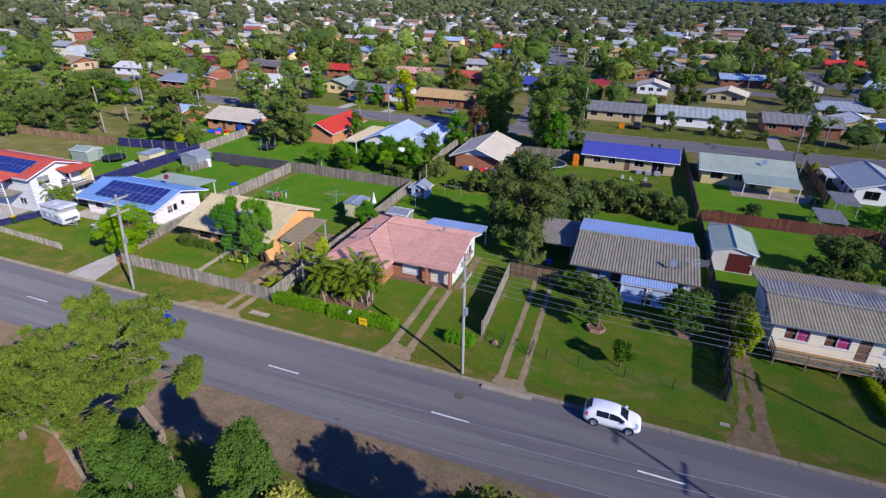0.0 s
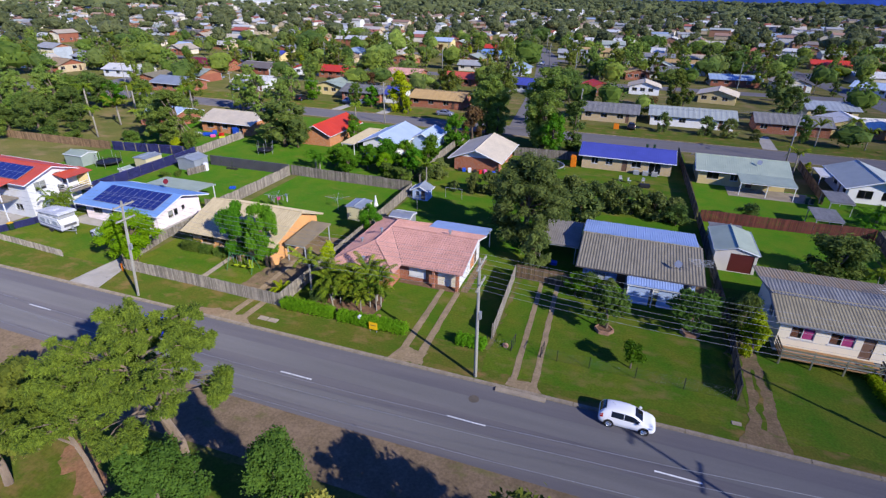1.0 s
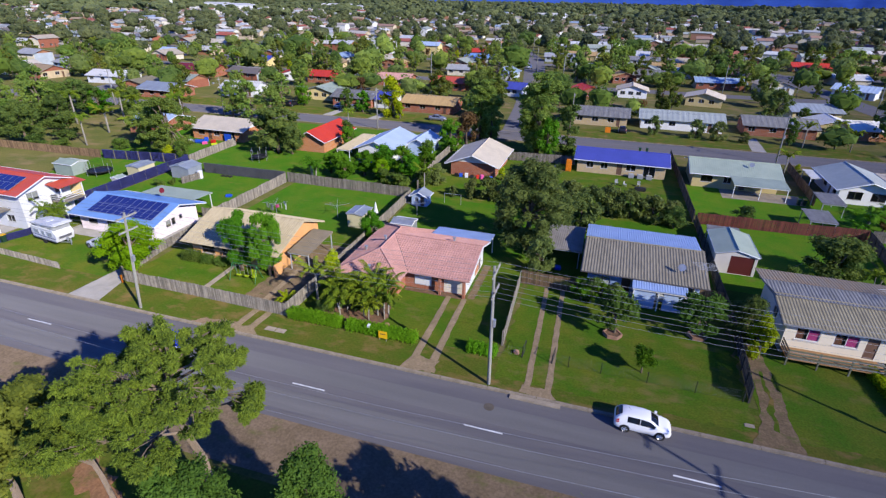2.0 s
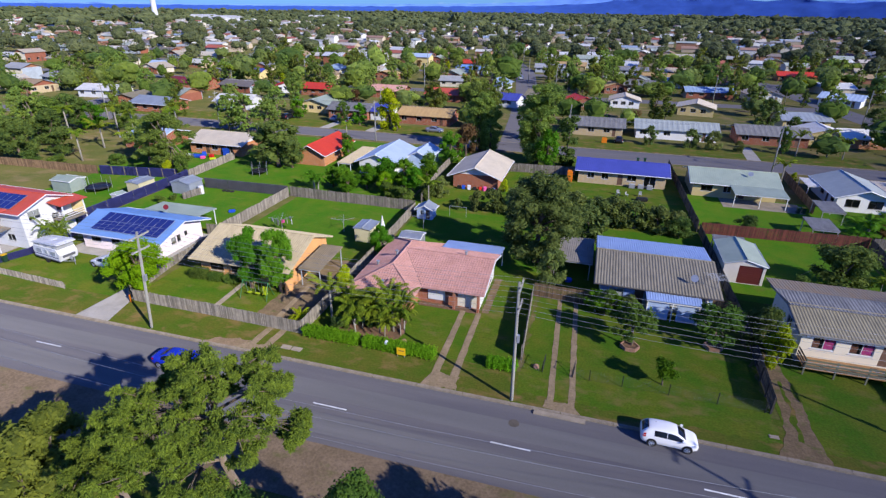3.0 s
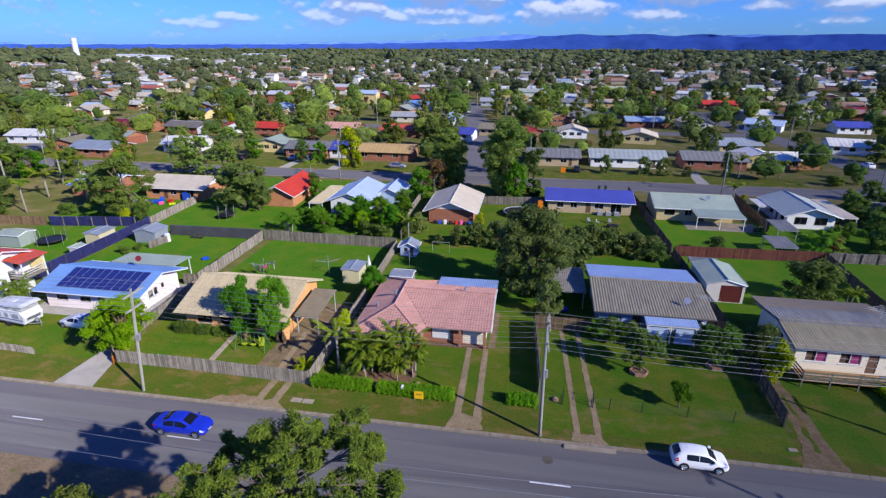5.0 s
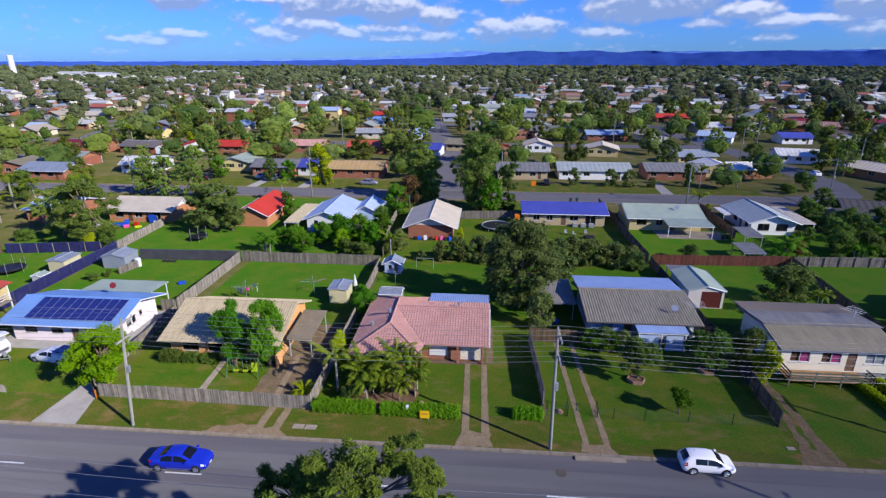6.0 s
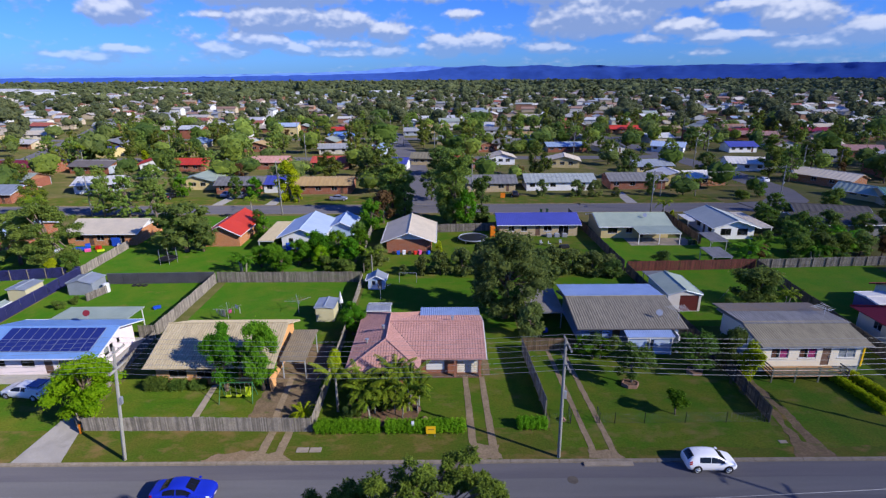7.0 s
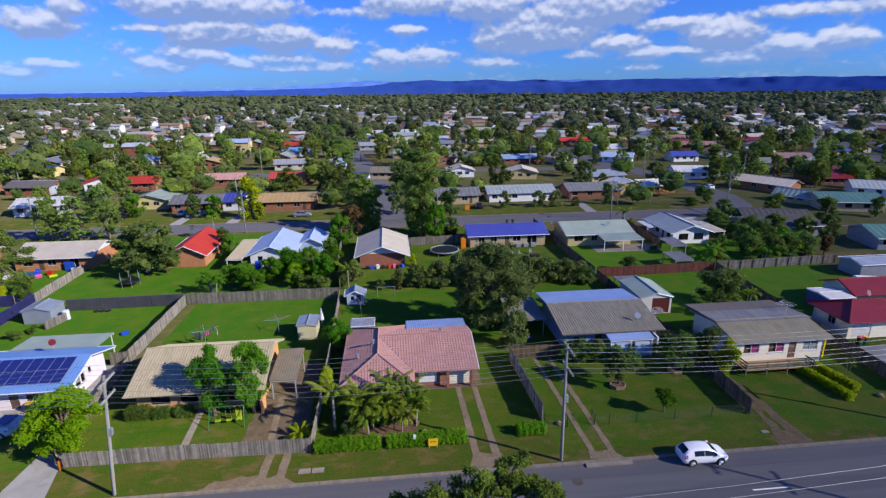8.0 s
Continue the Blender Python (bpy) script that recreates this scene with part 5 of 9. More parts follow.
gable_house("ice_blue_wing", "side wing with an ice-blue metal roof", -31.0, -26.9, 62.4, 69.6, 2.5, 3.5, "y", "pale_blue_wall", "roof_ltblue", over=0.6)
gable_house("red_roof_house", "orange brick house with a bright red roof", -53.4, -47.0, 57.8, 70.4, 2.5, 4.1, "y", "brick_orange", "roof_red", over=0.6)
gable_house("long_brick_house", "orange brick house with a pale beige roof", -79.4, -66.8, 58.8, 68.5, 2.55, 3.9, "x", "brick_orange", "roof_beige", over=0.7, gablem="white",
            openings={"S": [W(-78, 1.6, 1, 2, "dark"), D(-75.5), W(-74, 1.4), D(-71.8), W(-70.3, 1.5, 0.4, 2.1)]})
gable_house("low_brick_house", "brick house with a bluish patched roof", -96, -87, 58, 67, 2.5, 3.7, "x", "brick", "roof_ltblue", over=0.6)
gable_house("charcoal_house", "house with a dark charcoal roof", 60.5, 76, 62, 71, 2.5, 3.6, "x", "grey_wall", "roof_char", over=0.7, rz=0)
for x, y, w, d2 in ((34.2, 44.6, 3.4, 4.6), (38.0, 53.0, 3.2, 5.0)):
    s = thing("open_shed", (x, y, 0), "low open shed with a grey sheet roof", "shed")
    lean_roof(s, 0, w, 0, d2, 2.0, 2.15, "roof_grey", [(0.2, 0.2), (w - 0.2, 0.2), (0.2, d2 - 0.2), (w - 0.2, d2 - 0.2)], postm="galv")


# ---------------------------------------------------------------- trees
def leaf_cloud(rng, clumps, n, size, spread=0.6, core=0.5, long=1.7, flat=0.8, droop=0.0):
    """Vertices and faces of n leaves gathered round clumps (centre, radius), with a dark rough core in each."""
    C = np.array([c for c, r in clumps], float)
    R = np.array([r for c, r in clumps], float)
    pick = rng.choice(len(R), n, p=R ** 2 / (R ** 2).sum())
    d = rng.normal(size=(n, 3))
    d /= np.linalg.norm(d, axis=1)[:, None]
    rad = R[pick] * (1 - spread * rng.random(n) ** 1.3) * (0.86 + 0.3 * np.sin(d[:, 0] * 5 + pick) * np.sin(d[:, 1] * 4 + 2 * pick))
    p = C[pick] + d * rad[:, None] * np.array([1, 1, flat]) + rng.normal(size=(n, 3)) * (0.13 * R[pick])[:, None]
    nrm = d * 0.8 + rng.normal(size=(n, 3)) * 0.5 + np.array([0.42, -0.24, 0.42])   # leaves turn to the light
    nrm /= np.linalg.norm(nrm, axis=1)[:, None]
    a = np.cross(nrm, rng.normal(size=(n, 3)))
    a /= np.linalg.norm(a, axis=1)[:, None]
    a[:, 2] -= droop
    a /= np.linalg.norm(a, axis=1)[:, None]
    b = np.cross(nrm, a)
    s = size * (0.6 + 0.8 * rng.random(n))[:, None]
    L, Wd = a * s * long / 2, b * s / 2
    tip = nrm * s * 0.12
    v = np.stack([p - L, p - Wd + tip, p + L, p + Wd + tip], 1).reshape(-1, 3)
    f = np.arange(4 * n).reshape(-1, 4)
    verts, faces = v.tolist(), f.tolist()
    if core:
        bm = bmesh.new()
        for c, r in clumps:
            k = len(bm.verts)
            bmesh.ops.create_icosphere(bm, subdivisions=1, radius=r * core, matrix=Matrix.Translation(c) @ Matrix.Diagonal((1, 1, flat, 1)))
        o = len(verts)
        bm.verts.ensure_lookup_table()
        for q in bm.verts:
            verts.append(tuple(q.co + Vector(noise.random_vector()) * 0.1))
        for q in bm.faces:
            faces.append([o + w.index for w in q.verts])
        bm.free()
    return verts, faces


def mesh_of(name, verts, faces, material):
    me = bpy.data.meshes.new(name)
    me.from_pydata(verts, [], faces)
    me.materials.append(M[material])
    return me


def crown_clumps(rng, h0, h1, rx, ry, k, r0, r1, top=0.0, bias=1.0):
    """Clump centres spread over a crown between heights h0 and h1."""
    out = []
    for i in range(k):
        z = h0 + (h1 - h0) * rng.random() ** bias
        w = math.sin(math.pi * min(max((z - h0) / (h1 - h0) * (1 - top) * 0.86 + 0.1, 0), 1)) ** 0.6
        a, q = rng.random() * 2 * math.pi, math.sqrt(rng.random()) * 0.85
        r = r0 + (r1 - r0) * rng.random()
        out.append(((math.cos(a) * q * rx * w, math.sin(a) * q * ry * w, z), r))
    return out


def grow(name, seed, h, rx, ry, base, k, r0, r1, n, size, leaf, bark="bark", lean=(0, 0), tr=0.16, bias=0.8, droop=0.0, core=0.64, trunk_h=None, limbs=6, flat=0.8, top=0.0):
    """Meshes (trunk with limbs, crown) of one tree standing at the origin."""
    rng = np.random.default_rng(seed)
    cl = crown_clumps(rng, base, h - r0 * 0.7, rx, ry, k, r0, r1, top, bias)
    cl = [((c[0] + lean[0] * c[2] / h, c[1] + lean[1] * c[2] / h, c[2]), r) for c, r in cl]
    v, f = leaf_cloud(rng, cl, n, size, core=core, droop=droop, flat=flat)
    bm = bmesh.new()
    th = trunk_h or base + (h - base) * 0.45
    pts = [(0, 0, -0.15), (lean[0] * 0.2 + 0.1, lean[1] * 0.2, th * 0.35), (lean[0] * 0.45 - 0.08, lean[1] * 0.45, th * 0.7), (lean[0] * th / h, lean[1] * th / h, th)]
    tube(bm, pts, [tr * 1.35, tr, tr * 0.85, tr * 0.6], 8)
    order = sorted(cl, key=lambda q: -q[1])[:limbs]
    for i, (c, r) in enumerate(order):
        s = Vector(pts[2]).lerp(Vector(pts[3]), (i % 3) / 2)
        e = Vector(c)
        m = s.lerp(e, 0.5) + Vector((0, 0, 0.12 * (e - s).length))
        tube(bm, [s, m, e], [tr * 0.5, tr * 0.35, tr * 0.12], 6)
    return finish(name + "_trunk", bm, bark, True), mesh_of(name + "_crown", v, f, leaf)


def plant(name, meshes, at, label, category="tree", group="", scale=1.0, rz=0.0):
    t = thing(name, pose(at[0], at[1], at[2] if len(at) > 2 else 0, 0, 0, rz), label, category, group)
    t.scale = (scale, scale, scale) if isinstance(scale, (int, float)) else scale
    a = new("trunk", meshes[0])
    a.parent = t
    b = new("crown", meshes[1])
    b.parent = t
    return t


def frond(bm, base, az, length, rise, fall, w=0.55, seg=8):
    """One arching palm frond: a thin rib with narrow hanging leaflets."""
    d = Vector((math.cos(az), math.sin(az), 0))
    s = Vector((-d.y, d.x, 0))
    pts = []
    for i in range(seg + 1):
        t = i / seg
        pts.append(Vector(base) + d * (length * (t - 0.12 * t * t)) + Vector((0, 0, rise * t - fall * t * t)))
    for i in range(seg):
        t = (i + 0.5) / seg
        ww = w * (0.35 + 1.2 * t * (1.15 - t))
        a, b = pts[i], pts[i + 1]
        for sg in (1, -1):
            for q in (0.0, 0.34, 0.67):
                c, e = a.lerp(b, q), a.lerp(b, q + 0.27)
                o = s * sg * ww + d * 0.6 * ww + Vector((0, 0, -0.62 * ww))
                bm.faces.new([bm.verts.new(p) for p in (c, e, e + o * 0.55, c.lerp(e, 0.5) + o, c + o * 0.5)])


def palm_meshes(seed, h, n, length, tr=0.11, leaf="leaf_palm", stems=1, spread=0.0, w=0.55):
    rng = random.Random(seed)
    bt, bc = bmesh.new(), bmesh.new()
    for k in range(stems):
        a = 2 * math.pi * k / max(stems, 1) + rng.random()
        o = (math.cos(a) * spread * rng.random(), math.sin(a) * spread * rng.random())
        hh = h * (1 if stems == 1 else 0.6 + 0.5 * rng.random())
        tip = (o[0] * 1.6, o[1] * 1.6, hh)
        tube(bt, [(o[0], o[1], -0.1), (o[0] * 1.2, o[1] * 1.2, hh * 0.5), tip], [tr * 1.3, tr, tr * 0.8], 7)
        for i in range(n):
            frond(bc, tip, 2 * math.pi * i / n + rng.random() * 0.6, length * (0.75 + 0.4 * rng.random()), length * (0.9 * rng.random() + 0.6), length * (0.65 + 0.55 * rng.random()), w)
    me = bpy.data.meshes.new("palm_crown")
    bc.to_mesh(me)
    bc.free()
    me.materials.append(M[leaf])
    return finish("palm_trunk", bt, "palm_bark", True), me


# the gum tree and the bushy trees on the near side of the road
def hanging_leaves(rng, clumps, per, length, width):
    """Drooping narrow leaves on short sprays round each clump; a list of vertices and of faces."""
    C = np.repeat(np.array([c for c, r in clumps]), per, axis=0)
    R = np.repeat(np.array([r for c, r in clumps]), per)
    n = len(R)
    spray = np.repeat(rng.normal(size=(n // 7 + 1, 3)), 7, axis=0)[:n]
    spray /= np.linalg.norm(spray, axis=1)[:, None]
    reach = np.repeat(rng.random(n // 7 + 1), 7)[:n] ** 0.45
    base = C + spray * (R * reach)[:, None] * np.array([1.0, 1.0, 0.72]) + rng.normal(size=(n, 3)) * (0.10 * R)[:, None]
    d = spray * 0.55 + rng.normal(size=(n, 3)) * 0.5 + np.array([0.0, 0.0, -0.55])
    d /= np.linalg.norm(d, axis=1)[:, None]
    face = spray * 0.5 + rng.normal(size=(n, 3)) * 0.55 + np.array([0.45, -0.35, 0.5])
    side = np.cross(d, face)
    side /= np.linalg.norm(side, axis=1)[:, None]
    L = length * (0.7 + 0.6 * rng.random((n, 1)))
    W2 = width * (0.7 + 0.6 * rng.random((n, 1))) / 2
    v = np.stack([base, base + d * L * 0.4 - side * W2, base + d * L, base + d * L * 0.4 + side * W2], 1).reshape(-1, 3)
    return v.tolist(), np.arange(4 * n).reshape(-1, 4).tolist()


def gum_tree(base, trunk, radii, heads, label, seed, low):
    """A gum: leaning trunk, a bent limb to each head of foliage, twigs to each tuft, leaves hanging in sprays."""
    rng = np.random.default_rng(seed)
    b = Vector(base)
    cl = []
    for x, y, z, r in heads:
        for i in range(13):
            d = rng.normal(size=3)
            d /= np.linalg.norm(d)
            q = r * (0.45 + 0.8 * rng.random())
            cl.append(((x - b.x + d[0] * q, y - b.y + d[1] * q, z - b.z + d[2] * q * 0.75), r * (0.22 + 0.2 * rng.random())))
    v, f = hanging_leaves(rng, cl, 340, 0.17, 0.048)
    t = thing("gum_tree", base, label, "tree")
    bm = bmesh.new()
    line = [Vector(p) - b for p in trunk]
    tube(bm, line, radii, 10)
    top, n = line[-1].z, len(line) - 1
    for i, (x, y, z, r) in enumerate(heads):
        e = Vector((x, y, z)) - b
        want = max(low, min(top * 0.97, e.z - 0.5 - 0.45 * math.hypot(e.x - line[-1].x, e.y - line[-1].y)))
        j = max(k for k in range(n) if line[k].z <= want)
        s = line[j].lerp(line[j + 1], (want - line[j].z) / (line[j + 1].z - line[j].z))
        sway = Vector((0.3 * math.sin(i * 2.1), 0.3 * math.cos(i * 1.7), 0.25))
        mid = s.lerp(e, 0.65) + sway
        tube(bm, [s, s.lerp(e, 0.3) + sway * 0.7, mid, e], [0.085, 0.06, 0.04, 0.015], 7)
        for c, q in cl[13 * i:13 * i + 13]:
            tube(bm, [mid, mid.lerp(Vector(c), 0.55) + Vector((0, 0, 0.1)), c], [0.024, 0.016, 0.006], 5)
    part("trunk", bm, "gum_bark", t, "pale smooth trunk and limbs", True)
    c = new("crown", mesh_of("gum_crown", v, f, "leaf_gum_near"))
    c.parent = t


gum_tree((-12.2, -16.9, -0.1), [(-12.2, -16.9, -0.2), (-12.7, -16.6, 5.0), (-12.6, -17.3, 7.5), (-11.5, -18.5, 10.5), (-10.8, -19.0, 13.6)], [0.30, 0.22, 0.18, 0.12, 0.05],
         [(-10.6, -19.2, 15.3, 0.9), (-10.4, -19.0, 14.2, 0.9), (-8.7, -17.9, 15.1, 0.7), (-9.5, -18.3, 14.9, 0.7), (-7.9, -18.1, 14.4, 0.65), (-7.8, -19.2, 14.8, 0.7), (-8.3, -19.6, 13.7, 0.85), (-11.8, -18.9, 14.7, 0.85),
          (-14.6, -17.1, 12.2, 0.9), (-13.6, -17.4, 12.8, 0.9), (-12.8, -17.9, 13.2, 0.9), (-15.2, -19.4, 12.7, 0.95), (-14.1, -19.7, 12.9, 0.9), (-15.0, -20.5, 11.7, 1.05), (-7.3, -18.3, 12.5, 0.7), (-7.6, -18.0, 11.5, 0.65)]
         + [(-12.6, -19.8, 13.3, 1.0), (-11.3, -20.3, 13.2, 1.0), (-9.9, -20.4, 12.8, 1.0), (-8.9, -19.9, 12.2, 0.9), (-12.2, -18.4, 12.0, 0.9), (-13.4, -20.9, 11.9, 1.05), (-11.8, -21.2, 11.4, 1.0), (-10.2, -21.3, 10.8, 0.9), (-14.4, -21.7, 10.4, 1.0)],
         "tall gum tree with drooping olive-green leaves", 11, 6.5)
gum_tree((-18.6, -18.1, -0.1), [(-18.6, -18.1, -0.2), (-18.4, -18.5, 3.5), (-17.8, -19.2, 6.5), (-17.0, -19.8, 9.0)], [0.17, 0.13, 0.10, 0.05],
         [(-16.4, -20.2, 10.6, 1.0), (-17.4, -19.2, 9.8, 1.0), (-16.6, -21.4, 9.4, 1.0), (-18.1, -20.4, 8.2, 1.0), (-19.2, -18.8, 8.2, 1.0), (-20.4, -18.2, 7.4, 0.95), (-18.4, -19.4, 9.2, 0.95), (-17.2, -20.8, 8.0, 0.9), (-15.6, -20.8, 9.6, 0.9), (-20.0, -19.6, 6.8, 0.9)],
         "smaller gum tree with drooping olive-green leaves", 12, 4.0)
bush = grow("bush", 21, 10.2, 1.85, 1.7, 1.6, 60, 0.42, 0.72, 30000, 0.088, "leaf_bush", tr=0.2, bias=0.7)
plant("roadside_tree", bush, (-4.6, -18.6, -0.1), "dense dark green roadside tree")
bush2 = grow("bush", 22, 9.6, 2.5, 2.3, 1.2, 70, 0.45, 0.8, 34000, 0.09, "leaf_bush", tr=0.18)
plant("roadside_tree", bush2, (-10.4, -20.3, -0.1), "dense green tree below the gum tree")
bush3 = grow("bush", 23, 7.6, 1.7, 1.3, 1.6, 26, 0.4, 0.7, 9000, 0.12, "leaf_wattle", tr=0.15)
plant("roadside_tree", bush3, (-2.0, -18.9, -0.1), "yellow-green flowering wattle tree")
shade1 = grow("shade", 24, 9.2, 3.2, 3.0, 2.5, 60, 0.6, 1.0, 6000, 0.19, "leaf_gum", "gum_bark", tr=0.25)
plant("roadside_tree", shade1, (7.0, -17.6, -0.1), "spreading roadside gum tree")
plant("roadside_tree", shade1, (13.5, -18.8, -0.1), "spreading roadside gum tree", rz=100)
plant("roadside_tree", shade1, (-29.5, -22.0, -0.1), "spreading roadside gum tree", rz=200)
plant("roadside_tree", shade1, (-24.9, -19.6, -0.1), "spreading roadside gum tree", rz=60, scale=0.85)
plant("roadside_tree", shade1, (-26.0, -17.0, -0.1), "spreading roadside gum tree", rz=20, scale=0.8)

# shared trees: fine-leaved ones for the near gardens, coarser ones for the back streets
T, TM, TF = {}, {}, {}
for kd, sd, h_, rx_, b_, k_, r0_, r1_, n_, sz_, lf_, kw in [
        ("round", 31, 5.0, 2.0, 1.2, 26, 0.5, 0.9, 4200, 0.175, "leaf_mid", {}), ("roundd", 32, 5.0, 2.1, 0.7, 28, 0.5, 0.9, 5500, 0.17, "leaf_dark", {}),
        ("bright", 33, 5.0, 2.0, 1.2, 28, 0.45, 0.85, 6000, 0.16, "leaf_bright", {}), ("lime", 47, 5.0, 2.0, 0.9, 38, 0.4, 0.75, 19000, 0.095, "leaf_lime", dict(limbs=10, core=0.68)), ("fresh", 48, 5.0, 2.0, 1.0, 34, 0.4, 0.75, 13000, 0.105, "leaf_bright", dict(limbs=10, core=0.62)), ("gum", 34, 9.5, 3.6, 2.6, 46, 0.6, 1.1, 10000, 0.2, "leaf_gum", dict(bark="gum_bark", tr=0.2, limbs=12)),
        ("tall", 35, 12.0, 2.6, 1.4, 60, 0.6, 1.2, 12000, 0.22, "leaf_gum", dict(tr=0.22, bias=0.9, top=0.25)), ("tallpale", 49, 12.0, 2.6, 0.8, 80, 0.5, 1.05, 14000, 0.18, "leaf_pale", dict(tr=0.22, bias=0.9, top=0.25)), ("gumlight", 46, 9.5, 3.6, 1.4, 110, 0.35, 0.7, 26000, 0.125, "leaf_pale", dict(bark="gum_bark", tr=0.2, limbs=14, core=0.4)), ("dark", 36, 9.0, 4.2, 0.8, 60, 0.7, 1.3, 7500, 0.24, "leaf_dark", dict(tr=0.25, bias=0.75)),
        ("olive", 43, 11.5, 5.2, 1.2, 90, 0.7, 1.4, 19000, 0.2, "leaf_olive", dict(tr=0.3, bias=0.8, limbs=10)), ("yellow", 37, 5.0, 1.5, 0.5, 24, 0.4, 0.8, 7000, 0.15, "leaf_yellow", {}),
        ("shrub", 38, 2.0, 1.2, 0.2, 16, 0.35, 0.55, 3600, 0.11, "leaf_mid", dict(tr=0.06)), ("shrubd", 39, 2.4, 1.3, 0.2, 16, 0.4, 0.6, 3600, 0.12, "leaf_dark", dict(tr=0.06)),
        ("bush", 44, 4.0, 2.1, 0.2, 30, 0.5, 0.8, 2600, 0.22, "leaf_olive", dict(tr=0.08)), ("open", 56, 4.4, 2.0, 1.0, 34, 0.3, 0.55, 5600, 0.13, "leaf_bush", dict(tr=0.09, core=0, limbs=14)), ("bronze", 40, 5.0, 1.7, 0.8, 20, 0.5, 0.9, 5000, 0.18, "leaf_bronze", {}),
        ("cone", 41, 10.0, 1.7, 0.6, 50, 0.4, 0.8, 7000, 0.2, "leaf_dark", dict(tr=0.16, bias=1.6, top=0.45)), ("little", 42, 2.4, 0.62, 1.0, 10, 0.25, 0.4, 2200, 0.09, "leaf_bright", dict(tr=0.04))]:
    T[kd] = grow(kd, sd, h_, rx_, rx_ * 0.96, b_, k_, r0_, r1_, n_, sz_, lf_, **kw)
    if kd not in ("little", "shrub", "shrubd", "open"):
        TM[kd] = grow(kd + "_mid", sd, h_, rx_, rx_ * 0.96, b_ * 0.5, k_, r0_, r1_, min(n_, 2300 if h_ < 8 else 3500), 0.165 if h_ < 8 else 0.22, lf_, **{**kw, "core": 0.6})
        TF[kd] = grow(kd + "_far", sd, h_, rx_, rx_ * 0.96, b_ * 0.5, k_ * 2 // 3, r0_ * 1.1, r1_ * 1.1, 1150, 0.24 if h_ < 8 else 0.32, lf_, **{**kw, "core": 0.6})
T["palm"] = palm_meshes(51, 3.7, 11, 2.3, w=0.42)
T["palmy"] = palm_meshes(52, 2.3, 9, 1.9, 0.06, stems=3, spread=0.9, w=0.36)
T["palmt"] = palm_meshes(53, 6.5, 16, 2.1, 0.13)
T["banana"] = palm_meshes(54, 1.7, 6, 1.9, 0.09, "leaf_bright", stems=4, spread=0.7, w=0.42)
T["cycad"] = palm_meshes(55, 0.4, 22, 1.4, 0.14, "leaf_yellow", w=0.24)
LBL = {"open": "small open-crowned garden tree", "round": "leafy green garden tree", "olive": "very large spreading olive-green tree", "bush": "broad grey-green garden bush", "roundd": "dark green bushy garden tree", "bright": "bright green leafy garden tree", "lime": "fresh lime-green leafy garden tree", "fresh": "dense bright green garden tree", "gum": "open grey-green gum tree", "tallpale": "tall pale green leafy street tree", "gumlight": "spreading pale grey-green gum tree", "tall": "tall green leafy street tree",
       "dark": "wide dense dark green tree", "yellow": "yellow-green leafy garden tree", "shrub": "rounded green garden shrub", "shrubd": "dark green leafy garden shrub", "bronze": "small tree with bronze leaves",
       "cone": "narrow dark green conifer tree", "little": "young sapling with a round crown", "palm": "slender palm with a grey trunk", "palmy": "clump of golden cane palms", "palmt": "tall slender palm with arching fronds",
       "banana": "clump of broad-leaved banana plants", "cycad": "low palm with yellow-green fronds"}
HGT = {"open": 4.4, "round": 5, "olive": 11.5, "bush": 4.0, "roundd": 5, "bright": 5, "lime": 5, "fresh": 5, "gum": 9.5, "gumlight": 9.5, "tallpale": 12, "tall": 12, "dark": 9, "yellow": 5, "shrub": 2, "shrubd": 2.4, "bronze": 5, "cone": 10, "little": 2.4, "palm": 5, "palmy": 3.5, "palmt": 7.5, "banana": 3.0, "cycad": 1.5}
NAME = {"shrub": "shrub", "bush": "bush", "shrubd": "shrub", "palm": "palm", "palmy": "palm", "palmt": "palm", "banana": "banana_plant", "cycad": "cycad", "little": "sapling"}


def put_tree(kind, x, y, h, wide=1.0, group="", far=False):
    s = h / HGT[kind]
    nm = NAME.get(kind, "tree")
    level = TF if y > 135 else TM if far else T
    return plant(nm, (level if kind in level else T)[kind], (x, y), LBL[kind], nm.replace("_", " "), group, (s * wide, s * wide, s), (x * 37 + y * 61) % 360)


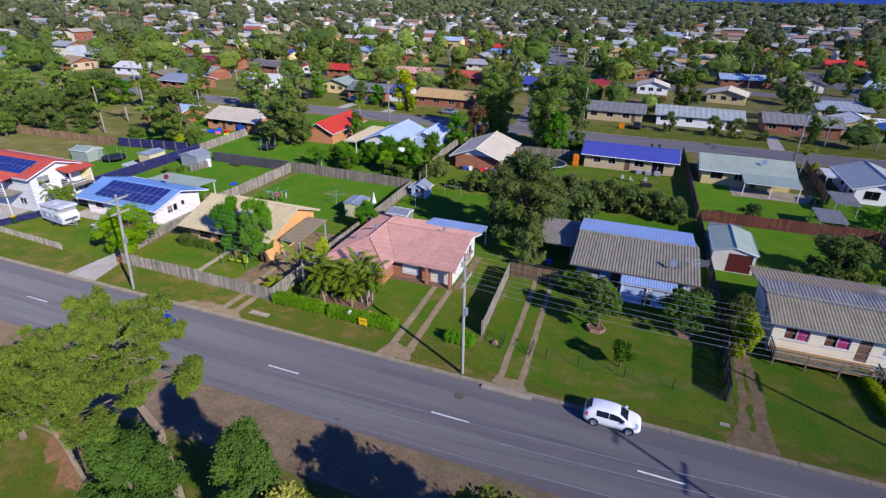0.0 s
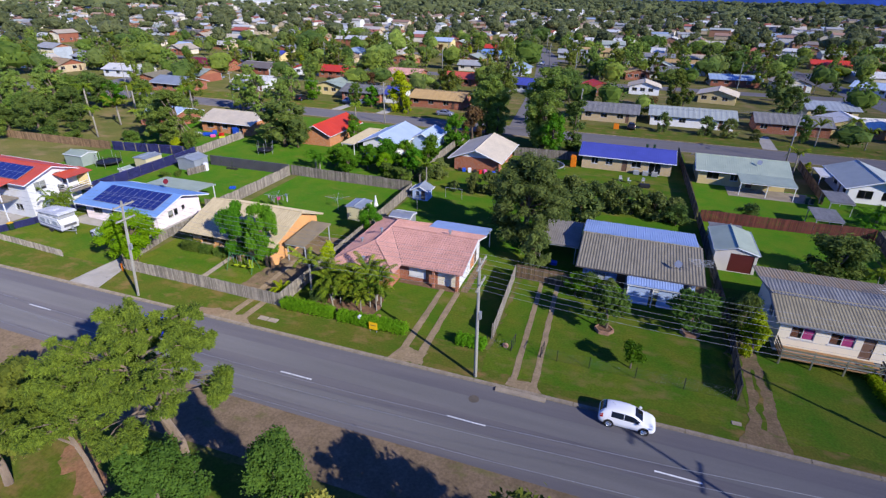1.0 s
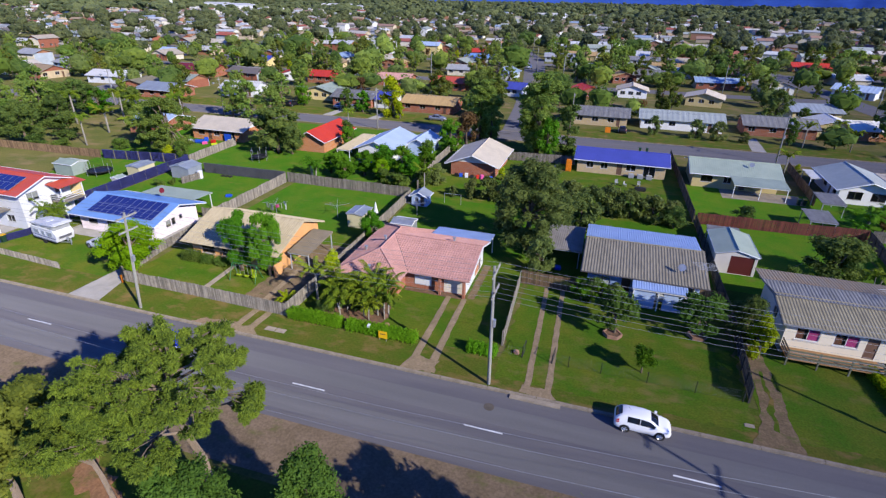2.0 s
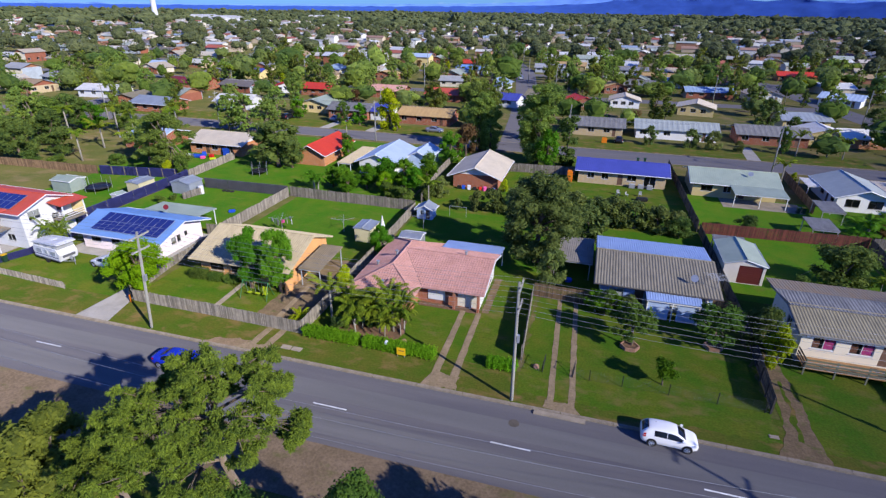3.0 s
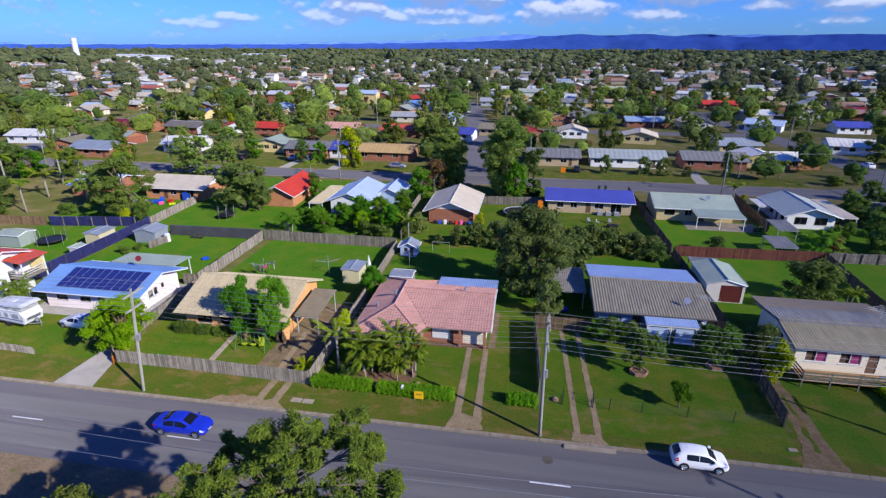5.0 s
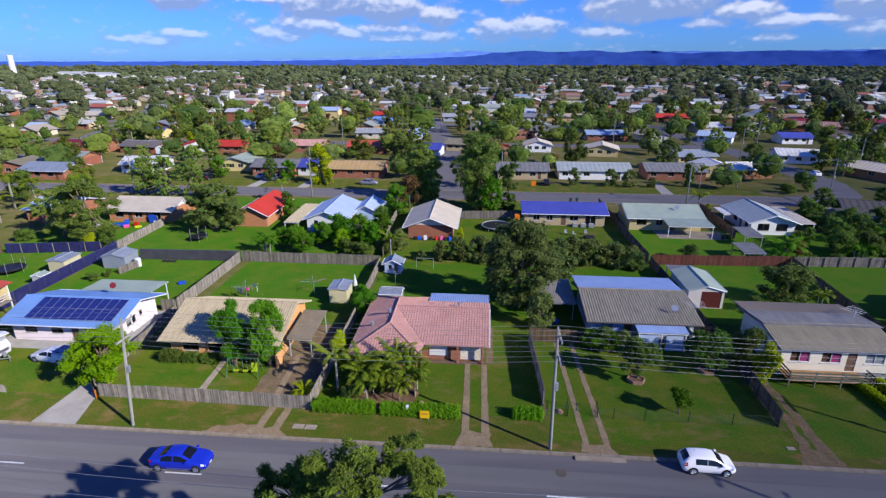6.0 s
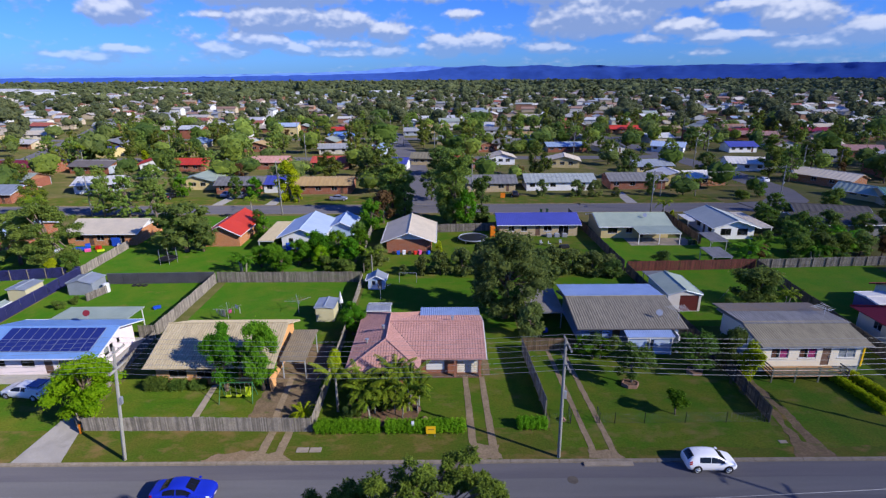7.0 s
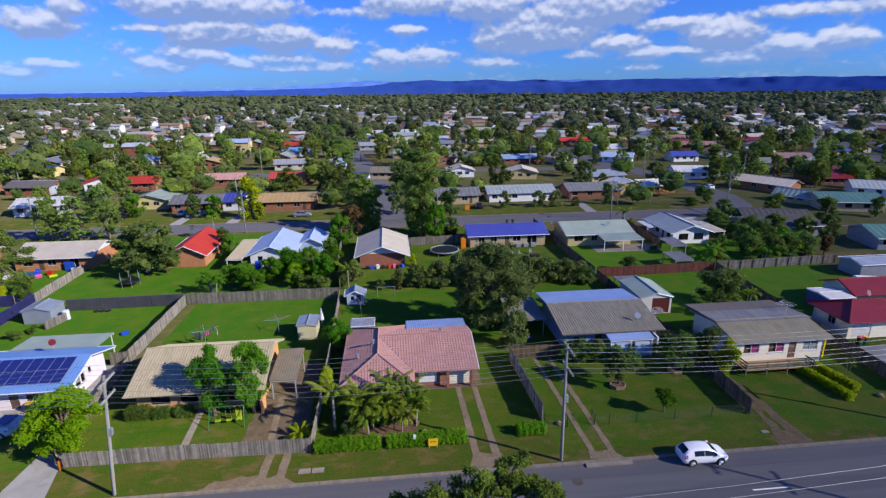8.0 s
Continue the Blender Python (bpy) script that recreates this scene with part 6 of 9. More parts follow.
for k, x, y, h, w in [
        ("lime", -42.1, 6.2, 5.9, 1.32), ("fresh", -31.2, 10.6, 7.6, 0.66), ("fresh", -27.6, 10.7, 7.9, 0.66),
        ("palm", -19.4, 7.0, 5.0, 1.0), ("palmy", -17.0, 7.6, 4.2, 1.0), ("palmy", -14.6, 8.4, 4.6, 1.0), ("palmy", -12.8, 7.6, 4.4, 1.0), ("palmy", -16.0, 6.2, 3.0, 1.0), ("palmy", -15.6, 7.4, 4.0, 0.9), ("palmy", -17.9, 8.6, 3.6, 0.9), ("palmy", -11.9, 7.0, 3.4, 0.8), ("palmy", -13.6, 6.2, 3.0, 0.9), ("shrub", -17.6, 6.4, 1.4, 1.0), ("shrubd", -15.2, 7.0, 1.8, 1.0), ("shrubd", -13.4, 7.4, 1.8, 1.0),
        ("cycad", -22.4, 6.0, 1.8, 1.0), ("yellow", -20.6, 12.6, 3.4, 0.8), ("fresh", -20.4, 22.4, 4.4, 0.95), ("shrubd", -18.2, 5.6, 1.5, 1),
        ("olive", -1.3, 26.9, 11.4, 1.1), ("bush", 1.0, 21.5, 4.5, 0.8), ("bright", 6.2, 16.8, 2.6, 1.2), ("bright", 8.0, 16.4, 2.6, 1.2), ("bright", 9.8, 16.6, 2.2, 1.2), ("open", 9.6, 11.2, 4.5, 1.2), ("open", 17.1, 13.4, 4.5, 1.35), ("roundd", 7.2, 16.4, 3.0, 0.9), ("roundd", 9.4, 16.3, 2.7, 0.85),
        ("little", 12.0, 6.1, 2.8, 1.3), ("yellow", 21.8, 11.4, 4.6, 0.8), ("roundd", 20.9, 13.6, 5.0, 0.8), ("palmy", 36.0, 11.2, 1.6, 0.6),
        ("roundd", 32.6, 29.6, 5.8, 1.45), ("roundd", 34.6, 30.4, 4.4, 1.2), ("shrub", 28.6, 27.6, 2.2, 1.2), ("palmy", 30.2, 28.0, 2.0, 0.8), ("palmy", 37.0, 29.6, 3.0, 1),
        ("palmy", -61.6, 12.4, 4.6, 0.75), ("palmy", -60.6, 11.9, 3.8, 0.7), ("dark", -55.4, 54.8, 9.4, 1.4), ("dark", -58.6, 56.4, 7.0, 1.1), ("dark", -52.6, 55.0, 6.6, 1.0), ("gumlight", -73.4, 46.4, 11.0, 1.5), ("gumlight", -80.5, 48.4, 9.0, 1.3), ("yellow", -71.0, 42.8, 3.0, 1.0), ("shrub", -61.8, 30.4, 1.3, 1.3), ("shrub", -60.6, 32.2, 1.1, 1.2), ("shrub", -86, 46, 2.4, 1.2),
        ("dark", -106, 42, 9, 1), ("palmt", -95, 46, 6.5, 1.2), ("palmt", -97, 62, 8, 1.2), ("palmt", -90, 66, 8, 1.2), ("palmt", -88, 55, 7.5, 1.2), ("palm", -86, 51, 6, 1.2), ("roundd", -112, 54, 8, 1.1), ("round", -118, 48, 7, 1.3), ("palmt", -114, 60, 8, 1.3), ("gumlight", -121, 58, 10, 1.2), ("round", -126, 66, 8, 1.3), ("palmt", -106, 66, 8, 1.3), ("bright", -118, 70, 7, 1.2), ("gumlight", -132, 56, 10, 1.2), ("roundd", -102, 48, 6, 1.3), ("palm", -100, 56, 6, 1.3), ("round", -109, 72, 7, 1.2), ("gumlight", -138, 70, 11, 1.2), ("dark", -130, 74, 8, 1.1), ("palmt", -94, 72, 8, 1.2), ("round", -142, 58, 8, 1.3), ("shrub", -96, 41.6, 2.4, 1.5), ("shrubd", -103, 41.4, 2.6, 1.5), ("roundd", -117, 43, 5, 1.3), ("round", -110, 36, 5, 1.2),
        ("round", -68.2, 43.2, 4, 0.9), ("banana", -41.6, 44.0, 4.0, 0.9), ("bright", -36.6, 45.4, 4.6, 1.0), ("bright", -33.2, 47.2, 4.6, 1.1), ("bright", -30.0, 49.0, 5.2, 1.1), ("bright", -27.4, 50.2, 5.4, 1.0),
        ("bright", -31.8, 51.6, 5.0, 1), ("bright", -25.0, 48.0, 4.6, 1.0), ("shrub", -28.0, 44.6, 2.6, 1.2), ("bright", -35.0, 43.4, 3.6, 1.2), ("lime", -29.4, 46.0, 3.6, 1.1), ("bright", -39.4, 46.6, 3.8, 1.0), ("bright", -24.0, 52.5, 5.2, 1.0), ("bush", -20.0, 47.5, 3.4, 1.0), ("round", -46.0, 66, 5, 0.8), ("shrub", -25.2, 43.6, 2.4, 1.2), ("bright", -43.6, 62, 5, 0.8), ("round", -24.6, 56, 5, 0.9),
        ("shrubd", -21.6, 45.2, 3.0, 1.2), ("bright", -23.6, 67.5, 7, 0.9), ("bronze", -22.0, 73.5, 8, 1.0), ("palm", -20.6, 43.0, 4.5, 1.0),
        ("bush", -15.6, 42.4, 1.8, 0.9), ("bush", -12.6, 42.8, 3.2, 0.85), ("bush", -9.8, 42.6, 3.8, 0.95), ("bush", -6.4, 42.6, 4.4, 1.0), ("yellow", -10.0, 53.0, 2.4, 0.9), ("bush", -3.0, 43.2, 5.0, 1.0),
        ("bush", 5.4, 42.0, 4.4, 1.0), ("bush", 8.2, 42.8, 4.4, 1.0), ("bush", 11.0, 42.4, 4.2, 1.1), ("bush", 14.0, 42.0, 4.0, 1.1), ("shrubd", 17.0, 40.6, 3.0, 1.2), ("bush", 4.6, 34.6, 5.6, 1.0),
        ("shrubd", 26.6, 45.6, 2.6, 1.3), ("yellow", 5.0, 45.5, 3.0, 1.0), ("bush", 2.4, 43.0, 4.6, 1.1), ("bush", -0.4, 42.0, 4.4, 1.1), ("bush", 16.4, 42.0, 3.4, 1.1),
        ("tallpale", -20.4, 79.6, 13.0, 1.15), ("tallpale", -17.6, 78.0, 10.5, 1.05), ("tallpale", -6.8, 72.0, 16.0, 1.25), ("tallpale", -8.6, 75.5, 12.0, 0.9), ("bright", -4.6, 69.5, 8.5, 0.8), ("cone", -1.0, 72.8, 10.5, 1.2), ("dark", -12.0, 95.0, 8.0, 0.9),
        ("banana", 40.6, 46.4, 2.6, 1.0), ("bronze", 44.6, 49.0, 3.0, 1.2), ("banana", 46.4, 52.6, 3.4, 1.0), ("round", 52.0, 52.6, 5.6, 1.2), ("round", 58.0, 56.4, 5.6, 1.15), ("round", 51.0, 49.0, 4.4, 1.2), ("roundd", 55.4, 49.4, 4.4, 1.2), ("banana", 53.4, 48.2, 3.8, 1.1),
        ("round", 58.8, 50.0, 4.4, 1.2), ("banana", 60.6, 51.6, 4.2, 1.2), ("roundd", 62.6, 50.2, 4.6, 1.1), ("bronze", 66.4, 50.0, 4.0, 1.0), ("banana", 42.2, 48.2, 4.2, 1.1), ("round", 59.6, 62.0, 5.0, 1.2), ("roundd", 57.0, 62.6, 4.0, 1.2),
        ("round", 56.4, 67.6, 4.8, 1.3), ("roundd", 65.0, 61.6, 5.4, 1.2), ("round", 50.6, 57.0, 2.6, 1.1), ("banana", 63.8, 56.0, 4.2, 1.2), ("round", 70.6, 60.6, 5.0, 1.2), ("roundd", 86.0, 73.0, 6.0, 1.2), ("round", 79.0, 80.0, 5.6, 1.3), ("round", 66.0, 80.6, 4.6, 1.2), ("shrub", 45.0, 46.6, 1.8, 1.3), ("shrub", 49.0, 46.4, 1.7, 1.3), ("shrub", 57.0, 46.8, 1.8, 1.3),
        ("round", 58.0, 72.0, 4.5, 1.2), ("round", 64.0, 73.5, 4.0, 1.2), ("dark", 74, 58, 6, 0.8), ("yellow", 40.0, 74.0, 2.4, 0.9), ("palm", 37.8, 73.0, 5, 1),
        ("gum", -100, 79, 9, 0.9), ("gumlight", -85.5, 80, 9.0, 1.15), ("gumlight", -79.5, 79.5, 9.5, 1.1), ("gumlight", -73.6, 79.4, 8.6, 1.1), ("bright", -77, 100.0, 6.4, 0.9), ("palmt", -51.0, 76.5, 5.5, 1.2), ("round", -62, 97.5, 6.0, 0.9),
        ("bright", -57.4, 97.5, 6.0, 0.9), ("yellow", -47.8, 95.4, 10.5, 1.05), ("yellow", -45.2, 93.6, 4.6, 1.0), ("round", -22.5, 94.0, 5, 1.0), ("bush", 16.5, 98.5, 4.6, 0.8), ("bush", 25.6, 98.5, 4.4, 1.0), ("bush", 30.0, 98.0, 4.4, 1.0),
        ("bush", 35.6, 97.6, 2.6, 1.0), ("palm", 47.0, 97.5, 6, 0.9), ("round", 44.5, 99, 6.0, 0.7), ("palmt", 53.5, 99.0, 6.5, 1.1), ("palm", 56, 97.5, 5, 1), ("round", 72, 96, 4, 1.2), ("shrub", 66, 94, 2.5, 1.3)]:
    put_tree(k, x, y, h, w, "", y > 50 and k != "tallpale")


# ---------------------------------------------------------------- beyond the back street
def plain_house(name, label, w, d, eave, ridge, axis, wallm, roofm, at, rz=0, kind="gable", wins=3, group="", base=0.0, far=False):
    ops = [W(-w / 2 + 0.8 + i * (w - 1.6) / wins, 1.5, base + 1.0, base + 2.1, "far" if far else "dark") for i in range(wins)]
    ops.append(D(-w / 2 + 0.8 + (wins - 0.45) * (w - 1.6) / wins, 0.8, base + 0.1, 2.15 + base, "far" if far else ""))
    ops = [o for o in ops if o[1] < w / 2 - 0.2]
    ops = [o for i, o in enumerate(sorted(ops)) if i == 0 or o[0] > sorted(ops)[i - 1][1] + 0.05]
    return gable_house(name, label, -w / 2, w / 2, -d / 2, d / 2, eave, ridge, axis, wallm, roofm, over=0.65, openings={"S": ops}, at=(at[0], at[1], 0), rz=rz, pitch=1.2, amp=0.04, group=group, plain=far)


ROW = "houses of the back streets"
for nm, lb, w, d, ax, wm, rm, x, y, rz, hh in [
        ("brown_roof_house", "brick house with a dark brown roof", 13, 9, "x", "brick", "roof_char", 71.5, 71.5, -16, 0),
        ("tan_tile_house", "brick house with a tan roof", 14.5, 9, "x", "brick", "roof_gold", -41, 107.5, 0, 0),
        ("grey_roof_house", "low house with a grey sheet roof", 12, 8, "x", "brick", "roof_grey", -64, 108, 0, 0),
        ("navy_roof_house", "low house with a navy blue roof", 5, 8, "x", "white", "roof_royal", -55, 109, 0, 0),
        ("green_roof_house", "low house with a pale green roof", 9.5, 9, "y", "yellow_wall", "roof_green", -78, 114, 0, 0),
        ("white_roof_house", "low house with a white roof", 11, 9, "x", "white", "roof_white", -104, 110, 10, 0),
        ("long_grey_house", "low house with a grey sheet roof", 13, 8, "x", "brick_yellow", "roof_grey", 4.0, 108.5, 0, 0),
        ("white_roof_house", "long low house with a white sheet roof", 18.5, 8.5, "x", "white", "roof_sage", 23, 110, 0, 0),
        ("grey_roof_house", "low brick house with a grey metal roof", 15, 8.5, "x", "brick", "roof_grey", 44.5, 111, 0, 0),
        ("white_roof_house", "low house with a white roof", 9, 9, "y", "yellow_wall", "roof_white", 57, 116, 0, 0),
        ("orange_brick_house", "orange brick house with a pale roof", 11, 7, "x", "brick_orange", "roof_white", 65, 114, 8, 0),
        ("grey_roof_house", "low house with a long grey roof", 12, 8, "x", "yellow_wall", "roof_galv", 58, 135, 8, 0),
        ("red_roof_house", "low house with a bright red roof", 9, 8, "y", "white", "roof_red", -107, 145, 20, 0),
        ("red_roof_house", "low house with an orange-red roof", 11, 8, "x", "brick", "roof_red", -93.5, 143, 0, 0),
        ("pink_roof_house", "low house with a pinkish brown roof", 12, 8, "x", "brick", "tile_pink", -68, 147, 0, 0),
        ("orange_roof_house", "low house with a blue and orange roof", 12, 8, "x", "brick", "roof_coral", -47, 146, 0, 0),
        ("red_roof_house", "brick house with a bright red hip roof", 8, 8, "y", "brick", "roof_red", -2.0, 146, 25, 0),
        ("cream_roof_house", "house with a cream roof", 9, 8, "y", "white", "roof_beige", 12, 154, 0, 0),
        ("cream_roof_house", "house with a pale tan roof", 10, 9, "y", "yellow_wall", "roof_beige", 33, 147, -10, 0),
        ("white_roof_house", "house with a white roof and panels", 13, 10, "x", "white", "roof_white", 92, 139, -12, 0),
        ("grey_roof_house", "house with a long grey roof", 12, 9, "x", "white", "roof_ltblue", 84, 182, -30, 0),
        ("tan_roof_house", "brick house with a pale tan roof", 16, 8, "x", "brick_orange", "roof_beige", 101, 113, -62, 0),
        ("dark_green_house", "house with a dark green hip roof", 14, 11, "x", "brick_yellow", "roof_dkgreen", 103, 87, -15, 0),
        ("dark_green_house", "house with a dark green roof", 12, 9, "x", "grey_wall", "roof_dkgreen", 85.5, 55, -10, 0),
        ("royal_blue_house", "house with a royal blue roof", 11, 8, "x", "white", "roof_royal", 112, 181, 0, 0),
        ("red_roof_house", "brick house with a red roof", 17, 9, "x", "brick_orange", "roof_red", 90, 255, 0, 0),
        ("maroon_house", "brick house with a maroon roof", 14, 9, "x", "brick", "roof_maroon", 181, 238, 0, 0),
        ("maroon_house", "brick house with a maroon roof", 14, 9, "x", "brick", "roof_maroon", 143, 235, 0, 0),
        ("maroon_house", "brick house with a maroon roof", 14, 9, "x", "brick", "roof_maroon", 132, 127, 0, 0),
        ("brown_tile_house", "brick house with a brown tile roof", 14, 10, "x", "brick", "tile_pink", 152, 168, -10, 0),
        ("orange_roof_house", "house with an orange-red roof", 12, 8, "x", "white", "roof_red", -62, 255, 0, 0),
        ("ice_blue_house", "house with a pale blue roof", 14, 8, "x", "white", "roof_blue", -57, 228, 0, 0),
        ("tall_white_house", "two-storey white house among trees", 14, 9, "x", "white", "roof_white", -116, 246, 0, 2.7),
        ("tall_white_house", "two-storey white house with a gold roof", 10, 8, "x", "yellow_wall", "roof_ltblue", -90, 250, 0, 2.7),
        ("white_roof_house", "white house with a white roof", 12, 9, "y", "white", "roof_white", -27, 304, 0, 0),
        ("tan_tile_house", "house with a tan roof", 18, 10, "x", "yellow_wall", "roof_gold", -14, 264, 0, 0),
        ("orange_brick_house", "orange house with a green verandah roof", 12, 8, "x", "orange_render", "roof_coral", -171, 254, 0, 0),
        ("solar_roof_house", "cream house with a dark solar roof", 15, 9, "x", "yellow_wall", "roof_royal", -146, 177, 0, 0),
        ("brown_tile_house", "house with a brown roof", 10, 8, "y", "brick", "roof_gold", -87, 191, 0, 0),
        ("grey_roof_house", "brick house with a weathered grey roof", 13, 9, "x", "brick", "roof_galv", -123.5, 98.5, -2, 0),
        ("maroon_roof_house", "long house with a maroon and cream roof", 18, 9, "x", "brick", "roof_maroon", -146, 140, 4, 0),
        ("tan_roof_house", "brick house with a tan gable roof", 10, 9, "y", "brick", "roof_olive", -137, 103, 6, 0),
        ("blue_house", "bright blue house with a pale roof", 10, 7, "x", "steel_blue", "roof_ltblue", -205, 190, 0, 0),
        ("navy_roof_house", "low house with a navy roof and white carport", 8.5, 8, "x", "white", "roof_royal", -25, 142, -9, 0),
        ("olive_roof_house", "low house with an olive sheet roof", 9, 8, "x", "brick_yellow", "roof_olive", -15, 154, -9, 0),
        ("brown_gable_house", "brick house with a brown gable roof", 9, 15, "y", "brick", "roof_gold", 7, 190, 20, 0),
        ("solar_roof_house", "house with a grey roof and dark panels", 15, 9, "x", "white", "roof_grey", 21, 196, -8, 0),
        ("tan_tile_house", "long house with a tan tile roof", 18, 10, "x", "brick_yellow", "roof_gold", 27, 225, -3, 0),
        ("red_tile_house", "brick house with a reddish tile roof", 18, 9, "x", "brick", "tile_pink", 142, 222, -16, 0),
        ("blue_roof_house", "pale yellow house with a royal blue roof", 16, 10, "x", "yellow_wall", "roof_royal", 184, 186, 10, 0),
        ("grey_roof_house", "small house with a grey roof", 8, 8, "x", "grey_wall", "roof_grey", 129, 156, -10, 0),
        ("maroon_roof_house", "house with a dark maroon panelled roof", 9, 8, "x", "brick", "roof_maroon", 127, 119, -9, 0),
        ("blue_roof_house", "house with a blue and white roof", 12, 8, "x", "white", "roof_royal", 153, 134, -9, 0),
        ("pale_roof_house", "house with a broad pale green roof", 14, 11, "x", "white", "roof_sage", 127, 101, -30, 0),
        ("garden_shed", "long low shed with a pale green roof", 9, 4, "x", "yellow_wall", "roof_green", 96, 94.5, -60, -0.4),
        ("white_roof_house", "white house with verandah posts", 15, 8, "x", "white", "roof_white", -160, 114, 6, 0)]:
    plain_house(nm, lb, w, d, 2.55 + hh, 3.9 + hh, ax, wm, rm, (x, y), rz, group=ROW, far=y > 100)
KNOWN = [(o.location.x, o.location.y) for o in scene.objects if o.get("group") == ROW]

protos = [plain_house("suburban_house", "distant suburban house among trees", w, d, 2.5 + e, r + e, ax, "wall_any", "roof_any", (0, -2000 - 40 * i), 0, group="distant suburban houses", wins=k, far=True)
          for i, (w, d, r, ax, k, e) in enumerate([(14, 8, 3.8, "x", 3, 0), (12, 9, 4.0, "x", 3, 0), (9, 12, 4.1, "y", 2, 0), (16, 8, 3.7, "x", 4, 0), (11, 8, 3.9, "x", 2, 2.4), (10, 10, 4.3, "y", 2, 0)])]
rng = random.Random(5)


def on_road(x, y, m=6):
    if abs(y - 166) < m or abs(y - 232) < m or abs(y - 86) < m + 4:
        return True
    for line in ([(-13, 88), (-16, 120), (-22, 170), (-29, 215), (-34, 248), (-46, 290), (-62, 332), (-90, 420)], [(71, 82), (78, 94), (82, 106), (82, 135), (78, 170), (70, 240)], [(-150, 90), (-165, 160), (-205, 260), (-260, 380)]):
        for (ax, ay), (bx, by) in zip(line, line[1:]):
            if ay - 3 <= y <= by + 3 and abs(ax + (bx - ax) * (y - ay) / (by - ay) - x) < m + 2:
                return True
    return False


def in_view(x, y):
    a1, a2 = math.atan2(x - 10, y + 32), math.atan2(x + 13.5, y + 35)
    return a1 > -1.12 and a2 < 0.84


placed = list(KNOWN)
near_houses, far_houses = [], []
for row, y0 in enumerate([125, 146, 184, 210, 252, 277, 305, 335, 365, 395, 425, 455, 485, 520, 555, 590, 630, 670, 710, 760, 810, 860, 920, 980]):
    x = -y0 * 2.0 - 40
    while x < y0 * 1.25 + 60:
        x += rng.uniform(16, 23) if y0 < 400 else rng.uniform(16, 26)
        y = y0 + rng.uniform(-4, 4) + 0.05 * x
        if not in_view(x, y) or on_road(x, y, 8) or rng.random() < 0.08 or (y < 165 and -120 < x < 105):
            continue
        if any(abs(x - a) < 16 and abs(y - b) < 12 for a, b in placed):
            continue
        placed.append((x, y))
        (near_houses if y0 < 300 else far_houses).append((x, y))
for i, (x, y) in enumerate(near_houses):
    copy_thing(protos[rng.randrange(len(protos))], pose(x, y, 0, 0, 0, rng.choice((0, 0, 0, 90, 180)) + rng.uniform(-12, 12)))
for p in protos:
    for o in (p, *p.children_recursive):
        bpy.data.objects.remove(o)
fr, fw = bmesh.new(), bmesh.new()
for x, y in far_houses:
    w, d, e, r = rng.uniform(9, 16), rng.uniform(8, 10), 2.7 + (2.5 if rng.random() < 0.1 else 0), rng.uniform(1.1, 1.7)
    a = rng.uniform(-0.3, 0.3) + (math.pi / 2 if rng.random() < 0.3 else 0)
    m = Matrix.Translation((x, y, 0)) @ Matrix.Rotation(a, 4, "Z")
    v = [m @ Vector(p) for p in ((-w / 2, -d / 2, e), (w / 2, -d / 2, e), (w / 2, 0, e + r), (-w / 2, 0, e + r), (-w / 2, d / 2, e), (w / 2, d / 2, e))]
    q = [fr.verts.new(p) for p in v]
    for f in ((0, 1, 2, 3), (3, 2, 5, 4)):
        fr.faces.new([q[k] for k in f])
    q = [fw.verts.new(m @ Vector(p)) for p in ((-w / 2 + .5, -d / 2 + .5, 0), (w / 2 - .5, -d / 2 + .5, 0), (w / 2 - .5, d / 2 - .5, 0), (-w / 2 + .5, d / 2 - .5, 0), (-w / 2 + .5, -d / 2 + .5, e), (w / 2 - .5, -d / 2 + .5, e), (w / 2 - .5, d / 2 - .5, e), (-w / 2 + .5, d / 2 - .5, e), (-w / 2 + .5, 0, e + r - .1), (w / 2 - .5, 0, e + r - .1))]
    for f in ((0, 1, 5, 4), (1, 2, 6, 9, 5), (2, 3, 7, 6), (3, 0, 4, 8, 7)):
        fw.faces.new([q[k] for k in f])
lone("far_house_roofs", fr, "far_roof", "many small pale and red roofs among far trees", "houses", kind="stuff")
lone("far_house_walls", fw, "far_wall", "walls of many far houses", "houses", kind="stuff")

# trees between the houses
kinds = ["round", "roundd", "gumlight", "gum", "gum", "gumlight", "tall", "dark", "gumlight", "yellow", "roundd", "palmt", "bronze", "tallpale"]
n_tree = 0
while n_tree < 300:
    r, a = math.sqrt(rng.uniform(92 ** 2, 330 ** 2)), rng.uniform(-1.1, 0.82)
    x, y = -2 + r * math.sin(a), -34 + r * math.cos(a)
    if y < 97 and abs(y - 86) < 9 or y < 75 and x > -118 and x < 78 or on_road(x, y, 5.5) or not in_view(x, y):
        continue
    if any(abs(x - a2) < 7.5 and abs(y - b2) < 6.5 for a2, b2 in placed):
        continue
    if -8 < x < 78 and y < 120:
        n_tree += 1
        continue
    k = rng.choice(kinds)
    if k == "yellow" and rng.random() < 0.6:
        k = "gum"
    put_tree(k, x, y, HGT[k] * rng.uniform(0.7, 1.15), rng.uniform(0.85, 1.2), "trees of the back streets", True)
    n_tree += 1


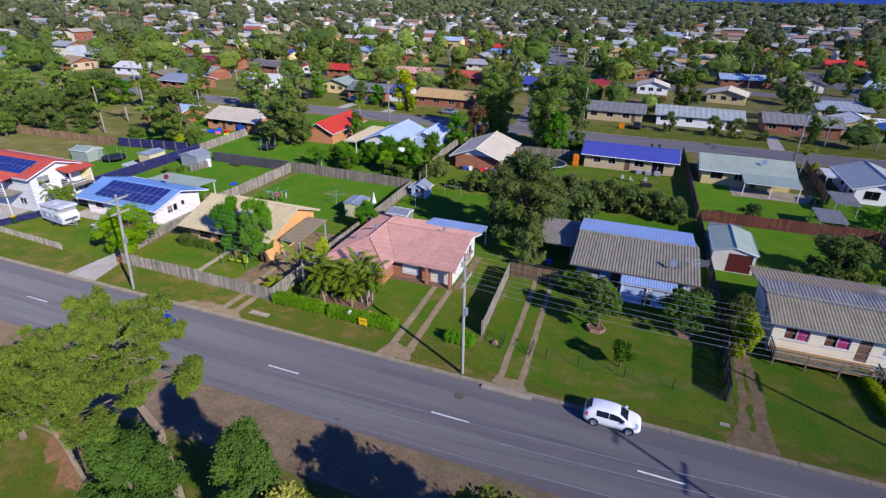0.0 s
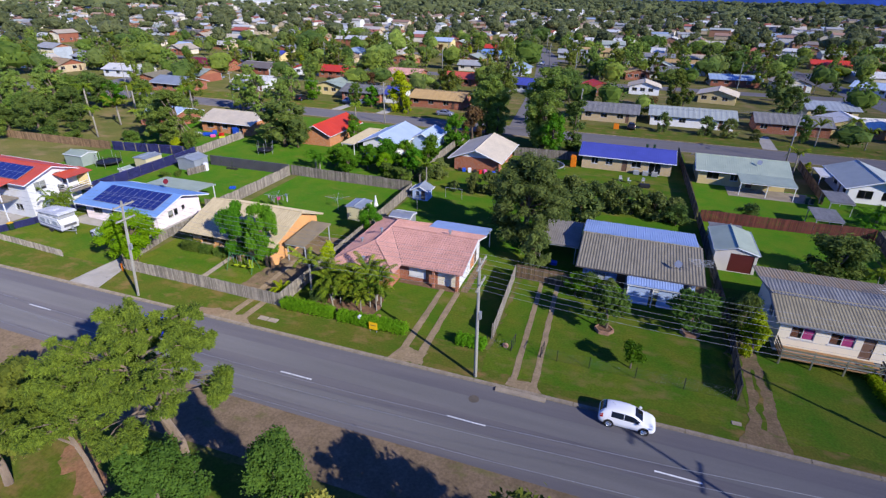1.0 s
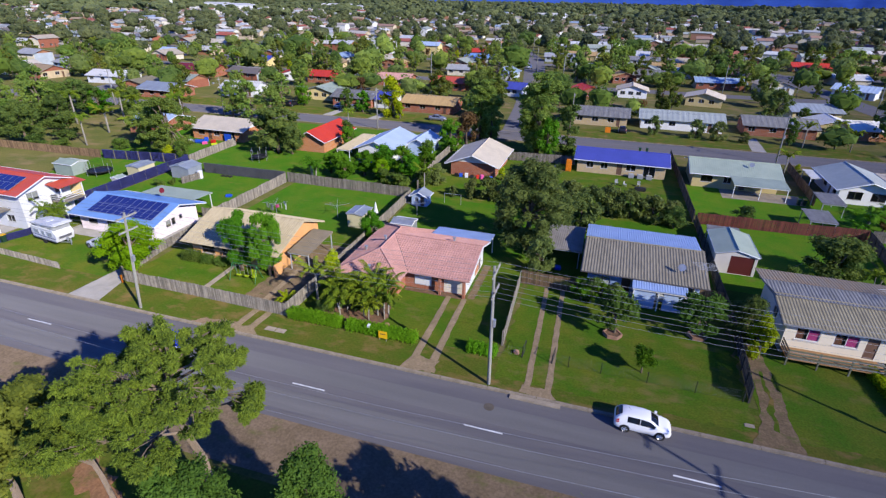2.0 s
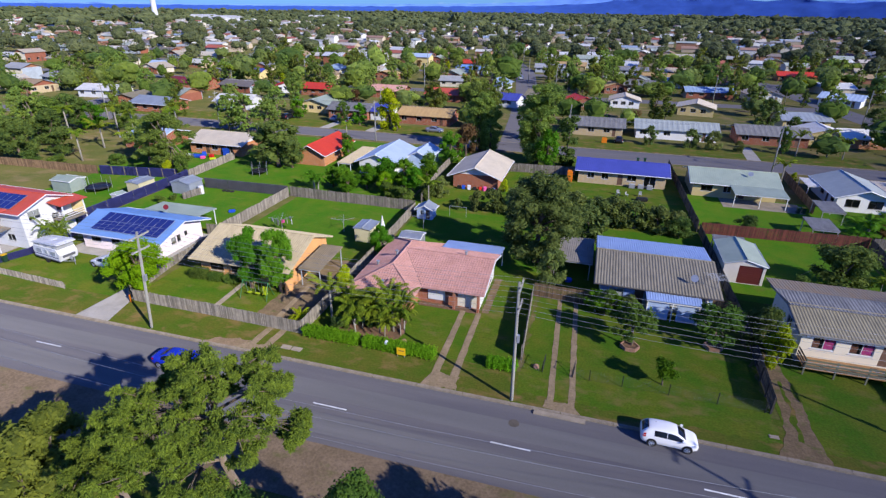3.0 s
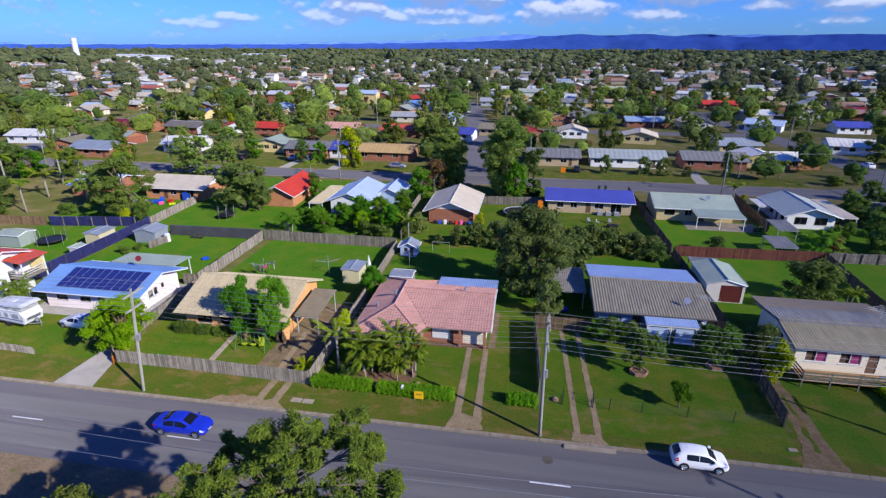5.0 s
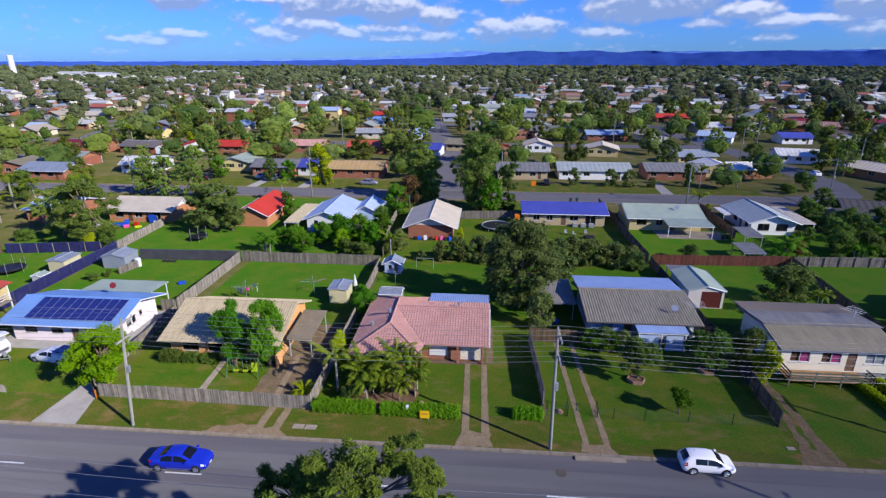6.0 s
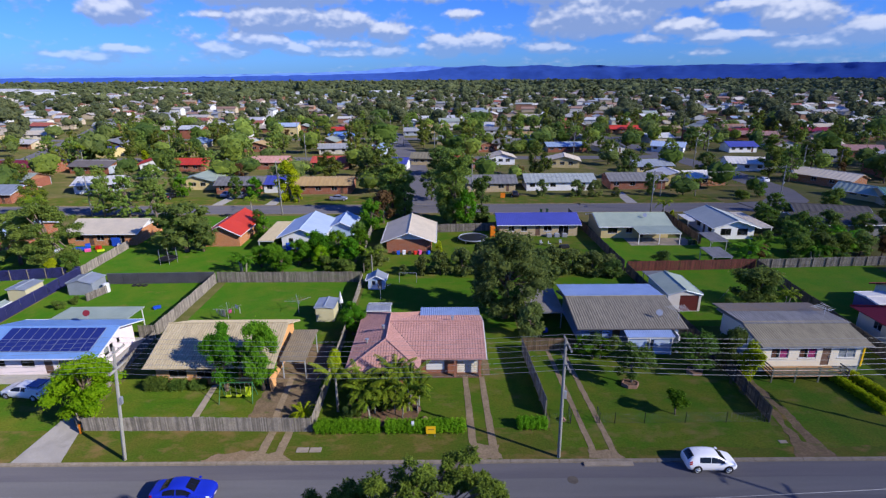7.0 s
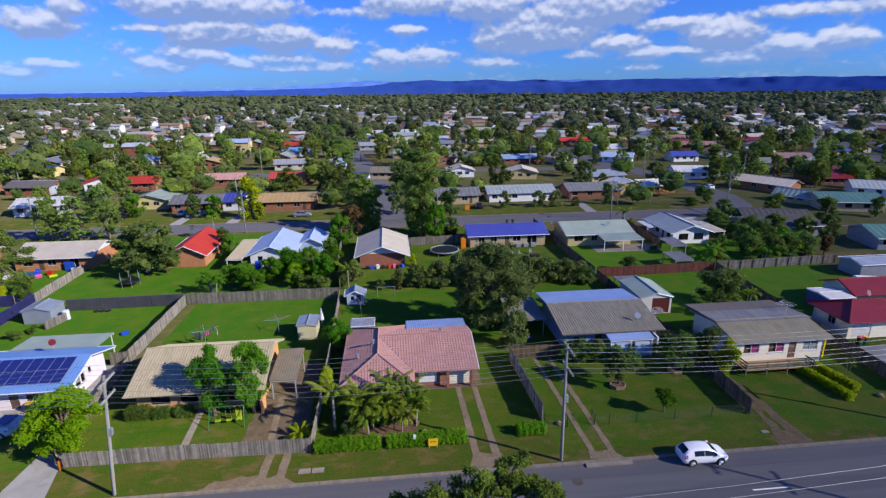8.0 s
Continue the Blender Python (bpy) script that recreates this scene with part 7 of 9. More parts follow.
def far_trees(name, n, r0, r1, h0, h1, leaves, size, seed, label, mat="far_wood", lumps=1):
    g = np.random.default_rng(seed)
    V, CV, CF = [], [], []
    bm = bmesh.new()
    bmesh.ops.create_icosphere(bm, subdivisions=1, radius=1)
    bv = np.array([v.co for v in bm.verts])
    bf = np.array([[v.index for v in f.verts] for f in bm.faces])
    bm.free()
    k = 0
    while k < n:
        r, a = math.sqrt(g.uniform(r0 ** 2, r1 ** 2)), g.uniform(-1.15, 0.88)
        x, y = -2 + r * math.sin(a), -34 + r * math.cos(a)
        k += 1
        if r < 340 and (y < 97 or on_road(x, y, 5)):
            continue
        if r < 1000 and any(abs(x - a2) < 7 and abs(y - b2) < 6 for a2, b2 in placed):
            continue
        h = g.uniform(h0, h1) * (1.35 if g.random() < 0.12 else 1)
        w = h * g.uniform(0.34, 0.72)
        z0 = -14 * max(0, (y - 700)) / 4100
        d = g.normal(size=(leaves, 3))
        d /= np.linalg.norm(d, axis=1)[:, None]
        p = d * (0.62 + 0.5 * g.random((leaves, 1))) * np.array([w, w, h * 0.42]) + np.array([x, y, z0 + h * 0.56])
        nr = d + 0.5 * g.normal(size=(leaves, 3))
        t = np.cross(nr, g.normal(size=(leaves, 3)))
        t /= np.linalg.norm(t, axis=1)[:, None]
        b = np.cross(nr, t)
        b /= np.linalg.norm(b, axis=1)[:, None]
        s = size * h / 10 * (0.6 + 0.8 * g.random((leaves, 1)))
        V.append(np.stack([p - t * s, p - b * s, p + t * s, p + b * s], 1).reshape(-1, 3))
        for q in range(lumps):
            e = g.normal(size=3)
            e /= np.linalg.norm(e) * 2.6
            m = (0.8 if lumps == 1 else 0.62) * (0.8 + 0.35 * g.random((len(bv), 1)))
            CF.append(bf + len(CV) * len(bv))
            CV.append((bv * m + (e if lumps > 1 else 0)) * np.array([w, w, h * 0.42]) + np.array([x, y, z0 + h * 0.56]))
    V, CV, CF = np.concatenate(V), np.concatenate(CV), np.concatenate(CF)
    F = np.arange(len(V)).reshape(-1, 4).tolist() + (CF + len(V)).tolist()
    ob = new(name, mesh_of(name, V.tolist() + CV.tolist(), F, mat))
    tagged(ob, label, "trees", kind="stuff")


for i, mt in enumerate(("leaf_gum", "leaf_mid", "leaf_dark", "leaf_olive", "leaf_pale")):
    far_trees("garden_trees", 110, 125, 360, 3.5, 9.5, 210, 0.34, 70 + i, "many leafy trees and bushes between the houses", mt, 5)
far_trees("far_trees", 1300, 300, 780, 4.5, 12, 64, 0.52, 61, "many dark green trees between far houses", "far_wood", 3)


def far_woods(name, n, r0, r1, h0, h1, lumps, seed, label):
    """Lumpy small crowns, one for each far tree."""
    g = np.random.default_rng(seed)
    bm = bmesh.new()
    bmesh.ops.create_icosphere(bm, subdivisions=1, radius=1)
    bv = np.array([v.co for v in bm.verts])
    bf = np.array([[v.index for v in f.verts] for f in bm.faces])
    bm.free()
    V, F = [], []
    for k in range(n):
        r, a = math.sqrt(g.uniform(r0 ** 2, r1 ** 2)), g.uniform(-1.15, 0.88)
        x, y = -2 + r * math.sin(a), -34 + r * math.cos(a)
        if r < 1050 and any(abs(x - a2) < 7 and abs(y - b2) < 6 for a2, b2 in placed):
            continue
        grove = noise.noise((x / 160, y / 160, 3.1))
        h = g.uniform(h0, h1) * (1.0 + 0.55 * grove) * (1.35 if g.random() < 0.1 else 1)
        w = h * g.uniform(0.45, 0.95)
        z0 = -14 * max(0, (y - 700)) / 4100
        for q in range(lumps):
            e = g.normal(size=3) * np.array([0.6, 0.6, 0.35]) * (q > 0)
            m = (0.8 if q == 0 else g.uniform(0.3, 0.65)) * (0.5 + 1.0 * g.random((len(bv), 1)))
            F.append(bf + len(V) * len(bv))
            V.append((bv * m + e) * np.array([w, w, h * 0.46]) + np.array([x, y, z0 + h * 0.5]))
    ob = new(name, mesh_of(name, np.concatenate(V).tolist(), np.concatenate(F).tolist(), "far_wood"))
    tagged(ob, label, "trees", kind="stuff")


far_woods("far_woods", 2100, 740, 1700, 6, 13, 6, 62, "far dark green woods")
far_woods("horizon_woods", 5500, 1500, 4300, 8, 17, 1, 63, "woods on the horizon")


# water tower, pale sheds and hills on the horizon
t = thing("water_tower", (-1050, 1104, -4), "tall pale water tower on the horizon", "water tower")
bm = bmesh.new()
tube(bm, [(0, 0, 0), (0, 0, 38)], [6.5, 6.0], 20)
part("shaft", bm, "white", t)
bm = bmesh.new()
tube(bm, [(0, 0, 38), (0, 0, 40), (0, 0, 46)], [6.0, 6.3, 6.3], 20)
part("tank", bm, "white", t)
for x, y, w, d in ((-700, 900, 60, 30), (-760, 960, 70, 30), (-860, 1040, 50, 24), (-520, 1000, 60, 25), (-93, 780, 40, 24), (-640, 1180, 70, 26)):
    gable_house("warehouse", "long pale warehouse among far trees", -w / 2, w / 2, -d / 2, d / 2, 8, 9.5, "x", "white", "roof_white", over=0.6, at=(x, y, 0), rz=20, pitch=6, amp=0.1, category="warehouse", group="far warehouses")


def hills():
    """A paler range far off and a nearer wooded ridge before it, low to one side; haze is in their colours."""
    crest = [(-75, 30), (-33, 32), (-25, 35), (-13, 48), (-7, 60), (-2.5, 76), (1, 112), (4, 128), (7, 117), (10.3, 130), (12.7, 112), (15.5, 126), (18.4, 101), (22.8, 115), (25.4, 119), (31.4, 108), (33.3, 117), (38, 122), (42, 112), (46, 109), (65, 100)]

    def height(deg):
        for (a, p), (b, q) in zip(crest, crest[1:]):
            if a <= deg <= b:
                k = (deg - a) / (b - a)
                k = k * k * (3 - 2 * k)
                return p + (q - p) * k
        return 40
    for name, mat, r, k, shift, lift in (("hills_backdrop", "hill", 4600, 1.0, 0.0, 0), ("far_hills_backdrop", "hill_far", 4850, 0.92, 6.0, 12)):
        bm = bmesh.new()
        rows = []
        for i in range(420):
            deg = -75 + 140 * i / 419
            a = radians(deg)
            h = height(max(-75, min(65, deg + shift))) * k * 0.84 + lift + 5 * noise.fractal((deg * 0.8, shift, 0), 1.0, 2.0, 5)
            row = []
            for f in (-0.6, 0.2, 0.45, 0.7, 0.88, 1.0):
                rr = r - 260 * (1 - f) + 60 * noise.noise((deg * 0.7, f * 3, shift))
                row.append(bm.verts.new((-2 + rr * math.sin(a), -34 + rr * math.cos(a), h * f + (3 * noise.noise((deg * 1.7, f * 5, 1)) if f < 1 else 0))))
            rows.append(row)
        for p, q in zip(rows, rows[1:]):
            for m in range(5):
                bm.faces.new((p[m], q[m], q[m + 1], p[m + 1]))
        lone(name, bm, mat, "low wooded hills along the horizon, coloured blue by painted haze", "hills", kind="structure", smooth=True)


hills()


# ---------------------------------------------------------------- fences
def fence(label, pts, h, style, material, postm=None, bay=2.4, name="fence"):
    """A fence along pts: posts and rails with one run of palings, or a folded steel sheet in each bay."""
    root = thing(name, (pts[0][0], pts[0][1], 0), label, "fence")
    rg = random.Random(len(pts) * 7 + int(abs(pts[0][0]) * 10))
    ox, oy = pts[0]
    pal = bmesh.new()
    for (x0, y0), (x1, y1) in zip(pts, pts[1:]):
        L = math.hypot(x1 - x0, y1 - y0)
        n = max(1, round(L / bay))
        a = math.atan2(y1 - y0, x1 - x0)
        for i in range(n):
            m = Matrix.Translation((x0 - ox + (x1 - x0) * i / n, y0 - oy + (y1 - y0) * i / n, 0)) @ Matrix.Rotation(a + rg.uniform(-0.008, 0.008), 4, "Z")
            w = L / n
            dip = rg.uniform(-0.05, 0.05)
            if style == "paling":
                k = 0.0
                while k < w - 0.06:
                    z = h + dip + rg.uniform(-0.05, 0.035)
                    for v in box(pal, k, min(k + rg.uniform(0.088, 0.1), w), rg.uniform(-0.008, 0.004), 0.02, 0.02, z):
                        v.co = m @ v.co
                    k += 0.112
                for z in (0.35, h - 0.4):
                    bm = bmesh.new()
                    box(bm, 0, w, 0.022, 0.06, z, z + 0.08)
                    bm.transform(m)
                    part("rail", bm, material, root)
            else:
                bm = bmesh.new()
                prof, k = [], 0.03
                while k < w - 0.2:
                    prof += [(k, 0.0), (k + 0.1, 0.0), (k + 0.12, 0.03), (k + 0.18, 0.03)]
                    k += 0.2
                prof.append((w - 0.02, 0.0))
                lo, hi = [bm.verts.new((u, v, 0.04)) for u, v in prof], [bm.verts.new((u, v, h - 0.02)) for u, v in prof]
                for q in range(len(prof) - 1):
                    bm.faces.new((lo[q], lo[q + 1], hi[q + 1], hi[q]))
                bmesh.ops.solidify(bm, geom=bm.faces[:], thickness=0.012)
                bm.transform(m)
                part("sheet_panel", bm, material, root)
                bm = bmesh.new()
                box(bm, 0, w, -0.02, 0.045, h - 0.019, h + 0.03)
                bm.transform(m)
                part("rail", bm, material, root)
            bm = bmesh.new()
            box(bm, -0.05, 0.05, 0.062, 0.15, 0, h - 0.06 if style == "paling" else h + 0.03)
            bm.transform(m)
            part("post", bm, postm or material, root)
    if style == "paling":
        tagged(part("paling_run", pal, material, root), kind="stuff")
    return root


fence("weathered grey timber paling fence along the verge", [(-41.6, 4.35), (-32.2, 4.25), (-21.2, 4.0)], 1.45, "paling", "timber_grey")
fence("weathered timber paling fence between two gardens", [(-21.1, 4.1), (-21.1, 13.0), (-21.6, 39.4)], 1.6, "paling", "timber_grey")
fence("weathered timber paling fence beside the driveway", [(-42.4, 4.8), (-43.6, 12.0)], 1.45, "paling", "timber_grey")
fence("lower weathered paling fence beside the concrete apron", [(-43.6, 12.1), (-44.2, 22.0)], 1.1, "paling", "timber_grey")
fence("short grey paling fence joining house and side fence", [(-46.2, 22.0), (-44.3, 22.15)], 1.6, "paling", "timber_grey")
fence("weathered timber paling fence between back lawns", [(-44.2, 22.4), (-44.0, 39.6)], 1.7, "paling", "timber_grey")
fence("weathered timber back fence", [(-43.9, 39.8), (-21.7, 39.6)], 1.75, "paling", "timber_grey")
fence("dark steel sheet back fence", [(-60.3, 39.3), (-44.2, 39.7)], 1.75, "steel", "steel_dark")
fence("blue steel sheet fence with pale posts", [(-66.5, 20.0), (-66.5, 42.6)], 1.7, "steel", "steel_blue", "timber_grey")
fence("blue steel sheet fence at the back", [(-66.6, 42.7), (-84.0, 40.0)], 1.7, "steel", "steel_blue", "timber_grey")
fence("low blue fence beside the caravan", [(-64.8, 5.0), (-63.0, 9.6), (-63.0, 19.5)], 0.9, "steel", "steel_blue")
fence("low grey timber front fence", [(-64.5, 4.9), (-50.8, 4.15)], 0.85, "paling", "timber_grey")
fence("pale grey paling fence between two front lawns", [(0.05, 6.1), (-0.5, 18.1)], 1.75, "paling", "timber_grey")
fence("brown timber gate fence across the yard", [(-0.4, 18.15), (5.7, 18.0)], 1.7, "paling", "timber_brown")
fence("brown timber side fence beside the house", [(17.8, 20.6), (20.2, 20.3)], 1.6, "paling", "timber_brown")
fence("dark weathered paling fence", [(20.1, 4.9), (20.5, 13.5), (20.2, 29.0), (19.9, 43.3)], 1.6, "paling", "timber_dark")
fence("red-stained timber back fence", [(20.2, 43.5), (41.2, 44.3)], 1.7, "paling", "timber_red")
fence("grey timber back fence with heavy posts", [(64.5, 45.6), (41.6, 44.5)], 1.6, "paling", "timber_grey", "timber_dark")
fence("dark timber side fence", [(38.4, 6.0), (39.3, 17.0), (41.3, 44.2)], 1.6, "paling", "timber_dark")
fence("dark timber fence between back yards", [(19.8, 43.8), (18.9, 79.0)], 1.7, "paling", "timber_dark")
fence("reddish timber fence between back yards", [(38.6, 57.5), (39.6, 78.0)], 1.6, "paling", "timber_brown")
fence("grey timber fence beside the brick house", [(-21.9, 43.5), (-23.4, 57.0), (-23.8, 75.0)], 1.7, "paling", "timber_grey")
fence("grey timber fence between two houses", [(-11.2, 66.0), (1.2, 67.2)], 1.7, "paling", "timber_grey")
fence("pale timber fence between back yards", [(-66.8, 43.2), (-67.2, 57.0)], 1.6, "paling", "timber_grey")
fence("brown timber back fence", [(-112, 39.0), (-84.5, 40.0)], 1.6, "paling", "timber_brown")
fence("short grey fence beside the shed", [(-59.5, 33.0), (-58.4, 36.4)], 1.2, "paling", "timber_grey")


def wire_fence():
    r = thing("wire_fence", (0, 4.9, 0), "low wire mesh fence on dark steel posts", "fence")
    for x in (-0.2, 2.0, 4.6, 6.0, 8.7, 12.4, 16.1, 19.6):
        bm = bmesh.new()
        tube(bm, [(x, 0, 0), (x, 0, 1.15)], 0.035, 6)
        part("post", bm, "black", r)
    for x0, x1 in ((-0.2, 2.0), (4.6, 6.0), (6.0, 19.8)):
        for z in (0.08, 1.08):
            bm = bmesh.new()
            tube(bm, [(x0, 0, z), (x1, 0, z)], 0.006, 4)
            part("rail", bm, "black", r)
        bm = bmesh.new()
        k = x0
        while k < x1 - 0.05:
            tube(bm, [(k, 0, 0.08), (k, 0, 1.08)], 0.0018, 3, False)
            k += 0.3
        for j in range(1, 7):
            tube(bm, [(x0, 0, 0.08 + j * 0.143), (x1, 0, 0.08 + j * 0.143)], 0.0015, 3, False)
        tagged(part("mesh_wire", bm, "wire", r), kind="stuff")
    for x0, y1 in ((2.0, 1.3), (4.6, 1.1)):
        bm = bmesh.new()
        for a, b in (((x0, 0, 0.1), (x0 + 0.1, y1, 0.1)), ((x0, 0, 1.05), (x0 + 0.1, y1, 1.05)), ((x0 + 0.1, y1, 0.1), (x0 + 0.1, y1, 1.05)), ((x0, 0, 0.1), (x0 + 0.1, y1, 1.05))):
            tube(bm, [a, b], 0.022, 6)
        part("gate_leaf", bm, "black", r, "open steel gate leaf")


wire_fence()


# ---------------------------------------------------------------- hedges
def hedge(x0, x1, y0, y1, h, n, label, leaf="leaf_hedge", rz=0, at=None):
    """A clipped hedge: leaves over a slightly uneven block, on short stems."""
    g = np.random.default_rng(int(abs(x0 * 13 + y0 * 7)))
    t = thing("hedge", at or ((x0 + x1) / 2, (y0 + y1) / 2, 0), label, "hedge")
    if rz:
        t.matrix_world = pose(*at, 0, 0, rz)
    w, d = (x1 - x0), (y1 - y0)
    cl = []
    k = int(w / 0.45)
    for i in range(k):
        for j in (-1, 1):
            for z in (0.35, 0.75):
                cl.append(((-w / 2 + (i + 0.5) * w / k, j * d * 0.24 + g.uniform(-0.04, 0.04), h * z + g.uniform(-0.03, 0.05)), h * 0.34 + g.uniform(0, 0.04)))
    v, f = leaf_cloud(g, cl, int(n * 1.45), 0.068, spread=0.2, flat=1.0)
    ob = new("foliage", mesh_of("hedge_foliage", v, f, leaf))
    ob.parent = t
    bm = bmesh.new()
    for i in range(max(2, k // 3)):
        tube(bm, [(-w / 2 + (i + 0.5) * w / max(2, k // 3), 0, -0.05), (-w / 2 + (i + 0.5) * w / max(2, k // 3), 0, h * 0.6)], 0.04, 5)
    part("stem", bm, "bark", t)


hedge(-20.8, -15.2, 3.5, 4.6, 1.05, 9000, "clipped bright green hedge along the verge")
hedge(-14.6, -7.6, 3.5, 4.6, 1.0, 11000, "clipped bright green hedge along the verge")
hedge(-2.9, -0.2, 3.9, 5.0, 0.9, 4500, "short clipped green hedge by the driveway")
hedge(-39.4, -37.3, 10.2, 11.6, 1.2, 2600, "rounded clipped shrub under the windows", "leaf_mid")
hedge(-36.9, -35.4, 10.3, 11.4, 1.0, 1800, "rounded clipped shrub under the windows", "leaf_mid")
hedge(-34.9, -33.4, 10.3, 11.4, 1.0, 1800, "rounded clipped shrub under the windows", "leaf_mid")
hedge(0, 6.6, -0.34, 0.34, 0.85, 8000, "clipped yellow-green hedge running down the lawn", "leaf_yellow", 97, (31.0, 9.0, 0))
hedge(0, 5.2, -0.34, 0.34, 0.85, 6500, "clipped yellow-green hedge running down the lawn", "leaf_yellow", 97, (33.0, 9.8, 0))


# ---------------------------------------------------------------- power poles and wires
def power_pole(x, y, h, arms, label="weathered timber power pole with crossarms", lean=0.0, z=0.0, lamp=0):
    p = thing("power_pole", pose(x, y, z, 0, lean, 0), label, "power pole")
    bm = bmesh.new()
    tube(bm, [(0, 0, -0.3), (0, 0, h * 0.5), (0, 0, h)], [0.15, 0.125, 0.1], 12)
    part("shaft", bm, "pole", p, smooth=True)
    for az, w in arms:
        c = part_box("crossarm", (-0.06 + 0.16, 0.06 + 0.16, -w / 2, w / 2, az - 0.06, az + 0.06), "pole", p)
        for k in range(4):
            bm = bmesh.new()
            yy = -w / 2 + 0.12 + k * (w - 0.24) / 3
            tube(bm, [(0.16, yy, az + 0.06), (0.16, yy, az + 0.2)], [0.05, 0.035], 8)
            part("insulator", bm, "insulator", c)
    bm = bmesh.new()
    box(bm, 0.11, 0.3, -0.12, 0.12, h * 0.52, h * 0.58)
    part("meter_box", bm, "galv", p)
    if lamp:
        bm = bmesh.new()
        tube(bm, [(0, 0, h * 0.82), (0.1 * lamp, -0.8, h * 0.86), (0.1, -2.0, h * 0.88)], 0.035, 6)
        part("lamp_arm", bm, "galv", p)
        part_box("lamp_head", (-0.02, 0.24, -2.6, -1.95, h * 0.86, h * 0.9), "galv", p, bevel=0.03)
    return p


power_pole(0, 0.55, 10.9, [(10.5, 2.5), (8.75, 2.5)], lean=-0.7)
power_pole(-35.8, 0.6, 10.5, [(10.1, 2.3), (8.7, 2.1)], lean=6.2)
power_pole(36.5, 0.55, 10.9, [(10.5, 2.5), (8.75, 2.5)])
power_pole(-72, 0.6, 10.6, [(10.1, 1.9), (8.7, 1.7)])
power_pole(35.4, -14.4, 14.8, [(14.5, 2.2), (11.7, 2.6)], z=-0.1)
power_pole(-57, -14.4, 14.8, [(14.5, 2.2), (11.7, 2.6)], z=-0.1)
for x, y in ((38.6, 82.0), (-45.8, 81.0), (-88.7, 80.6), (72.3, 88.6), (-2.0, 91.6), (-52.0, 99.8), (-125, 81), (98, 120), (-60, 162), (-110, 162), (-12, 170), (40, 162), (90, 162), (-80, 228), (-140, 228), (20, 228), (110, 228), (75, 140), (-26, 200), (-38, 268)):
    power_pole(x, y, 9.5 if y < 100 else 10.0, [(9.0, 1.8)], "distant timber power pole beside the street", lamp=1 if y < 90 else 0)


def wires(label, spans, r=0.014):
    """One span set: each conductor a thin sagging cable."""
    root = thing("power_line", spans[0][0], label, "power line")
    o = Vector(spans[0][0])
    for a, b, sag in spans:
        a, b = Vector(a), Vector(b)
        pts = []
        for i in range(13):
            t = i / 12
            p = a.lerp(b, t) - o
            p.z -= sag * 4 * t * (1 - t)
            pts.append(p)
        bm = bmesh.new()
        tube(bm, pts, r, 4)
        part("cable", bm, "wire", root)


sets = []
for (xa, ya), (xb, yb) in (((0.2, 0.55), (36.7, 0.55)), ((-35.6, 0.6), (0.2, 0.55)), ((-71.8, 0.6), (-35.6, 0.6))):
    for dy in (-1.12, -0.38, 0.38, 1.12):
        sets.append(((xa, ya + dy, 10.7), (xb, yb + dy, 10.7), 0.55))
    for dy in (-1.12, -0.38, 0.38, 1.12):
        sets.append(((xa, ya + dy, 8.95), (xb, yb + dy, 8.95), 0.7))
wires("thin grey overhead power cables along the road", sets, 0.010)
wires("thin pale overhead cables beside the road", [((35.5, y, 11.95), (-56.9, y, 11.95), 3.0) for y in (-13.6, -14.4, -15.7)], 0.011)
wires("thin service cable to the brick house", [((0.1, 0.7, 9.0), (-5.2, 13.2, 3.6), 0.5)], 0.005)
wires("thin service cable to the tan-roofed house", [((-35.6, 0.8, 8.8), (-24, 13.0, 2.7), 0.5), ((-35.9, 0.8, 8.8), (-47, 14, 3.0), 0.5)], 0.006)
wires("thin overhead cables along the back street", [((-88.7, 80.6 + d, 9.2), (-45.8, 81 + d, 9.2), 0.6) for d in (-0.6, 0.6)] + [((-45.8, 81 + d, 9.2), (38.6, 82 + d, 9.2), 1.2) for d in (-0.6, 0.6)] + [((38.6, 82 + d, 9.2), (72.3, 88.6 + d, 9.2), 0.6) for d in (-0.6, 0.6)], 0.014)


# ---------------------------------------------------------------- vehicles
# stations of a car's shell from tail to nose: x, underside, belt line, top, half width, half width of the top
HATCH = [(-2.10, 0.45, 0.80, 0.86, 0.64, 0.58), (-2.04, 0.34, 0.90, 1.02, 0.78, 0.64), (-1.90, 0.26, 0.95, 1.22, 0.84, 0.64), (-1.66, 0.20, 0.97, 1.42, 0.865, 0.61), (-1.30, 0.20, 0.97, 1.50, 0.87, 0.61), (-0.60, 0.18, 0.96, 1.53, 0.875, 0.62),
         (0.00, 0.18, 0.94, 1.51, 0.875, 0.62), (0.45, 0.18, 0.93, 1.43, 0.875, 0.61), (0.85, 0.18, 0.92, 1.20, 0.87, 0.66), (1.15, 0.18, 0.91, 1.00, 0.865, 0.74), (1.40, 0.18, 0.88, 0.94, 0.86, 0.75), (1.78, 0.20, 0.80, 0.85, 0.81, 0.70), (2.00, 0.24, 0.68, 0.73, 0.72, 0.60), (2.10, 0.34, 0.52, 0.56, 0.56, 0.48)]
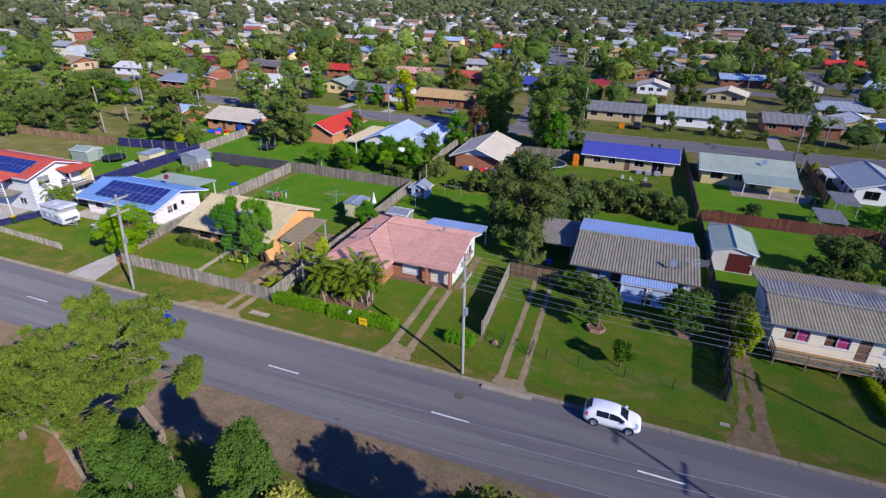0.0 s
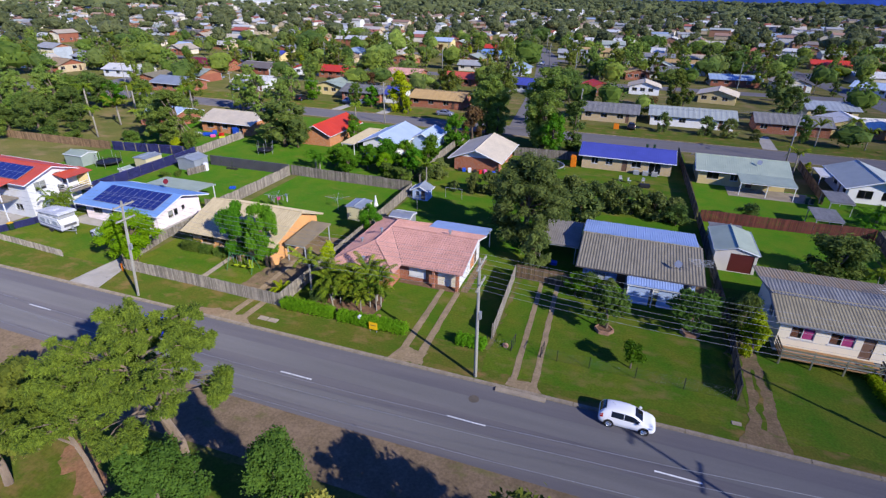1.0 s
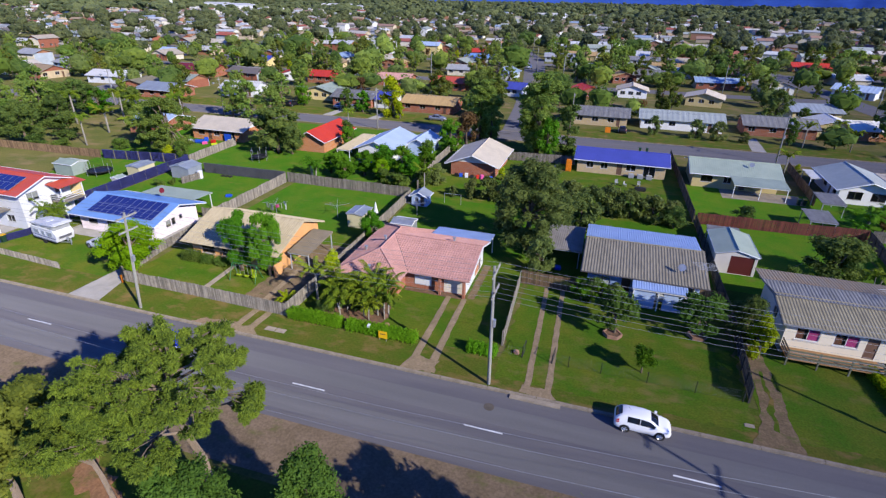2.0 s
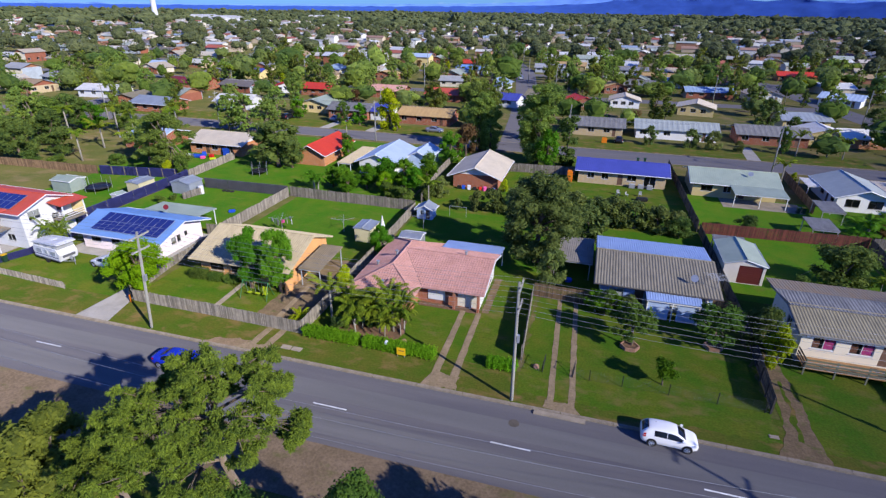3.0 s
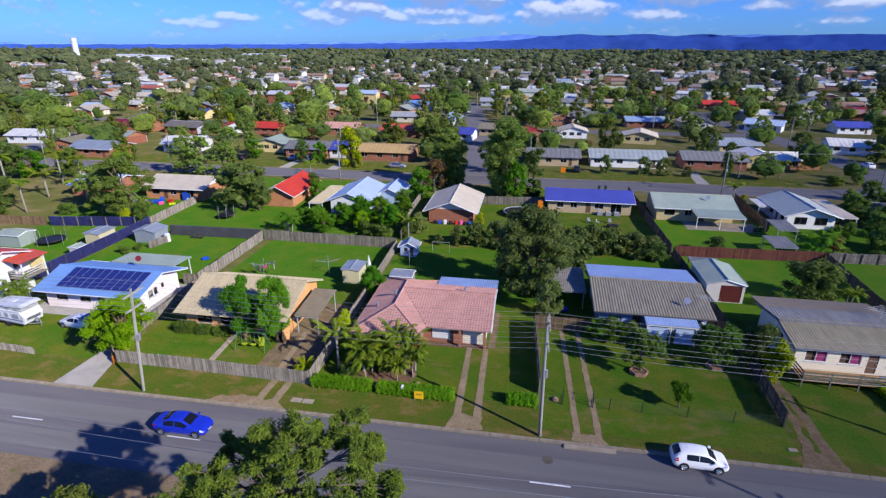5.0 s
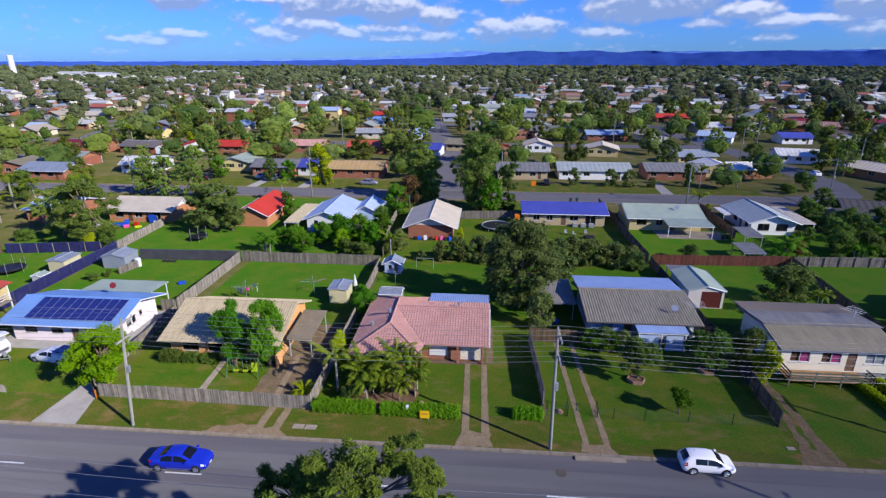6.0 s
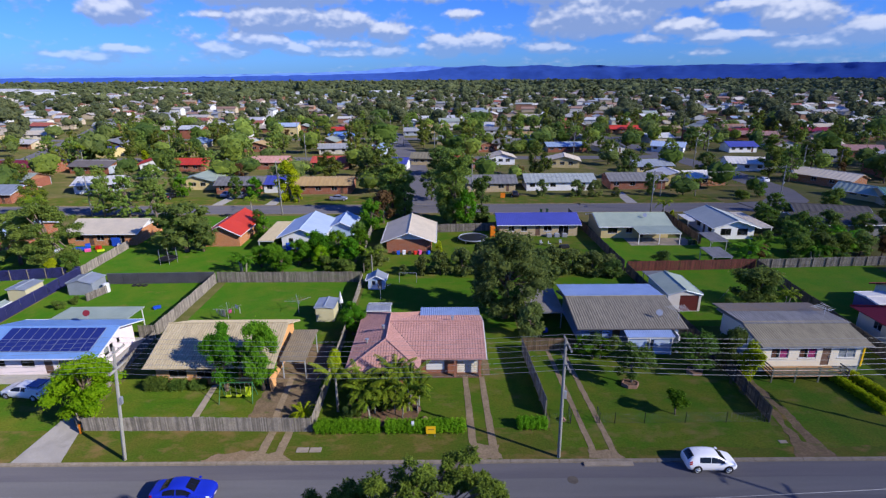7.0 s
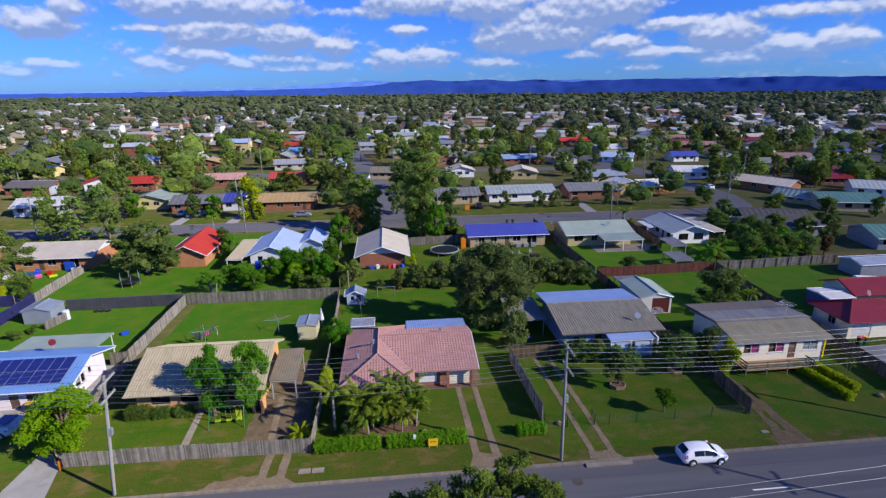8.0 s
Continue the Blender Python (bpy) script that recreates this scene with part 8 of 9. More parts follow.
SEDAN = [(-2.30, 0.45, 0.80, 0.86, 0.64, 0.58), (-2.22, 0.34, 0.92, 0.99, 0.80, 0.70), (-1.90, 0.24, 0.95, 1.03, 0.86, 0.75), (-1.55, 0.20, 0.95, 1.06, 0.88, 0.74), (-1.15, 0.20, 0.95, 1.28, 0.885, 0.64), (-0.75, 0.18, 0.95, 1.42, 0.89, 0.61),
         (-0.10, 0.18, 0.94, 1.46, 0.89, 0.62), (0.35, 0.18, 0.93, 1.40, 0.89, 0.61), (0.80, 0.18, 0.92, 1.17, 0.885, 0.66), (1.10, 0.18, 0.91, 0.99, 0.88, 0.74), (1.50, 0.18, 0.87, 0.92, 0.87, 0.76), (1.95, 0.20, 0.78, 0.82, 0.82, 0.70), (2.20, 0.24, 0.67, 0.71, 0.73, 0.62), (2.30, 0.34, 0.52, 0.55, 0.57, 0.48)]


def shell_point(rows, x, v, out=0.0):
    """A point of a car's shell at x, v from 0 (middle of the underside) over the flank to 1 (middle of the top)."""
    for a, b in zip(rows, rows[1:]):
        if a[0] <= x <= b[0] or b is rows[-1]:
            k = max(0.0, min(1.0, (x - a[0]) / (b[0] - a[0])))
            zb, belt, top, w, wt = (p + (q - p) * k for p, q in zip(a[1:], b[1:]))
            break
    ring = [(0.0, zb), (0.86 * w, zb), (0.985 * w, zb + 0.12), (w, (zb + belt) / 2), (0.975 * w, belt), (wt + 0.035, top - 0.07 * min(1, (top - belt) * 4)), (wt * 0.86, top), (0.0, top + 0.03)]
    at = (0.0, 0.12, 0.2, 0.35, 0.55, 0.78, 0.86, 1.0)
    for (p, q), (r0, r1) in zip(zip(at, at[1:]), zip(ring, ring[1:])):
        if p <= v <= q:
            k = (v - p) / (q - p)
            y, z = r0[0] + (r1[0] - r0[0]) * k, r0[1] + (r1[1] - r0[1]) * k
            return (x, y + out * (0.8 if v < 0.8 else 0.2), z + out * (0.3 if v < 0.8 else 1.0))


def shell_patch(bm, rows, xs, vs, side, out):
    grid = [[bm.verts.new((p[0], p[1] * side, p[2])) for p in (shell_point(rows, x, v, out) for v in vs)] for x in xs]
    for a, b in zip(grid, grid[1:]):
        for k in range(len(vs) - 1):
            bm.faces.new((a[k], b[k], b[k + 1], a[k + 1]))


def span(a, b, n):
    return [a + (b - a) * i / n for i in range(n + 1)]


def car(name, label, x, y, z, heading, paint, style="hatch", group="", size=1.0):
    """A car facing +x: one lofted shell, window panes lying on it, wheels in dark arches, lamps, mirrors, bumper."""
    c = thing(name, pose(x, y, z, 0, 0, heading), label, "car", group)
    rows = [tuple(q * size for q in row) for row in (HATCH if style == "hatch" else SEDAN)]
    L, hw = rows[-1][0], 0.875 * size
    xs = [q for a, b in zip(rows, rows[1:]) for q in (a[0], (a[0] + b[0]) / 2)] + [L]
    vs = [0.0, 0.12, 0.16, 0.2, 0.35, 0.55, 0.665, 0.78, 0.82, 0.86, 0.93, 1.0]
    bm = bmesh.new()
    for sd in (1, -1):
        shell_patch(bm, rows, xs, vs, sd, 0.0)
    bmesh.ops.remove_doubles(bm, verts=bm.verts[:], dist=1e-4)
    bmesh.ops.holes_fill(bm, edges=[e for e in bm.edges if e.is_boundary])
    part("body", bm, paint, c, smooth=True)
    rear, front, flank = ((-1.93, -1.5), (0.5, 1.06), (-1.1, -0.24, -0.2, 0.9)) if style == "hatch" else ((-1.5, -0.88), (0.42, 1.06), (-1.2, -0.28, -0.2, 0.86))
    for nm, (a, b) in (("rear_window", rear), ("windscreen", front)):
        bm = bmesh.new()
        for sd in (1, -1):
            shell_patch(bm, rows, span(a, b, 5), [0.87, 0.93, 1.0], sd, 0.012)
        bmesh.ops.remove_doubles(bm, verts=bm.verts[:], dist=1e-3)
        part(nm, bm, "car_pane", c, "dark tinted glass")
    for sd in (1, -1):
        for a, b in (flank[:2], flank[2:]):
            bm = bmesh.new()
            shell_patch(bm, rows, span(a, b, 5), [0.565, 0.66, 0.765], sd, 0.012)
            part("side_window", bm, "car_pane", c, "dark tinted glass")
        bm = bmesh.new()
        box(bm, 0.78, 0.98, min(sd * hw * 0.97, sd * (hw + 0.17)), max(sd * hw * 0.97, sd * (hw + 0.17)), 0.95, 1.08)
        bmesh.ops.bevel(bm, geom=bm.edges[:], offset=0.03, segments=2, affect="EDGES")
        part("mirror", bm, paint, c)
        for nm, mat, xa, xb, va, vb in (("headlight", "lamp_clear", L - 0.36, L - 0.06, 0.42, 0.62), ("tail_light", "lamp_red", -L + 0.03, -L + 0.34, 0.46, 0.66)):
            bm = bmesh.new()
            shell_patch(bm, rows, span(xa, xb, 3), span(va, vb, 3), sd, 0.012)
            part(nm, bm, mat, c)
        for wx in (-L + 0.80, L - 0.78):
            bm = bmesh.new()
            disc(bm, (wx, sd * (hw - 0.06), 0.33), (0, 1, 0), 0.365, 0.13, 26)
            part("wheel_arch", bm, "black", c)
            bm = bmesh.new()
            disc(bm, (wx, sd * (hw - 0.08), 0.31), (0, 1, 0), 0.31, 0.2, 26)
            w = part("wheel", bm, "tyre", c)
            bm = bmesh.new()
            disc(bm, (wx, sd * (hw + 0.022), 0.31), (0, 1, 0), 0.075, 0.03, 12)
            for k in range(5):
                a = 2 * math.pi * k / 5
                tube(bm, [(wx, sd * (hw + 0.024), 0.31), (wx + 0.2 * math.cos(a), sd * (hw + 0.024), 0.31 + 0.2 * math.sin(a))], [0.05, 0.035], 4)
            tube(bm, [(wx + 0.2 * math.cos(a), sd * (hw + 0.022), 0.31 + 0.2 * math.sin(a)) for a in (2 * math.pi * k / 20 for k in range(21))], 0.022, 5)
            part("rim", bm, "rim", w)
    part_box("number_plate", (L - 0.012, L + 0.012, -0.18, 0.18, 0.38, 0.48), "white", c)
    part_box("grille", (L - 0.10, L + 0.004, -0.42, 0.42, 0.50, 0.545), "black", c)
    bm = bmesh.new()
    tube(bm, [(-0.9, 0, 1.5 if style == "hatch" else 1.38), (-1.15, 0, 1.72 if style == "hatch" else 1.6)], 0.008, 5)
    part("aerial", bm, "black", c)
    return c


car("hatchback_car", "white hatchback car parked at the kerb", 11.86, -0.47, -0.12, -1.0, "car_white", size=0.955)
car("sedan_car", "bright blue sedan car on the road", -29.0, -3.38, -0.12, 1.0, "car_blue", "sedan")
for nm, lb, x, y, a, p, st in [("sedan_car", "silver sedan car parked on the grass", -35.6, 95.4, 0, "car_silver", "sedan"), ("hatchback_car", "dark car parked under a carport", 9.6, 99.0, 90, "car_black", "hatch"),
                               ("sedan_car", "silver car parked in a driveway", -61.8, 99.5, 90, "car_silver", "sedan"), ("hatchback_car", "dark car parked in a driveway", -79.8, 98.6, 80, "car_black", "hatch"),
                               ("hatchback_car", "white car in a side street", 84.5, 116, 85, "car_white", "hatch"), ("sedan_car", "silver car in a side street", -66, 100.5, 90, "car_silver", "sedan"),
                               ("hatchback_car", "dark car beside the white house", -73.0, 6.4, 80, "car_black", "hatch"),
                               ("hatchback_car", "pale car in the far street", -31.0, 214, 95, "car_white", "hatch")]:
    car(nm, lb, x, y, 0.02, a, p, style=st)


def ute():
    c = car("utility_car", "white utility with a solar panel over its tray", -50.8, 10.0, 0.01, 172, "car_white", "sedan")
    part_box("tray", (-2.42, -0.86, -0.88, 0.88, 0.96, 1.28), "car_white", c)
    part_box("tray_cover", (-2.2, -0.9, -0.7, 0.7, 1.5, 1.55), "solar", c, "dark solar panel")
    for x, y in ((-2.1, -0.65), (-2.1, 0.65), (-1.0, -0.65), (-1.0, 0.65)):
        part_box("rack_post", (x - 0.03, x + 0.03, y - 0.03, y + 0.03, 1.28, 1.5), "galv", c)


ute()


def caravan():
    c = thing("caravan", pose(-58.4, 9.7, 0.02, 0, 0, -8), "white caravan parked on the front lawn", "caravan")
    bm = bmesh.new()
    side = [(-2.4, 0.55), (-2.55, 1.3), (-2.35, 2.1), (2.1, 2.15), (2.6, 1.45), (2.35, 0.55)]
    a = [bm.verts.new((x, -1.1, z)) for x, z in side]
    b = [bm.verts.new((x, 1.1, z)) for x, z in side]
    bm.faces.new(a)
    bm.faces.new(b[::-1])
    for i in range(6):
        j = (i + 1) % 6
        bm.faces.new((a[i], b[i], b[j], a[j]))
    bmesh.ops.bevel(bm, geom=bm.edges[:], offset=0.07, segments=2, affect="EDGES")
    part("body", bm, "white", c)
    bm = bmesh.new()                       # roof tilted up, on a soft wall
    top = [(-2.45, 2.36), (-2.3, 2.5), (2.2, 2.92), (2.75, 2.78), (2.7, 2.68)]
    lo = [bm.verts.new((x, -1.16, z)) for x, z in top]
    hi = [bm.verts.new((x, 1.16, z)) for x, z in top]
    bm.faces.new(lo)
    bm.faces.new(hi[::-1])
    for i in range(5):
        j = (i + 1) % 5
        bm.faces.new((lo[i], hi[i], hi[j], lo[j]))
    bmesh.ops.bevel(bm, geom=bm.edges[:], offset=0.035, segments=2, affect="EDGES")
    pop = part("pop_top", bm, "white", c, "raised white roof tilted towards the back")
    part_box("roof_hatch", (-0.4, 0.4, -0.35, 0.35, 2.68, 2.8), "white_trim", pop)
    bm = bmesh.new()
    solid(bm, [(-2.2, -1.0, 2.1), (2.3, -1.0, 2.1), (2.3, -1.0, 2.74), (-2.2, -1.0, 2.38)], (0, 1, 0), 2.0)
    part("soft_wall", bm, "grey_wall", c, "grey fabric wall under the raised roof")
    for x in (-1.5, 0.1, 1.5):
        part_box("vent_window", (x - 0.3, x + 0.3, -1.03, -0.99, 2.16, 2.34), "glass", c)
    for x, w in ((-1.75, 0.95), (-0.2, 0.5), (0.9, 0.95)):
        fr = part_box("window_frame", (x - 0.05, x + w + 0.05, -1.128, -1.09, 1.2, 1.8), "white_trim", c)
        part_box("pane", (x, x + w, -1.14, -1.12, 1.25, 1.75), "glass", fr)
    part_box("stripe", (-2.35, 2.35, -1.118, -1.09, 0.98, 1.06), "steel_blue", c, "blue-grey stripe")
    part_box("skirt", (-2.36, 2.34, -1.122, -1.09, 0.56, 0.7), "steel_dark", c, "dark lower edge")
    for z, m in ((1.5, "glass"), (0.98, "steel_dark")):
        bm = bmesh.new()
        x = 2.6 - 0.5 * abs(z + 0.15 - 1.45) / 0.7 if z > 1.4 else 2.35 + 0.25 * (z - 0.55) / 0.9
        solid(bm, [(x + 0.02, -0.75, z), (x + 0.02, 0.75, z), (x - (0.2 if z > 1.4 else -0.1), 0.75, z + 0.33), (x - (0.2 if z > 1.4 else -0.1), -0.75, z + 0.33)], (1, 0, 0), 0.03)
        part("front_window" if m == "glass" else "front_panel", bm, m, c)
    for s in (-1, 1):
        bm = bmesh.new()
        disc(bm, (-0.2, s * 1.0, 0.32), (0, 1, 0), 0.33, 0.2, 18)
        part("wheel", bm, "tyre", c)
    bm = bmesh.new()
    tube(bm, [(2.3, -0.6, 0.5), (3.5, 0, 0.5)], 0.05, 6)
    tube(bm, [(2.3, 0.6, 0.5), (3.5, 0, 0.5)], 0.05, 6)
    part("drawbar", bm, "galv", c)
    bm = bmesh.new()
    tube(bm, [(3.3, 0, 0.02), (3.3, 0, 0.8)], 0.04, 6)
    part("jockey_stand", bm, "galv", c)
    part_box("gas_bottle", (2.7, 2.95, -0.15, 0.15, 0.55, 1.1), "galv", c, "", 0.08)


caravan()


# ---------------------------------------------------------------- yard things
def small(name, dims, mat, label, category, at, rz=0, bevel=0.03, group=""):
    bm = bmesh.new()
    box(bm, *dims)
    if bevel:
        bmesh.ops.bevel(bm, geom=bm.edges[:], offset=bevel, segments=2, affect="EDGES")
    return lone(name, bm, mat, label, category, group, at=pose(*at, 0, 0, rz))


# yellow board standing at the hedge
s = thing("sign_board", (-10.6, 3.3, 0.02), "yellow board sign standing before the hedge", "sign")
part_box("board", (-0.42, 0.42, -0.02, 0.02, 0.25, 1.0), "yellow", s)
part_box("print_bar", (-0.26, 0.26, -0.028, -0.021, 0.66, 0.74), "timber_brown", s)
for x in (-0.35, 0.32):
    part_box("leg", (x, x + 0.03, -0.015, 0.015, 0, 0.3), "galv", s)
small("letterbox", (-0.12, 0.12, -0.18, 0.18, 0.85, 1.15), "white", "white letterbox in the hedge gap", "letterbox", (-12.2, 3.75, 0))
small("utility_pit", (-0.5, 0.5, -0.3, 0.3, 0, 0.05), "concrete", "pale concrete utility pit lid", "pit lid", (-21.4, 1.6, 0.014), 0, 0.01)
small("utility_pit", (-0.5, 0.5, -0.3, 0.3, 0, 0.045), "concrete", "grey concrete utility pit lid", "pit lid", (-20.3, 1.6, 0.014), 0, 0.01)
bm = bmesh.new()
tube(bm, [(0, 0, 0), (0, 0, 0.04)], 0.42, 18)
lone("manhole_cover", bm, "pale_concrete", "round concrete manhole cover in the grass", "manhole cover", at=(-42.0, 2.6, 0.014))
small("marker_post", (-0.09, 0.09, -0.09, 0.09, 0, 0.95), "orange", "short orange marker post", "post", (-41.6, 4.0, 0.012))
small("utility_pit", (-0.35, 0.35, -0.2, 0.2, 0, 0.05), "concrete", "small grey utility pit lid in the verge", "pit lid", (19.6, 2.2, 0.012))


def planter(x, y):
    p = thing("planter_bed", (x, y, 0.02), "hexagonal stone-edged garden bed", "planter")
    p.scale = (0.78, 0.78, 1.0)
    for i in range(6):
        a0, a1 = math.pi / 3 * i, math.pi / 3 * (i + 1)
        bm = bmesh.new()
        solid(bm, [(math.cos(a0) * 1.15, math.sin(a0) * 1.0, 0), (math.cos(a1) * 1.15, math.sin(a1) * 1.0, 0), (math.cos(a1) * 0.98, math.sin(a1) * 0.85, 0), (math.cos(a0) * 0.98, math.sin(a0) * 0.85, 0)], (0, 0, 1), 0.35)
        part("edging_stone", bm, "stone", p)
    bm = bmesh.new()
    solid(bm, [(math.cos(math.pi / 3 * i) * 1.0, math.sin(math.pi / 3 * i) * 0.87, 0) for i in range(6)], (0, 0, 1), 0.27)
    part("soil", bm, "mulch", p)


planter(9.5, 11.0)
planter(17.1, 13.3)


def swing_set():
    s = thing("swing_set", pose(-29.5, 9.0, 0.012, 0, 0, 2), "green and yellow children's swing set", "swing set")
    for x in (-1.6, 1.6):
        for y in (-0.8, 0.8):
            bm = bmesh.new()
            tube(bm, [(x, y, 0), (x * 0.95, 0, 1.9)], 0.04, 6)
            part("leg", bm, "green_paint", s)
    bm = bmesh.new()
    tube(bm, [(-1.55, 0, 1.9), (1.55, 0, 1.9)], 0.04, 6)
    part("top_bar", bm, "green_paint", s)
    for x in (-0.9, 0.1, 1.0):
        seat = part_box("swing_seat", (x - 0.25, x + 0.25, -0.14, 0.14, 0.42, 0.48), "lime", s)
        for d in (-0.22, 0.22):
            bm = bmesh.new()
            tube(bm, [(x + d, 0, 0.48), (x + d, 0, 1.88)], 0.012, 4)
            part("chain", bm, "galv", seat)
    part_box("glider_back", (0.75, 1.25, 0.1, 0.16, 0.48, 1.3), "lime", s)


swing_set()


def rotary_line(x, y, clothes, label):
    c = thing("clothes_line", (x, y, 0.012), label, "clothes line")
    bm = bmesh.new()
    tube(bm, [(0, 0, 0), (0, 0, 2.0)], 0.035, 8)
    part("mast", bm, "galv", c)
    for i in range(4):
        a = math.pi / 2 * i + 0.4
        bm = bmesh.new()
        tube(bm, [(0, 0, 1.75), (math.cos(a) * 1.7, math.sin(a) * 1.7, 2.05)], 0.022, 6)
        part("arm", bm, "galv", c)
    bm = bmesh.new()
    for r in (0.7, 1.1, 1.5):
        ring = [(math.cos(math.pi / 2 * i + 0.4) * r, math.sin(math.pi / 2 * i + 0.4) * r, 1.8 + r * 0.15) for i in range(5)]
        for a, b in zip(ring, ring[1:]):
            tube(bm, [a, b], 0.006, 3, False)
    part("line", bm, "wire", c)
    rg = random.Random(int(abs(x)))
    for i in range(clothes):
        a, r = rg.uniform(0, 6.28), rg.uniform(0.5, 1.5)
        w, h = rg.uniform(0.35, 0.6), rg.uniform(0.5, 0.95)
        bm = bmesh.new()
        gx = [bm.verts.new((-w / 2 + w * k / 4, 0.04 * math.sin(k * 2.1), z)) for z in (1.9, 1.9 - h) for k in range(5)]
        for k in range(4):
            bm.faces.new((gx[k], gx[k + 1], gx[k + 6], gx[k + 5]))
        bmesh.ops.solidify(bm, geom=bm.faces[:], thickness=0.012)
        g = lone("washing", bm, rg.choice(["cloth_white", "cloth_white", "cloth_pink", "cloth_white", "curtain"]), "washing hanging on the clothes line", "clothes", "washing on the line",
                 at=pose(x + math.cos(a) * r, y + math.sin(a) * r, 0.0, 0, 0, math.degrees(a) + 90))


rotary_line(-37.0, 26.2, 9, "rotary clothes line hung with washing")
rotary_line(-18.2, 33.0, 0, "empty rotary clothes line on the lawn")


def tv_antenna(x, y, z0, z1, turn, length):
    """A mast on a roof with a boom and a row of thin cross elements."""
    root = thing("tv_antenna", pose(x, y, z0, 0, 0, turn), "grey aluminium television antenna on a roof mast", "antenna", "roof antennas")
    bm = bmesh.new()
    tube(bm, [(0, 0, -0.15), (0, 0, z1 - z0 + 0.1)], 0.028, 6)
    part("mast", bm, "galv", root)
    bm = bmesh.new()
    tube(bm, [(-0.1, -0.75, z1 - z0), (-0.1, 0.95, z1 - z0)], 0.025, 5)
    part("boom", bm, "galv", root)
    for k in range(6):
        half = length * (0.5 - 0.035 * k)
        bm = bmesh.new()
        tube(bm, [(-half, 0.9 - 0.3 * k, z1 - z0 + 0.03), (half, 0.9 - 0.3 * k, z1 - z0 + 0.03)], 0.018, 5)
        part("element", bm, "galv", root)


tv_antenna(17.9, 20.0, 2.94, 4.25, 8, 2.5)
tv_antenna(33.3, 18.2, 4.22, 5.1, 25, 2.3)
bm = bmesh.new()
tube(bm, [(29.4, 32.3, 0.05), (31.0, 34.0, 0.06), (32.5, 35.7, 0.05)], 0.028, 6)
lone("pole", bm, "timber_grey", "long pale pole lying on the grass", "pole")
bm = bmesh.new()
bmesh.ops.create_icosphere(bm, subdivisions=2, radius=0.22, matrix=Matrix.Translation((-45.6, 33.6, 0.23)))
lone("ball", bm, "red", "red plastic ball on the lawn by the fence", "ball", smooth=True)
bm = bmesh.new()
tube(bm, [(-45.1, 28.6, 0.2), (-45.3, 30.4, 0.22), (-45.2, 32.4, 0.18)], [0.2, 0.22, 0.15], 9)
lone("log", bm, "timber_grey", "weathered log lying along the fence", "log")
rotary_line(-28.6, 28.6, 0, "empty rotary clothes line by the shed")


def trampoline(x, y, r, net, label):
    t = thing("trampoline", (x, y, 0.012), label, "trampoline")
    bm = bmesh.new()
    tube(bm, [(0, 0, 0.72), (0, 0, 0.74)], r * 0.86, 28)
    part("mat", bm, "black", t)
    ring = [(math.cos(a) * r * 0.93, math.sin(a) * r * 0.93, 0.75) for a in (2 * math.pi * i / 28 for i in range(29))]
    bm = bmesh.new()
    tube(bm, ring, 0.13, 6)
    part("pad", bm, "black" if net else "galv", t)
    for i in range(6):
        a = math.pi / 3 * i
        bm = bmesh.new()
        tube(bm, [(math.cos(a) * r, math.sin(a) * r, 0), (math.cos(a) * r, math.sin(a) * r, 2.2 if net else 0.72)], 0.03, 6)
        part("leg", bm, "galv", t)
    if net:
        bm = bmesh.new()
        for i in range(36):
            a = 2 * math.pi * i / 36
            tube(bm, [(math.cos(a) * r, math.sin(a) * r, 0.8), (math.cos(a) * r, math.sin(a) * r, 2.2)], 0.006, 3, False)
        for z in (1.1, 1.5, 1.9, 2.2):
            tube(bm, [(math.cos(2 * math.pi * i / 24) * r, math.sin(2 * math.pi * i / 24) * r, z) for i in range(25)], 0.008, 3, False)
        tagged(part("safety_net", bm, "black", t), kind="stuff")


trampoline(-76.2, 32.4, 2.0, True, "round black trampoline with a safety net")
trampoline(-3.6, 60.2, 2.9, False, "round trampoline with a pale rim")
trampoline(-56.0, 49.2, 1.5, True, "small trampoline with blue pads")

for x, y, m, lb in [(42.4, 16.6, "bin_green", "wheelie bin with a red lid"), (43.2, 16.7, "bin_green", "wheelie bin with a yellow lid"), (36.3, 57.0, "bin_green", "dark wheelie bin on the patio"),
                    (37.1, 57.2, "bin_green", "wheelie bin with a yellow lid"), (-63.8, 7.2, "bin_green", "wheelie bin with a yellow lid"), (-49.5, 13.2, "bin_green", "wheelie bin with a yellow lid"), (-47.6, 96.5, "bin_green", "green wheelie bin on the verge"),
                    (-45.9, 95.8, "bin_green", "green wheelie bin on the verge"), (13.2, 81.0, "bin_green", "dark wheelie bin at the kerb"), (14.6, 81.2, "bin_green", "dark wheelie bin at the kerb")]:
    b = thing("wheelie_bin", (x, y, 0.02), lb, "bin")
    bm = bmesh.new()
    v = box(bm, -0.24, 0.24, -0.28, 0.28, 0.05, 0.95)
    for q in v[:4]:
        q.co.x *= 0.8
        q.co.y *= 0.8
    part("bin_body", bm, m, b)
    part_box("lid", (-0.27, 0.27, -0.31, 0.33, 0.95, 1.03), "red" if "red" in lb else "yellow" if "yellow" in lb else "bin_green", b, "", 0.02)
    bm = bmesh.new()
    tube(bm, [(-0.2, 0.26, 0.12), (0.2, 0.26, 0.12)], 0.11, 10)
    part("wheel", bm, "tyre", b)

